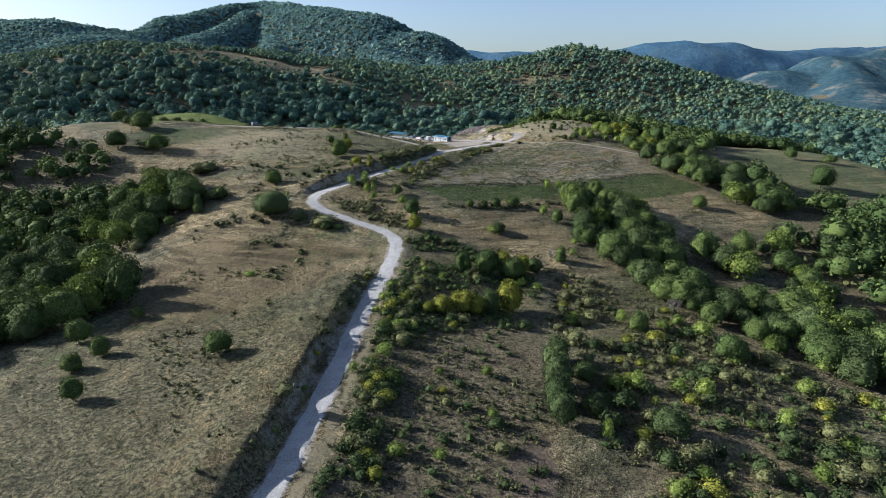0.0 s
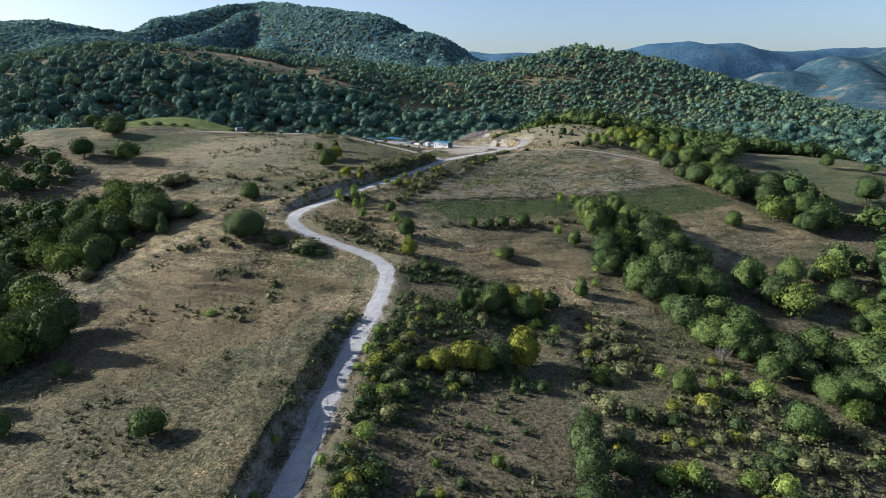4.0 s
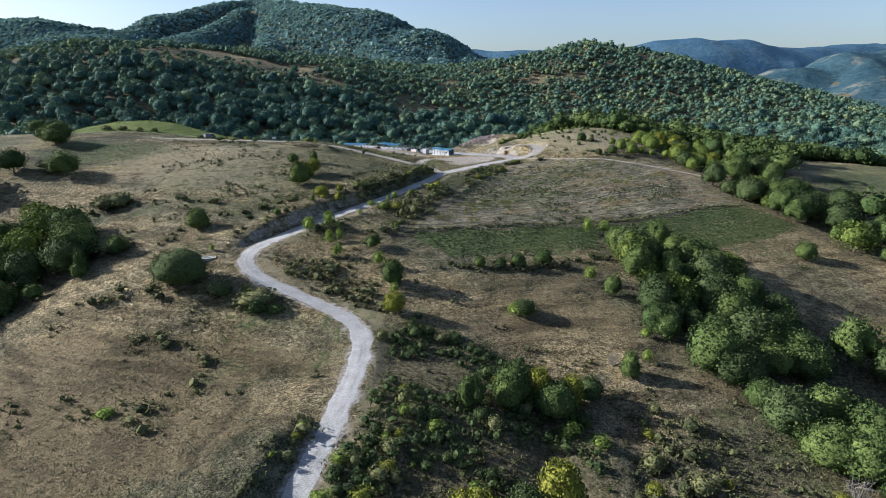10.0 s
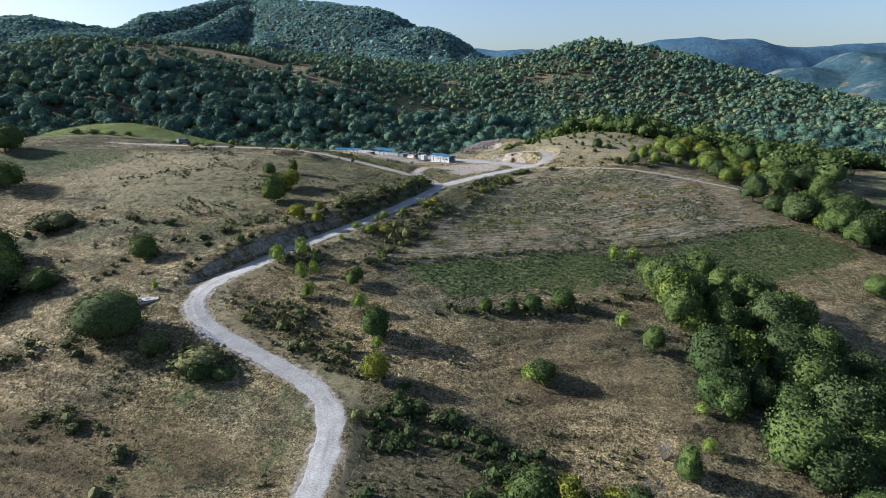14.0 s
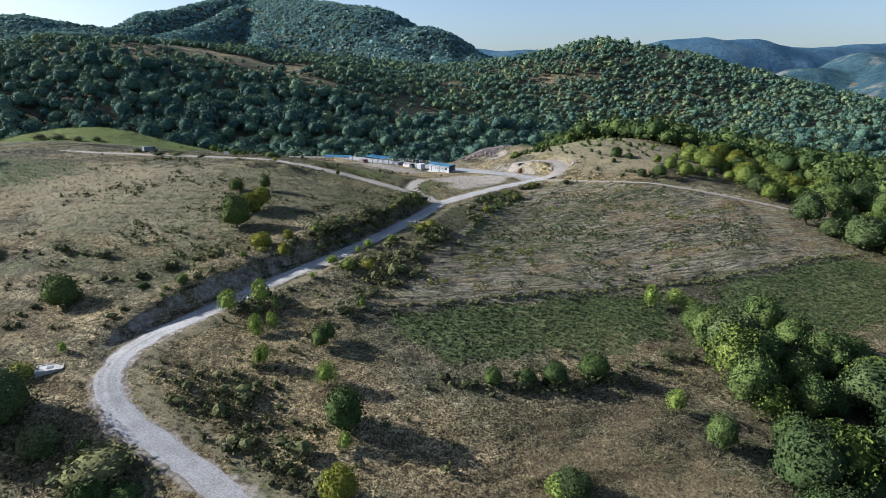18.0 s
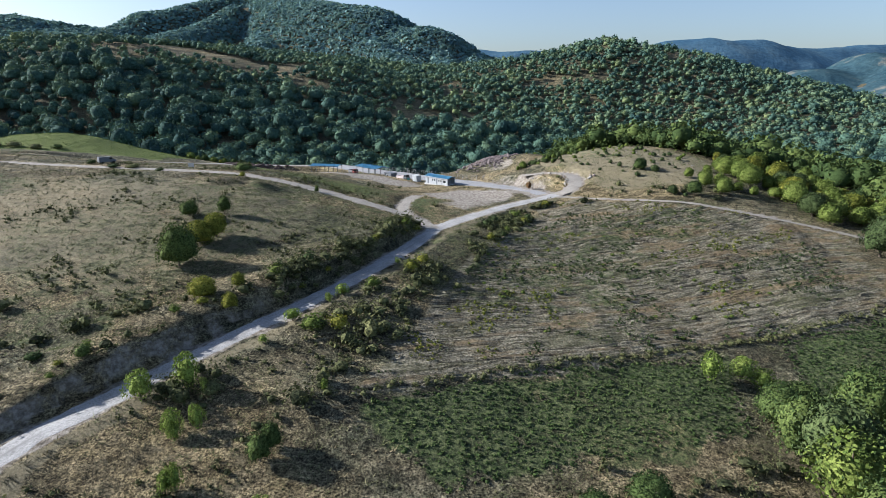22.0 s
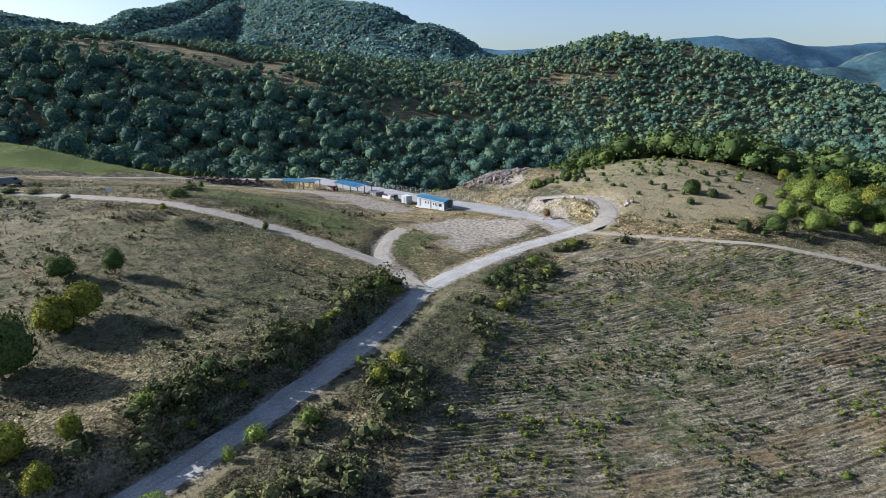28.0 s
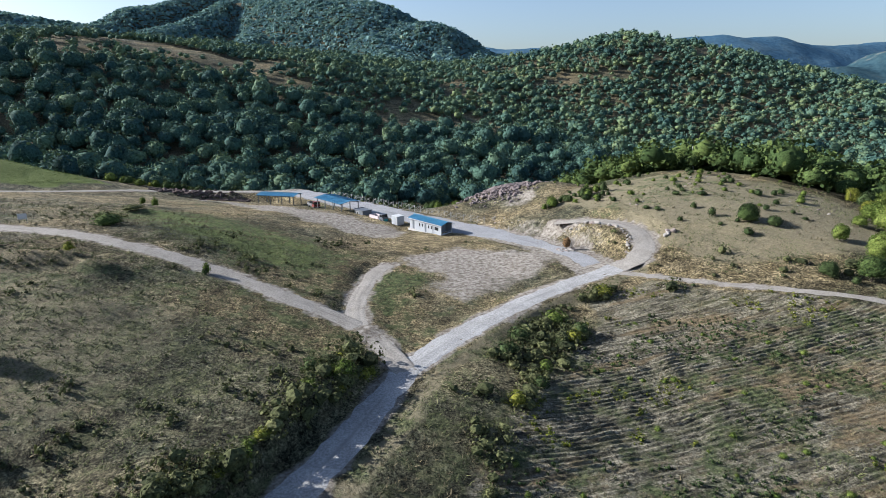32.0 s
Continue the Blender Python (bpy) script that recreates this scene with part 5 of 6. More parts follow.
def office():
    """White single-storey office hut with a blue gable roof; x runs along its length, y away from the meadow."""
    ob = stand("office_hut", -5.3, 347.6, YARD_ANGLE - 180, "white prefabricated office hut with a blue sheet roof", "building", 16.2)
    long, deep, tall, apex = 11.2, 3.4, 2.55, 3.15
    # front wall with its openings left out, between piers
    holes = [(1.0, 1.75, 0.05, 2.05), (3.3, 3.85, 1.0, 1.85), (4.35, 4.9, 1.0, 1.85), (5.4, 6.1, 0.05, 2.05), (6.55, 7.1, 1.0, 1.85), (7.6, 8.15, 1.0, 1.85), (8.9, 10.3, 1.0, 1.9)]
    specs, x = [], 0.0
    for a, b, lo, hi in holes:
        specs += [(x, a, -deep / 2 * 0, 0.12, 0, tall), (a, b, 0, 0.12, hi, tall)]
        if lo > 0.1:
            specs.append((a, b, 0, 0.12, 0, lo))
        x = b
    specs.append((x, long, 0, 0.12, 0, tall))
    piece("front_wall", boxes(*specs), WHITE_WALL, ob)
    piece("back_wall", boxes((0, long, deep - 0.12, deep, 0, tall)), WHITE_WALL, ob)

    def gable(x0, x1):
        def build(bm):
            ring = [(0, 0.12), (tall, 0.12), (apex - 0.08, deep / 2), (tall, deep - 0.12), (0, deep - 0.12)]
            a = [bm.verts.new((x0, y, z)) for z, y in ring]
            b = [bm.verts.new((x1, y, z)) for z, y in ring]
            bm.faces.new(a)
            bm.faces.new(b[::-1])
            for k in range(5):
                bm.faces.new((a[k], b[k], b[(k + 1) % 5], a[(k + 1) % 5]))
        return build
    piece("gable_wall", gable(0.0, 0.12), WHITE_WALL, ob)
    piece("gable_wall", gable(long - 2.2, long - 2.08), WHITE_WALL, ob, "inner gable behind the open porch")
    piece("floor_slab", boxes((-0.3, long + 0.3, -0.3, deep + 0.3, -0.5, 0.02)), CONCRETE, ob)
    for y0, y1, sign in ((-0.35, deep / 2, 1), (deep + 0.35, deep / 2, -1)):
        low, high = tall - 0.02, apex
        piece("roof_sheet", slab([(-0.4, y0, low), (long + 0.4, y0, low), (long + 0.4, y1, high), (-0.4, y1, high)][::sign], 0.06), BLUE_ROOF, ob)
        for k in range(24):
            x = -0.3 + k * 0.515
            piece("roof_rib", slab([(x, y0, low + 0.05), (x + 0.07, y0, low + 0.05), (x + 0.07, y1, high + 0.05), (x, y1, high + 0.05)][::sign], 0.05), ROOF_RIB, ob)
    piece("ridge_cap", boxes((-0.4, long + 0.4, deep / 2 - 0.12, deep / 2 + 0.12, apex, apex + 0.07)), ROOF_RIB, ob)
    piece("gutter", boxes((-0.4, long + 0.4, -0.45, -0.35, tall - 0.12, tall - 0.02)), TRIM_WHITE, ob)
    piece("downpipe", boxes((8.35, 8.43, -0.1, -0.02, 0.05, tall - 0.1)), STEEL, ob)
    for a, b, lo, hi in holes:
        if lo > 0.1:
            win = piece("window", boxes((a + 0.04, b - 0.04, 0.06, 0.08, lo + 0.04, hi - 0.04)), DARK_GLASS, ob)
            piece("window_frame", boxes((a, b, 0.02, 0.10, lo, lo + 0.05), (a, b, 0.02, 0.10, hi - 0.05, hi), (a, a + 0.05, 0.02, 0.10, lo + 0.05, hi - 0.05), (b - 0.05, b, 0.02, 0.10, lo + 0.05, hi - 0.05)), TRIM_WHITE, win)
        else:
            door = piece("door", boxes((a + 0.03, b - 0.03, 0.05, 0.09, lo, hi - 0.03)), GREY_SHEET, ob)
            piece("door_handle", boxes((b - 0.16, b - 0.08, 0.0, 0.05, 1.0, 1.04)), STEEL, door)
    for y in (0.2, deep - 0.2):
        piece("porch_post", boxes((long - 0.14, long - 0.02, y - 0.06, y + 0.06, 0.02, tall - 0.05)), TRIM_WHITE, ob)
    piece("porch_rail", boxes((long - 0.1, long - 0.05, 0.26, deep - 0.26, 0.85, 0.92), (long - 0.1, long - 0.05, 0.26, deep - 0.26, 0.05, 0.6)), TRIM_WHITE, ob)
    return ob


def canopy(x, y, turn, z, long, deep, tall, bays, label):
    """Open shed: steel posts under a blue sheet roof with a low gable."""
    ob = stand("canopy", x, y, turn, label, "shed", z)
    rise = 0.5
    for y0, y1, sign in ((-0.5, deep / 2, 1), (deep + 0.5, deep / 2, -1)):
        piece("roof_sheet", slab([(-0.5, y0, tall), (long + 0.5, y0, tall), (long + 0.5, y1, tall + rise), (-0.5, y1, tall + rise)][::sign], 0.07), BLUE_ROOF, ob)
        for k in range(int(long / 0.62) + 1):
            xx = -0.45 + k * 0.62
            piece("roof_rib", slab([(xx, y0, tall + 0.05), (xx + 0.08, y0, tall + 0.05), (xx + 0.08, y1, tall + rise + 0.05), (xx, y1, tall + rise + 0.05)][::sign], 0.05), ROOF_RIB, ob)
    for k in range(bays + 1):
        px = k * long / bays
        for yy in (0.1, deep - 0.1):
            post = piece("post", boxes((px - 0.09, px + 0.09, yy - 0.09, yy + 0.09, -0.4, tall + 0.02)), STEEL, ob)
            piece("base_plate", boxes((px - 0.18, px + 0.18, yy - 0.18, yy + 0.18, -0.02, 0.03)), STEEL, post)
        piece("rafter", slab([(px - 0.05, -0.3, tall - 0.08), (px + 0.05, -0.3, tall - 0.08), (px + 0.05, deep / 2, tall + rise - 0.1), (px - 0.05, deep / 2, tall + rise - 0.1)], 0.16), STEEL, ob)
        piece("rafter", slab([(px - 0.05, deep / 2, tall + rise - 0.1), (px + 0.05, deep / 2, tall + rise - 0.1), (px + 0.05, deep + 0.3, tall - 0.08), (px - 0.05, deep + 0.3, tall - 0.08)], 0.16), STEEL, ob)
    for yy in (0.1, deep - 0.1):
        piece("beam", boxes((-0.3, long + 0.3, yy - 0.07, yy + 0.07, tall - 0.3, tall - 0.1)), STEEL, ob)
    return ob


office()
canopy(-24.6, 363.4, YARD_ANGLE, 15.4, 12.2, 5.6, 3.6, 3, "open steel canopy with a blue sheet roof").matrix_basis = pose(-33.2, 372.2, 15.2, 0, 0, YARD_ANGLE - 180)
canopy(-54, 384.5, -12, 14.4, 11.5, 5.0, 2.8, 3, "low open shed with a blue sheet roof")


def tank_box():
    ob = stand("white_container", -10.2, 352.2, YARD_ANGLE - 180, "small white storage container with ribbed sides", "container", 15.95)
    piece("body", boxes((0, 2.3, 0, 2.2, 0.1, 2.15, 0.04)), WHITE_WALL, ob)
    piece("lid", boxes((-0.05, 2.35, -0.05, 2.25, 2.15, 2.25, 0.03)), TRIM_WHITE, ob)
    for k in range(7):
        piece("rib", boxes((0.15 + k * 0.32, 0.23 + k * 0.32, -0.03, 0.0, 0.2, 2.1)), TRIM_WHITE, ob)
    for x in (0.1, 2.0):
        piece("skid", boxes((x, x + 0.2, 0.05, 2.15, -0.15, 0.1)), STEEL, ob)
    part_door = piece("door", boxes((0.7, 1.5, -0.06, -0.03, 0.2, 1.95)), WHITE_WALL, ob)
    piece("door_handle", boxes((1.38, 1.44, -0.1, -0.06, 0.95, 1.15)), STEEL, part_door)


def grey_shed():
    ob = stand("flat_roofed_cabin", -21.2, 362.6, YARD_ANGLE - 180, "grey sheet-metal cabin with a flat roof", "cabin", 15.4)
    piece("body", boxes((0, 3.9, 0, 2.8, 0.05, 2.0, 0.03)), GREY_SHEET, ob)
    piece("roof", boxes((-0.15, 4.05, -0.15, 2.95, 2.0, 2.14, 0.02)), GREY_SHEET, ob, "grey flat roof with a raised rim")
    piece("roof_rim", boxes((-0.15, 4.05, -0.15, -0.05, 2.14, 2.24), (-0.15, 4.05, 2.85, 2.95, 2.14, 2.24), (-0.15, -0.05, -0.05, 2.85, 2.14, 2.24), (3.95, 4.05, -0.05, 2.85, 2.14, 2.24)), GREY_SHEET, ob)
    win = piece("window", boxes((1.2, 2.0, -0.03, 0.0, 1.0, 1.6)), DARK_GLASS, ob)
    piece("window_frame", boxes((1.1, 2.1, -0.05, -0.005, 0.9, 1.0), (1.1, 2.1, -0.05, -0.005, 1.6, 1.7), (1.1, 1.2, -0.05, -0.005, 1.0, 1.6), (2.0, 2.1, -0.05, -0.005, 1.0, 1.6)), TRIM_WHITE, win)
    piece("sill", boxes((-0.1, 4.0, -0.1, 2.9, -0.4, 0.05)), CONCRETE, ob)


def lorry(x, y, z, turn, bed, cab, label):
    ob = stand("lorry", x, y, turn, label, "truck", z)
    piece("chassis", boxes((0, 5.2, 0.35, 1.55, 0.45, 0.65)), STEEL, ob)
    piece("bed_floor", boxes((0, 3.5, 0, 1.9, 0.7, 0.8)), STEEL, ob)
    for a in ((0, 3.5, -0.05, 0.0, 0.72, 1.5), (0, 3.5, 1.9, 1.95, 0.72, 1.5), (-0.05, 0.0, 0, 1.9, 0.72, 1.5), (3.5, 3.55, 0, 1.9, 0.72, 1.6)):
        piece("side_board", boxes(a), bed, ob)
    piece("cab", lambda bm: (box(bm, 3.7, 5.2, 0, 1.9, 0.6, 1.35, 0.06), box(bm, 3.75, 4.9, 0.06, 1.84, 1.36, 2.1, 0.1)), cab, ob)
    piece("windscreen", slab([(5.0, 0.15, 1.4), (5.0, 1.75, 1.4), (4.92, 1.75, 2.0), (4.92, 0.15, 2.0)], 0.02), DARK_GLASS, ob)
    for yy in (0.04, 1.86):
        piece("side_window", boxes((4.0, 4.75, yy - 0.02, yy + 0.02, 1.45, 1.95)), DARK_GLASS, ob)
    for xx in (0.9, 4.4):
        for yy in (0.12, 1.78):
            wheel = piece("wheel", cylinder(xx, yy, 0.42, 0.42, 0.26), RUBBER, ob)
            piece("rim", cylinder(xx, yy, 0.42, 0.22, 0.29), STEEL, wheel)
    for yy in (0.3, 1.6):
        piece("headlight", boxes((5.2, 5.24, yy - 0.1, yy + 0.1, 0.75, 0.9)), TRIM_WHITE, ob)


tank_box()
grey_shed()
lorry(-16.4, 357.6, 15.75, YARD_ANGLE - 180 + 4, PINK_SHEET, GREY_SHEET, "old lorry with a faded pinkish cargo bed")
lorry(-37.5, 377.8, 15.0, YARD_ANGLE - 180 - 8, STEEL, RED_PAINT, "dark red lorry parked by the open canopy")
crate = stand("teal_crate", -12.2, 355.0, YARD_ANGLE, "teal plastic crate beside the lorry", "crate", 15.85)
piece("body", boxes((-0.6, 0.6, -0.5, 0.5, 0, 0.75, 0.03)), TEAL, crate)
piece("lid", boxes((-0.63, 0.63, -0.53, 0.53, 0.75, 0.82, 0.02)), TEAL, crate)

# wire fence along the far side of the yard
posts = [Vector((12.5, 349.2, 0)) + YARD_WAY * 2.4 * k for k in range(30)]
fence = new("wire_fence")
tagged(fence, "pale wire fence on thin posts behind the yard", "fence")
for p in posts:
    z = height(p.x, p.y)
    piece("post", boxes((p.x - 0.04, p.x + 0.04, p.y - 0.04, p.y + 0.04, z - 0.3, z + 1.75)), FENCE_WIRE, fence)
for k, rise in enumerate((0.25, 0.6, 0.95, 1.3, 1.65)):
    line = [(p.x, p.y, height(p.x, p.y) + rise) for p in posts]
    v, f = tube(line, [0.012] * len(line), 4)
    w = new("wire", mesh_of("wire", v, f, FENCE_WIRE))
    w.parent = fence


# ---- rocks ----
def rock_mesh(name, seed, material):
    rng = np.random.default_rng(seed)
    d = ICO2_V / np.linalg.norm(ICO2_V, axis=1, keepdims=True)
    cut = [(rng.normal(0, 1, 3), rng.uniform(0.5, 0.85)) for _ in range(9)]
    r = np.ones(len(d))
    for n, at in cut:
        n = n / np.linalg.norm(n)
        reach = d @ n
        r = np.where(reach > 1e-6, np.minimum(r, at / np.maximum(reach, 1e-6)), r)
    return mesh_of(name, d * r[:, None] * np.array([0.62, 0.5, 0.42]), ICO2_F, material)


ROCKS = [rock_mesh("boulder", 40 + k, PALE_ROCK if k % 2 else ROCK) for k in range(6)]
stones = random.Random(33)


def boulder(x, y, size, label, group):
    ob = new("boulder", ROCKS[stones.randrange(6)])
    ob.matrix_basis = Matrix.LocRotScale((x, y, height(x, y) + 0.15 * size), Euler((stones.uniform(-0.4, 0.4), stones.uniform(-0.4, 0.4), stones.uniform(0, 6.28))), (size * stones.uniform(0.8, 1.2),) * 3)
    return tagged(ob, label, "rock", group)


# boulders lining the inner edge of the loop track
loop = curve_line(LOOP_TRACK, 0.7)
for k in range(4, len(loop) - 4):
    d = loop[k + 1] - loop[k - 1]
    n = np.array([-d[1], d[0]]) / np.hypot(d[0], d[1])
    boulder(loop[k, 0] + n[0] * (2.5 + stones.uniform(-0.2, 0.7)), loop[k, 1] + n[1] * (2.5 + stones.uniform(-0.2, 0.7)), stones.uniform(0.35, 0.95), "pale boulder lining the loop track", "track boulders")
for k in range(7):
    boulder(44.6 + stones.gauss(0, 0.9), 316.2 + stones.gauss(0, 0.7), stones.uniform(0.6, 1.3), "pale boulder piled beside the track", "boulder pile")
# rubble on the quarry bank, along the yard road
for k in range(70):
    s = stones.uniform(0, 1)
    x, y = 33 - 22 * s + stones.gauss(0, 1.4), 318 + 30 * s + stones.gauss(0, 1.6)
    boulder(x + 2.2, y + 2.4, stones.uniform(0.15, 0.55), "loose pale stone on the quarry bank", "bank stones")

# ---- forest: woods beyond counting ----
def crowds(name, places, size, material, label, models, category="forest", squash=(0.75, 1.15), soft=False):
    """Many plants in one mesh: copies of a few models, each turned and sized on its own."""
    rng = np.random.default_rng(len(places) + len(name))
    vs, fs, at = [], [], 0
    x, y = places[:, 0], places[:, 1]
    z = land_height(x, y)
    which = rng.integers(0, len(models), len(places))
    for k, (mv, mf) in enumerate(models):
        sel = np.nonzero(which == k)[0]
        if not len(sel):
            continue
        a = rng.uniform(0, 6.283, len(sel))
        s = size[sel] * rng.uniform(0.75, 1.25, len(sel))
        up = s * rng.uniform(*squash, len(sel))
        c, d = np.cos(a)[:, None], np.sin(a)[:, None]
        px = (mv[None, :, 0] * c - mv[None, :, 1] * d) * s[:, None] + x[sel][:, None]
        py = (mv[None, :, 0] * d + mv[None, :, 1] * c) * s[:, None] + y[sel][:, None]
        pz = mv[None, :, 2] * up[:, None] + z[sel][:, None] - 0.04 * up[:, None]
        vs.append(np.stack([px, py, pz], -1).reshape(-1, 3))
        f = mf[None] + (np.arange(len(sel)) * len(mv))[:, None, None] + at
        fs.append(f.reshape(-1, 3))
        at += len(sel) * len(mv)
    m = mesh_of(name, np.vstack(vs), np.vstack(fs), material, soft)
    return tagged(new(name, m), label, category, kind="stuff")


def field(x0, x1, y0, y1, gap, seed):
    rng = np.random.default_rng(seed)
    x, y = np.meshgrid(np.arange(x0, x1, gap), np.arange(y0, y1, gap))
    return (x + rng.uniform(-0.48, 0.48, x.shape) * gap).ravel(), (y + rng.uniform(-0.48, 0.48, y.shape) * gap).ravel()


def seen_side(x, y, slack=7.0):
    """Land that nothing hides from the flight line, roughly: compares heights on the way south."""
    z = land_height(x, y) + slack
    ok = np.ones(x.shape, bool)
    for s in (0.97, 0.93, 0.88, 0.8, 0.7, 0.6):
        qx, qy = 5 + (x - 5) * s, 190 + (y - 190) * s
        ok &= land_height(qx, qy) < 50 + (z - 50) * s + 0.01
    return ok


def speckle_model(seed):
    """A tree top a long way off: a few broad leaf sprays round a dome."""
    rng = np.random.default_rng(seed)
    d = rng.normal(0, 1, (8, 3))
    d[:, 2] = np.abs(d[:, 2]) + 0.15
    d /= np.linalg.norm(d, axis=1, keepdims=True)
    return leaf_cards(rng, d * np.array([0.42, 0.42, 0.5]) * rng.uniform(0.7, 1.1, (8, 1)), d, 0.36, 0.3)


# the wood's near rim: leafy crowns
near_models = [crown_arrays(500 + k, 1, 1, 15, 130, 0.058, 0.0, 0.46, 0.82, 2, 0.8) for k in range(8)]
wood_models = [crown_arrays(520 + k, 1, 1, 13, 90, 0.066, 0.0, 0.42, 0.8, 1, 0.8) for k in range(8)]
fx, fy = field(-420, 420, 425, 600, 7.4, 71)
ok = (forest_share(fx, fy) > np.random.default_rng(1).uniform(0.15, 0.85, fx.shape)) & seen_side(fx, fy) & (np.abs(fx) < fy * 0.86)
rim = np.stack([fx[ok], fy[ok]], 1)
crowds("forest_rim", rim, 6.4 + 8.0 * lattice(rim[:, 0], rim[:, 1], 5) ** 2.0, HAZED_FOREST, "dense dark green broadleaf forest filling the valley", near_models, squash=(0.8, 1.1), soft=True)
rest = np.array(wood_rest)
crowds("valley_wood", rest, 6.5 + 5 * lattice(rest[:, 0], rest[:, 1], 9) ** 1.4, OAK, "dense oak wood on the valley sides", wood_models, squash=(0.85, 1.1), soft=True)
# slopes beyond
far_models = [crown_arrays(600 + k, 1, 1, 10, 24, 0.11, 0.0, 0.42, 0.8, 1, 0.8) for k in range(8)]
fx, fy = field(-820, 820, 600, 960, 5.7, 72)
ok = (forest_share(fx, fy) > np.random.default_rng(2).uniform(0.1, 0.9, fx.shape)) & seen_side(fx, fy) & (np.abs(fx) < fy * 0.84)
slope = np.stack([fx[ok], fy[ok]], 1)
crowds("forest_slope", slope, 5.0 + 5.4 * lattice(slope[:, 0], slope[:, 1], 6) ** 2.2, HAZED_FOREST, "wooded hill slopes of dense broadleaf forest", far_models, squash=(0.7, 1.0), soft=True)
fx, fy = field(-600, 500, 250, 600, 7.5, 74)
ok = (forest_share(fx, fy) > 0.4) & seen_side(fx, fy) & ((fx < -420) | (fx > 420) | ((fy < 425) & (np.abs(fx) > 240))) & (np.abs(fx) < fy * 0.86)
side = np.stack([fx[ok], fy[ok]], 1)
crowds("forest_side", side, 8.0 + 5.0 * lattice(side[:, 0], side[:, 1], 7), HAZED_FOREST, "forest on the flanks of the valley", far_models, soft=True)
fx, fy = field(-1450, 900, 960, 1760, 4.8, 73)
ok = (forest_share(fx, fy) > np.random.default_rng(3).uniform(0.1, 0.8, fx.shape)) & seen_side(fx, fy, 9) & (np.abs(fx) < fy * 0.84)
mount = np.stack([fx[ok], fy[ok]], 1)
crowds("forest_mountain", mount, 7.4 + 4.0 * lattice(mount[:, 0], mount[:, 1], 8) ** 2, HAZED_MOUNTAIN_WOOD, "distant mountain covered in dense forest", [speckle_model(620 + k) for k in range(6)], squash=(0.7, 1.1))

# ---- rubble heap beyond the yard ----
rubble_models = []
for k in range(6):
    rng = np.random.default_rng(900 + k)
    rubble_models.append((ICO_V * np.array([0.55, 0.42, 0.36]) * (1 + rng.normal(0, 0.2, (len(ICO_V), 1))) + np.array([0, 0, 0.15]), ICO_F))
heap = np.random.default_rng(77)
spots = np.stack([heap.normal(19.5, 4.6, 900), heap.normal(375, 3.6, 900)], 1)
crowds("rubble_heap", spots, heap.uniform(0.35, 1.4, 900), RUBBLE, "heap of broken purplish-grey rock rubble", rubble_models, "rubble")
spots = np.stack([heap.uniform(-95, -62, 260), heap.normal(399.5, 1.2, 260)], 1)
spots[:, 1] += (spots[:, 0] + 62) * -0.02
crowds("spoil_rows", spots, heap.uniform(0.6, 1.6, 260), plain_material("dark_brown_spoil", (0.110, 0.080, 0.070), 0.95, vary=0.4), "low rows of dark dumped soil behind the yard", rubble_models, "soil heaps")

# ---- thickets ----
def in_any(polygons, x, y):
    return np.max([inside(p, x, y, 1.0) for p in polygons], axis=0)


own = random.Random(21)
thicket = []
for polygon, gap, seed, share, floor in ((SCRUB_BANK, 1.7, 91, 0.2, -0.25), (ROAD_STRIP, 1.5, 98, 0.25, -0.45), (OLD_PLOT, 3.6, 99, 0.25, -0.2), (EAST_SLOPE, 2.7, 97, 0.34, -0.3), (UPPER_SCRUB, 2.2, 92, 0.14, 0.12), (ROAD_SCRUB_EAST, 1.5, 93, 0.14, -0.2), (ROAD_SCRUB_WEST, 1.4, 94, 0.2, -0.3), (EAST_THICKET, 4.5, 95, 0.0, -0.4), (WEST_WOOD, 6.5, 96, 0.0, -0.4)):
    sx, sy = scatter(polygon, gap, seed, lambda x, y: clear_of_roads(x, y, 4.9 if polygon is ROAD_STRIP else 2.9) & ((polygon is not SCRUB_BANK) | (inside(OLD_PLOT, x, y, 1.0) < 0.5)) & ((y < 228) | (y > 266) | (fuzz(x, y, 5, 42) > 0.1)) & (fuzz(x, y, 9, 40) > floor))
    for x, y in zip(sx, sy):
        if own.random() < share:
            tall = own.uniform(1.0, 3.0) * (1.3 if polygon is EAST_SLOPE else 1.0)
            kind = own.choice((SCRUB, SCRUB, OLIVE, OLIVE, LIME, YELLOW))
            plant_bush(float(x), float(y), tall, tall * own.uniform(1.0, 1.6), kind, "thicket_bush", {"light_green_leaves": "light green bush in the roadside thicket", "yellowing_leaves": "yellowing bush in the roadside thicket"}.get(kind.name, "dark green bramble bush in the thicket"), "thicket bushes", 3, True)
        else:
            thicket.append((float(x), float(y)))
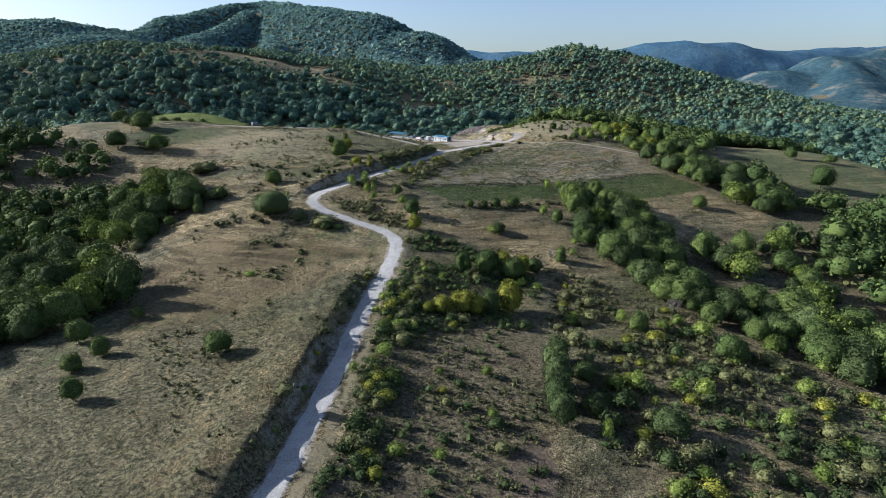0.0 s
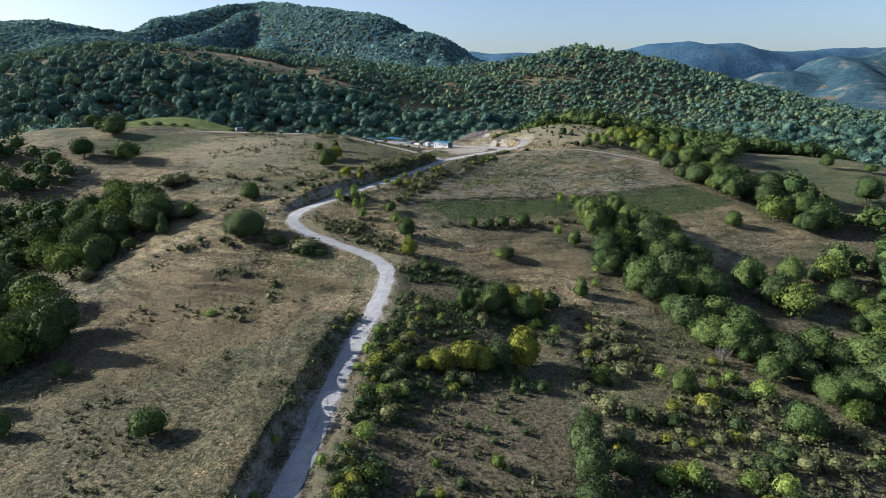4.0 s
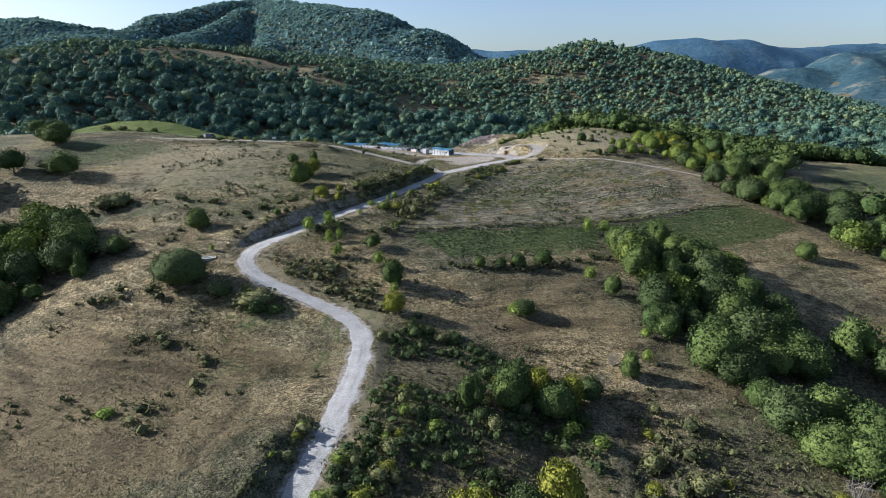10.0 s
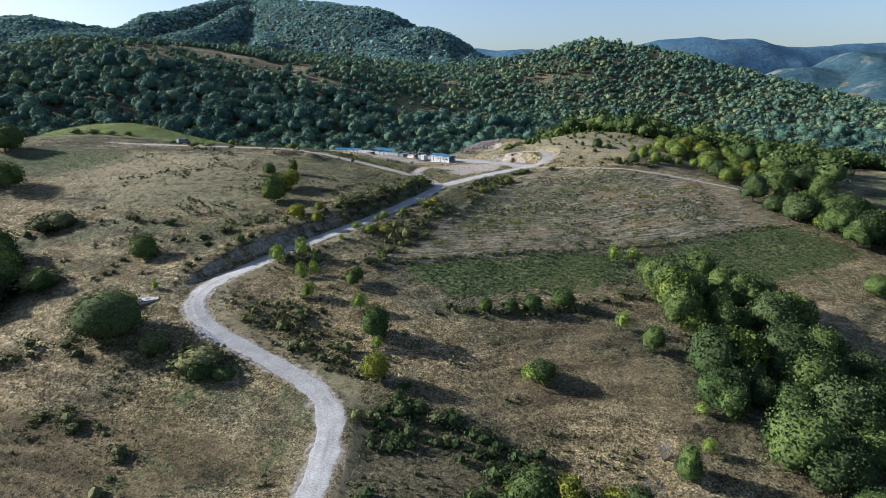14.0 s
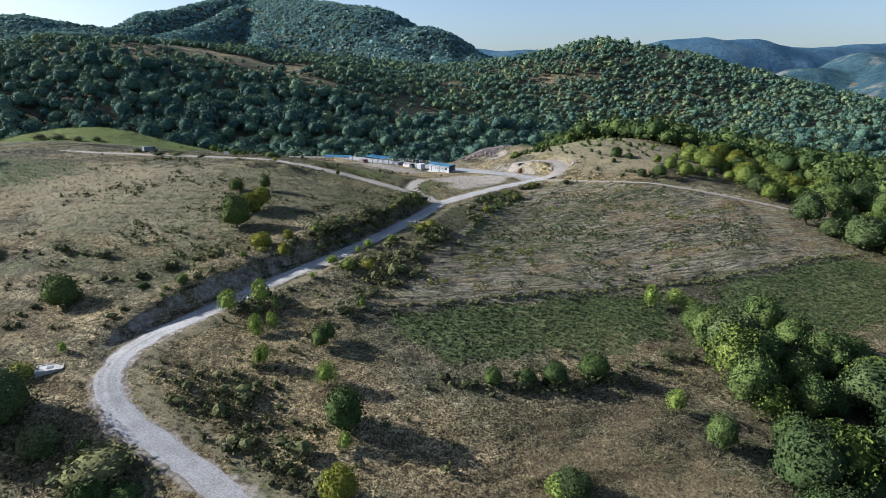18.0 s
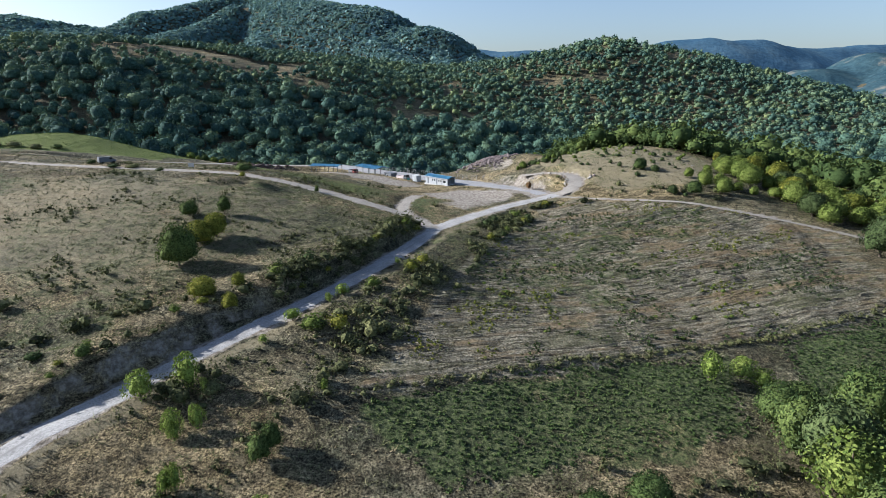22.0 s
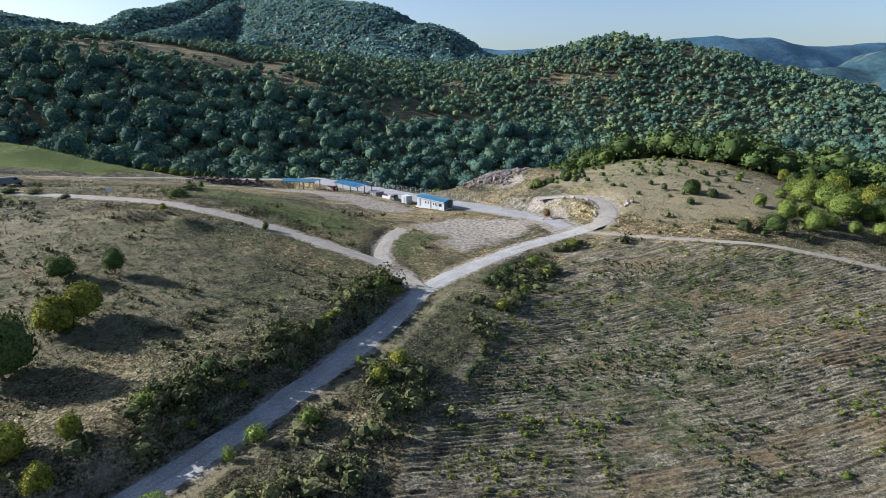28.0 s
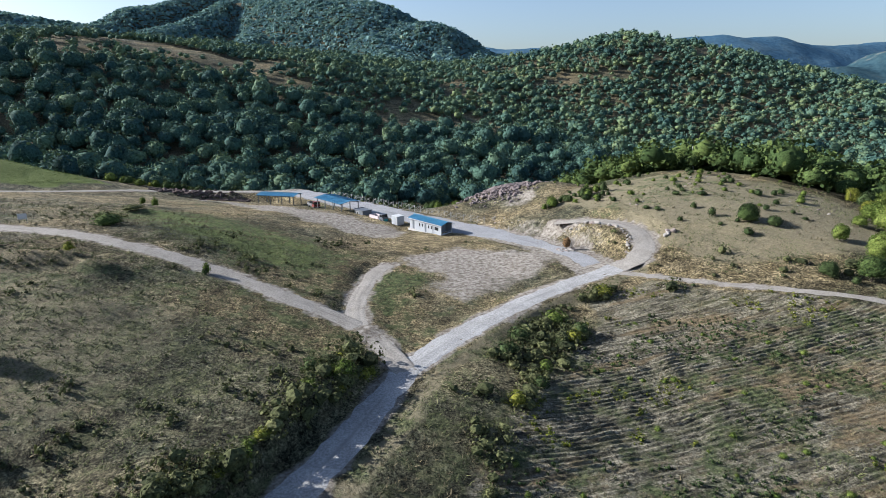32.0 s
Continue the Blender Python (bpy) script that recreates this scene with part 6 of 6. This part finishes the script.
# hedge below the green strip, and lines of scrub on the old terraces
for line, gap, spread, seed in (([(0, 190.5), (8, 191), (16, 192), (25, 194), (33, 199), (40, 203)], 1.1, 1.2, 1), ([(-109, 224), (-90, 230), (-64, 227)], 2.0, 1.5, 2), ([(-67, 201), (-63, 212), (-47, 220), (-36, 226)], 1.8, 1.0, 3),
                                ([(-75, 176), (-58, 178), (-44, 176)], 1.6, 1.2, 4), ([(-57, 164), (-43, 160), (-39, 150), (-44, 138)], 2.4, 1.4, 5), ([(31, 150), (30, 130), (26, 118)], 1.6, 2.0, 6), ([(36, 296), (50, 300), (64, 296), (72, 290)], 1.6, 2.2, 7), ([(-16, 203), (-10, 213), (-6, 222), (-3, 232), (2, 243)], 0.8, 1.7, 8)):
    for x, y, _ in curve_line([(a, b, 0) for a, b in line], gap):
        thicket.append((x + own.gauss(0, spread), y + own.gauss(0, spread)))
# scrub along the top of the cut bank west of the road
bank_line = curve_line(MAIN_ROAD, 1.3)
bank_way = np.gradient(bank_line[:, :2], axis=0)
for (x, y, _), (dx, dy) in zip(bank_line, bank_way):
    r = math.hypot(dx, dy)
    for lo, hi, chance, near, far in ((60, 98, 0.22, 3.4, 6.0), (98, 138, 0.8, 3.0, 5.6), (196, 236, 0.5, 5.2, 8.5), (232, 272, 1.0, 3.1, 5.2), (232, 272, 0.9, 4.6, 7.0)):
        if lo < y < hi and own.random() < chance:
            d = own.uniform(near, far)
            px, py = x - dy / r * d, y + dx / r * d
            if own.random() < 0.16:
                plant_bush(px, py, own.uniform(0.8, 1.7), own.uniform(1.2, 2.4), own.choice((YELLOW, YELLOW, LIME)), "bank_bush", "yellow-green bush on top of the road bank", "bank bushes", 3, True)
            else:
                thicket.append((px, py))
thicket = np.array(thicket)
thicket = thicket[clear_of_roads(thicket[:, 0], thicket[:, 1], 2.6)]
low_models = [shrub_arrays(700 + k) for k in range(8)]
half = len(thicket) // 3
crowds("bramble_thicket", thicket[half:], 1.7 + 2.6 * lattice(thicket[half:, 0], thicket[half:, 1], 3) ** 1.5, SCRUB, "tangled dark green bramble thicket on rough banks", low_models, "brambles")
crowds("dogwood_thicket", thicket[:half], 1.3 + 2.2 * lattice(thicket[:half, 0], thicket[:half, 1], 4) ** 1.5, OLIVE, "mixed grey-green thicket on rough banks", low_models, "thicket")


margin = []
for line in ([(-8, 208.3), (6, 213.6), (21, 219.4), (38, 224.8), (54, 230)], [(54, 230), (74, 237.4), (93, 244.6)]):
    for x, y, _ in curve_line([(a, b, 0) for a, b in line], 0.75):
        margin.append((x + own.gauss(0, 0.5), y + own.gauss(0, 0.35)))
margin = np.array(margin)
crowds("margin_weeds", margin, np.full(len(margin), 1.3), SCRUB, "dark green weeds along the field margin", low_models, "weeds")


# ---- low scrub tufts all over the rough grass ----
tuft_x, tuft_y = field(-105, 100, 56, 330, 1.7, 105)
rough = fuzz(tuft_x, tuft_y, 9, 43) + 0.8 * fuzz(tuft_x, tuft_y, 3.2, 44)
rough = rough + 0.4 * in_any((WEST_WEEDS,), tuft_x, tuft_y) + 0.75 * in_any((LOWER_WEEDS, EAST_SLOPE, OLD_PLOT, SCRUB_BANK, UPPER_SCRUB), tuft_x, tuft_y)
ground_share = cover(tuft_x, tuft_y)
ok = (rough > 0.82) & (ground_share[:, 1] < 0.3) & (ground_share[:, 3] < 0.3) & clear_of_roads(tuft_x, tuft_y, 2.6) & (np.abs(tuft_x - 2) < 26 + (tuft_y - 50) * 0.62) & (in_any((GREEN_STRIP, GREEN_FIELD, KNOLL_TURF), tuft_x, tuft_y) < 0.4)
tufts = np.stack([tuft_x[ok], tuft_y[ok]], 1)
crowds("low_scrub", tufts, 0.55 + 0.95 * lattice(tufts[:, 0], tufts[:, 1], 12) ** 1.6, SCRUB, "low dark scrub tufts dotted through the dry grass", [shrub_arrays(740 + k, 15, 0.15, 0.75) for k in range(8)], "scrub")


# ---- dry grass, weeds and crops ----
def tuft_model(seed, blades, spread, lean=0.5):
    rng = np.random.default_rng(seed)
    v, f = [], []
    for k in range(blades):
        a, r = rng.uniform(0, 6.283), spread * math.sqrt(rng.uniform(0, 1))
        c = np.array([r * math.cos(a), r * math.sin(a), 0])
        b = rng.uniform(0, 6.283)
        w = rng.uniform(0.06, 0.12)
        tip = c + np.array([lean * rng.normal(0, 0.5), lean * rng.normal(0, 0.5), rng.uniform(0.55, 1.0)])
        v += [c + np.array([w * math.cos(b), w * math.sin(b), 0]), c - np.array([w * math.cos(b), w * math.sin(b), 0]), tip]
        f.append((3 * k, 3 * k + 1, 3 * k + 2))
    v = np.array(v)
    return v, np.array(f)


def open_ground(x, y):
    """Grassland: off the roads, the bare yards and the woods."""
    c = cover(x, y)
    return (c[:, 1] < 0.35) & (c[:, 2] < 0.75) & clear_of_roads(x, y, 2.2)


near_x, near_y = field(-60, 62, 58, 320, 0.80, 101)
fade = np.random.default_rng(4).uniform(0, 1, near_x.shape)
ok = open_ground(near_x, near_y) & (np.abs(near_x - 2) + 12 * fade < 20 + (near_y - 55) * 0.62) & (fade < 0.92 - 0.5 * smooth(38, 62, np.abs(near_x)))
far_x, far_y = field(-150, 130, 60, 345, 1.45, 103)
ok2 = open_ground(far_x, far_y) & (np.abs(far_x - 2) + 15 * np.random.default_rng(5).uniform(0, 1, far_x.shape) > 40)
grass = np.vstack([np.stack([near_x[ok], near_y[ok]], 1), np.stack([far_x[ok2], far_y[ok2]], 1)])
grow = np.concatenate([np.ones(ok.sum()), np.full(ok2.sum(), 1.35)])
patchy = fuzz(grass[:, 0], grass[:, 1], 11, 61) + 0.7 * fuzz(grass[:, 0], grass[:, 1], 3.1, 62)
crop_here = in_any((GREEN_STRIP, GREEN_FIELD), grass[:, 0], grass[:, 1]) > 0.5
row_here = (inside(FALLOW, grass[:, 0], grass[:, 1], 1.0) > 0.5) & ~crop_here
dank = in_any((WEST_WEEDS, LOWER_WEEDS), grass[:, 0], grass[:, 1]) > 0.5
weedy = ((patchy < -0.05) | (dank & (patchy < 0.7))) & ~crop_here
straw = ~weedy & ~crop_here
straw &= ~row_here | (patchy > 0.2)
weedy &= ~row_here | (patchy < -0.3)
rng_ = np.random.default_rng(9)
crowds("dry_grass", grass[straw], grow[straw] * rng_.uniform(0.28, 0.6, straw.sum()), STRAW, "bleached dry meadow grass in rough tufts", [tuft_model(800 + k, 6, 0.6, 0.8) for k in range(6)], "grass", squash=(0.4, 0.75))
crowds("meadow_weeds", grass[weedy], grow[weedy] * rng_.uniform(0.32, 0.7, weedy.sum()), WEEDS, "grey-green weeds and dead stalks in the meadow", [tuft_model(820 + k, 7, 0.75, 0.9) for k in range(6)], "weeds", squash=(0.4, 0.7))
cx_, cy_ = field(-8, 104, 194, 245, 0.8, 102)
ok = in_any((GREEN_STRIP, GREEN_FIELD), cx_, cy_) > 0.45
crops = np.stack([cx_[ok], cy_[ok]], 1)
crowds("green_crop", crops, rng_.uniform(0.4, 0.75, len(crops)), CROP, "low green fodder crop in the field strips", [shrub_arrays(840 + k, 13, 0.16, 0.45) for k in range(6)], "crop")

mx, my = field(-200, -108, 362, 436, 0.95, 104)
ok = inside(MOUND, mx, my, 1.0) > 0.5
turf = np.stack([mx[ok], my[ok]], 1)
crowds("green_turf", turf, rng_.uniform(0.5, 0.9, len(turf)), TURF, "fresh green grass on the smooth mound", [tuft_model(850 + k, 5, 0.8, 0.9) for k in range(5)], "grass", squash=(0.4, 0.6))

# ---- ploughed rows of the fallow field ----
ROW_TURN = radians(18)
along, across = np.array([math.cos(ROW_TURN), math.sin(ROW_TURN)]), np.array([-math.sin(ROW_TURN), math.cos(ROW_TURN)])
ROW_GAP = 0.64
u, v = np.meshgrid(np.arange(54, 162, 0.6), np.arange(196, 282, ROW_GAP / 4))
bend = 0.5 * fuzz(u, v, 24, 63) + 0.1 * fuzz(u, v, 2.6, 64)
rx, ry = u * along[0] + (v + bend) * across[0], u * along[1] + (v + bend) * across[1]
share = inside(FALLOW, rx, ry, 1.2)
strength = np.clip(0.75 + 0.8 * fuzz(u * 0.35, v, 9, 65) + 0.3 * fuzz(u, v, 1.6, 66), 0.1, 1.3)
crest = 0.5 + 0.5 * np.cos(2 * math.pi * v / ROW_GAP)
rz = land_height(rx, ry) + 0.015 + 0.20 * crest**1.3 * strength * (1 + 0.5 * fuzz(u, v, 1.1, 73)) + 0.075 * fuzz(rx, ry, 0.6, 70) - 0.5 * (1 - smooth(0.25, 0.6, share))
cells = np.arange(rx.size).reshape(rx.shape)
shown = (share[:-1, :-1] > 0.2) & (rx[:-1, :-1] < 80)
quads = np.stack([cells[:-1, :-1], cells[:-1, 1:], cells[1:, 1:], cells[1:, :-1]], -1)[shown]
used, quads = np.unique(quads, return_inverse=True)
field_mesh = mesh_of("field", np.stack([rx, ry, rz], -1).reshape(-1, 3)[used], quads.reshape(-1, 4), MEADOW, True)
for name, values in (("cover", cover), ("tones", tones)):
    layer = field_mesh.color_attributes.new(name, "FLOAT_COLOR", "POINT")
    layer.data.foreach_set("color", values(rx.ravel()[used], ry.ravel()[used]).astype(np.float32).ravel())
tagged(new("field", field_mesh), "old ploughed field with worn ridges of pale soil", "field", kind="structure")
# stalks and weeds, thickest along the rows
u, v = np.meshgrid(np.arange(55, 210, 0.62), np.arange(180, 300, 0.46))
u = u + rng_.uniform(-0.3, 0.3, u.shape)
bend = 0.5 * fuzz(u, v, 24, 63) + 0.12 * fuzz(u, v, 2.2, 64) + rng_.normal(0, 0.09, u.shape)
px, py = u * along[0] + (v + bend) * across[0], u * along[1] + (v + bend) * across[1]
keep = (inside(FALLOW, px, py, 1.0) > 0.55) & (rng_.uniform(0, 1, u.shape) < 0.5)
spots = np.stack([px[keep], py[keep]], 1)
tone = fuzz(u, v, 17, 67)[keep] + 0.6 * fuzz(u * 0.4, v, 3.0, 69)[keep]
size = rng_.uniform(0.22, 0.46, len(spots))
crowds("row_plants", spots[tone > 0], size[tone > 0], STRAW, "dry stalks along the furrow rows", [tuft_model(860 + k, 6, 0.55, 0.9) for k in range(5)], "stalks", squash=(0.5, 0.9))
crowds("row_weeds", spots[tone <= 0], size[tone <= 0], WEEDS, "green weeds between the furrow rows", [tuft_model(880 + k, 6, 0.6, 0.9) for k in range(5)], "weeds", squash=(0.5, 0.9))
# clumps of yellow and green weeds in drifts along the rows
u, v = np.meshgrid(np.arange(55, 190, 0.9), np.arange(180, 300, 0.92))
u, v = u + rng_.uniform(-0.4, 0.4, u.shape), v + rng_.normal(0, 0.16, v.shape)
px, py = u * along[0] + v * across[0], u * along[1] + v * across[1]
drift = fuzz(u * 0.45, v, 8, 71) + 0.7 * fuzz(u, v, 2.4, 72)
keep = (inside(FALLOW, px, py, 1.0) > 0.55) & (np.abs(drift - 0.08) > 0.5) & (px < 78)
clumps = np.stack([px[keep], py[keep]], 1)
sunny = drift[keep] > 0
clump_models = [shrub_arrays(760 + k, 15, 0.15, 0.8) for k in range(6)]
clump_size = 0.4 + 0.55 * rng_.uniform(0, 1, len(clumps)) ** 2
crowds("mustard_weeds", clumps[sunny], clump_size[sunny], YELLOW, "yellowing weed clumps drifting along the furrows", clump_models, "weeds")
crowds("green_weeds", clumps[~sunny], clump_size[~sunny], OLIVE, "green weed clumps between the furrows", clump_models, "weeds")
# brighter bushy weeds here and there in the field
for k in range(120):
    x, y = own.uniform(4, 62), own.uniform(226, 288)
    if inside(FALLOW, np.array([x]), np.array([y]), 1.0)[0] > 0.6 and fuzz(np.array([x]), np.array([y]), 14, 68)[0] > -0.2:
        tall = own.uniform(0.35, 0.8)
        plant_bush(x, y, tall, tall * 1.5, LIME, "weed_bush", "bright green bushy weed between furrows", "field weeds", 3, True)

# ---- small things along the tracks ----
def sign_board(x, y, turn):
    """A small white board on two posts."""
    ob = stand("sign_board", x, y, turn, "small white sign board on two grey posts", "sign")
    piece("post", boxes((-0.62, -0.54, -0.04, 0.04, -0.3, 1.7, 0.01)), STEEL, ob)
    piece("post", boxes((0.54, 0.62, -0.04, 0.04, -0.3, 1.7, 0.01)), STEEL, ob)
    piece("board", boxes((-0.75, 0.75, -0.08, -0.045, 0.75, 1.75, 0.012)), TRIM_WHITE, ob, "white painted board")


def delivery_van(x, y, turn):
    """A grey panel van, seen from far off."""
    ob = stand("delivery_van", x, y, turn, "grey panel van parked by the dirt track", "van")

    def shell(bm):
        side = [(-2.4, 0.45), (2.35, 0.45), (2.45, 0.95), (1.75, 1.15), (1.15, 1.95), (-2.35, 2.05), (-2.45, 0.8)]
        rings = [[bm.verts.new((px, sy, pz)) for px, pz in side] for sy in (-0.92, 0.92)]
        bm.faces.new(rings[0])
        bm.faces.new(rings[1][::-1])
        for k in range(len(side)):
            n = (k + 1) % len(side)
            bm.faces.new((rings[0][n], rings[0][k], rings[1][k], rings[1][n]))
        bmesh.ops.recalc_face_normals(bm, faces=bm.faces)
        bmesh.ops.bevel(bm, geom=list(bm.edges), offset=0.09, segments=2, affect="EDGES")
    piece("body", shell, GREY_SHEET, ob)
    piece("windscreen", slab([(1.68, -0.74, 1.24), (1.68, 0.74, 1.24), (1.2, 0.7, 1.88), (1.2, -0.7, 1.88)], 0.02), DARK_GLASS, ob, "dark windscreen")
    for sy in (-0.94, 0.94):
        piece("side_window", boxes((0.45, 1.25, sy - 0.012, sy + 0.012, 1.2, 1.75)), DARK_GLASS, ob, "dark cab window")
        for wx in (-1.5, 1.5):
            piece("wheel", cylinder(wx, sy * 0.9, 0.34, 0.34, 0.2), RUBBER, ob)


def concrete_slab(x, y, turn):
    """A low concrete cover slab with a raised rim and a steel hatch."""
    ob = stand("concrete_slab", x, y, turn, "weathered pale concrete slab lying in the grass by the road", "slab")
    piece("base", boxes((-1.7, 1.7, -1.15, 1.15, -0.6, 0.22, 0.03)), CONCRETE, ob)
    for x0, x1, y0, y1 in ((-1.7, 1.7, -1.15, -0.95), (-1.7, 1.7, 0.95, 1.15), (-1.7, -1.5, -0.945, 0.945), (1.5, 1.7, -0.945, 0.945)):
        piece("rim", boxes((x0, x1, y0, y1, 0.224, 0.3, 0.015)), CONCRETE, ob)
    piece("hatch", boxes((-0.4, 0.4, -0.4, 0.4, 0.224, 0.27, 0.01)), STEEL, ob, "grey steel hatch")


def survey_beacon(x, y):
    """Four leaning legs under a short pole, with two rings of braces."""
    ob = stand("survey_beacon", x, y, 20, "pale steel survey beacon on the crest of the knoll", "beacon")
    foot = [(-0.7, -0.7), (0.7, -0.7), (0.7, 0.7), (-0.7, 0.7)]
    for a, b in foot:
        leg = new("leg", mesh_of("leg", *tube([(a, b, -0.3), (a * 0.1, b * 0.1, 5.2)], [0.07, 0.05], 6), TRIM_WHITE))
        leg.parent = ob
    for z in (1.4, 3.0):
        s = 1 - 0.9 * (z + 0.3) / 5.5
        for (a, b), (c, d) in zip(foot, foot[1:] + foot[:1]):
            brace = new("brace", mesh_of("brace", *tube([(a * s, b * s, z), (c * s, d * s, z)], [0.035, 0.035], 5), TRIM_WHITE))
            brace.parent = ob
    mast = new("mast", mesh_of("mast", *tube([(0, 0, 5.0), (0, 0, 7.2)], [0.08, 0.05], 6), TRIM_WHITE))
    mast.parent = ob


sign_board(-69.6, 309.4, 12)
delivery_van(-101.2, 322.6, 50)
concrete_slab(-52.2, 191.6, 24)
survey_beacon(74, 384)
for x, y, turn in ((17, 335, 0), (24.2, 318.6, 0)):
    ob = new("marker_post", mesh_of("marker_post", *tube([(0, 0, -0.3), (0.02, 0, 1.1), (0.03, 0, 2.2)], [0.04, 0.035, 0.03], 8), FENCE_WIRE))
    ob.matrix_basis = pose(x, y, height(x, y))
    tagged(ob, "thin grey steel post at the roadside", "post")

# the stone mound with a rusty-leaved young tree
for k in range(26):
    boulder(27.2 + stones.gauss(0, 1.0), 320.6 + stones.gauss(0, 0.8), stones.uniform(0.25, 0.7), "pale stone heaped on the roadside mound", "mound stones")
rusty = tree_model("rusty_tree", 77, RUSTY_LEAF, 0.8, 10, 300, 0.05, 0.45)
rusty.matrix_basis = set_on(27.2, 321.6, 2.9, 1.8, 0.8, PLANTS)
tagged(rusty, "small tree with rusty brown leaves on a stone mound", "tree")
# limestone ledges breaking through the knoll's turf
for k in range(24):
    a, b = stones.choice(((58, 342), (66, 335), (71, 326), (76, 318), (62, 350), (46, 331), (73, 322)))
    boulder(a + stones.gauss(0, 2.2), b + stones.gauss(0, 1.6), stones.uniform(0.2, 0.5), "grey limestone ledge in the dry turf", "knoll ledges")
for x, y, tall, wide, kind in ((-55.4, 310.6, 2.6, 5.2, OAK), (-72, 353, 2.6, 1.6, LIME), (-66.7, 348.6, 3.0, 1.7, LIME), (-47.8, 288.5, 1.7, 1.7, YELLOW), (-30.3, 291.5, 2.2, 1.3, LIME), (-61.8, 330.3, 1.6, 5.0, SCRUB),
                              (-50, 143.5, 1.6, 3.4, SAPLING), (-55.4, 190.2, 3.0, 4.0, YELLOW), (-52.5, 195.0, 2.2, 1.4, SAPLING), (-104, 319.4, 1.7, 3.4, OLIVE), (-92, 309.6, 1.4, 4.0, OLIVE), (-86, 309.2, 1.6, 4.6, SCRUB), (-75.5, 303.2, 1.3, 2.6, OLIVE)):
    plant_bush(x, y, tall, wide, kind, "track_bush", "bush standing beside the meadow track" if kind in (OAK, SCRUB, OLIVE) else "upright light green sapling in the meadow", "track bushes")
# young growth along the edge of the plateau behind the yard
rim_line = curve_line([(-118, 414, 0), (-90, 420, 0), (-60, 426, 0), (-30, 424, 0), (-4, 414, 0), (12, 402, 0), (30, 392, 0), (42, 388, 0)], 2.3)
for x, y, _ in rim_line:
    for k in range(2):
        tall = PLANTS.uniform(1.8, 4.2)
        plant_bush(x + PLANTS.gauss(0, 1.6), y + 5 * k + PLANTS.gauss(0, 2.0), tall, tall * PLANTS.uniform(0.8, 1.3), PLANTS.choice((OLIVE, LIME, LIME, OLIVE, YELLOW, OAK)), "edge_bush", "young green growth along the plateau edge", "edge bushes")
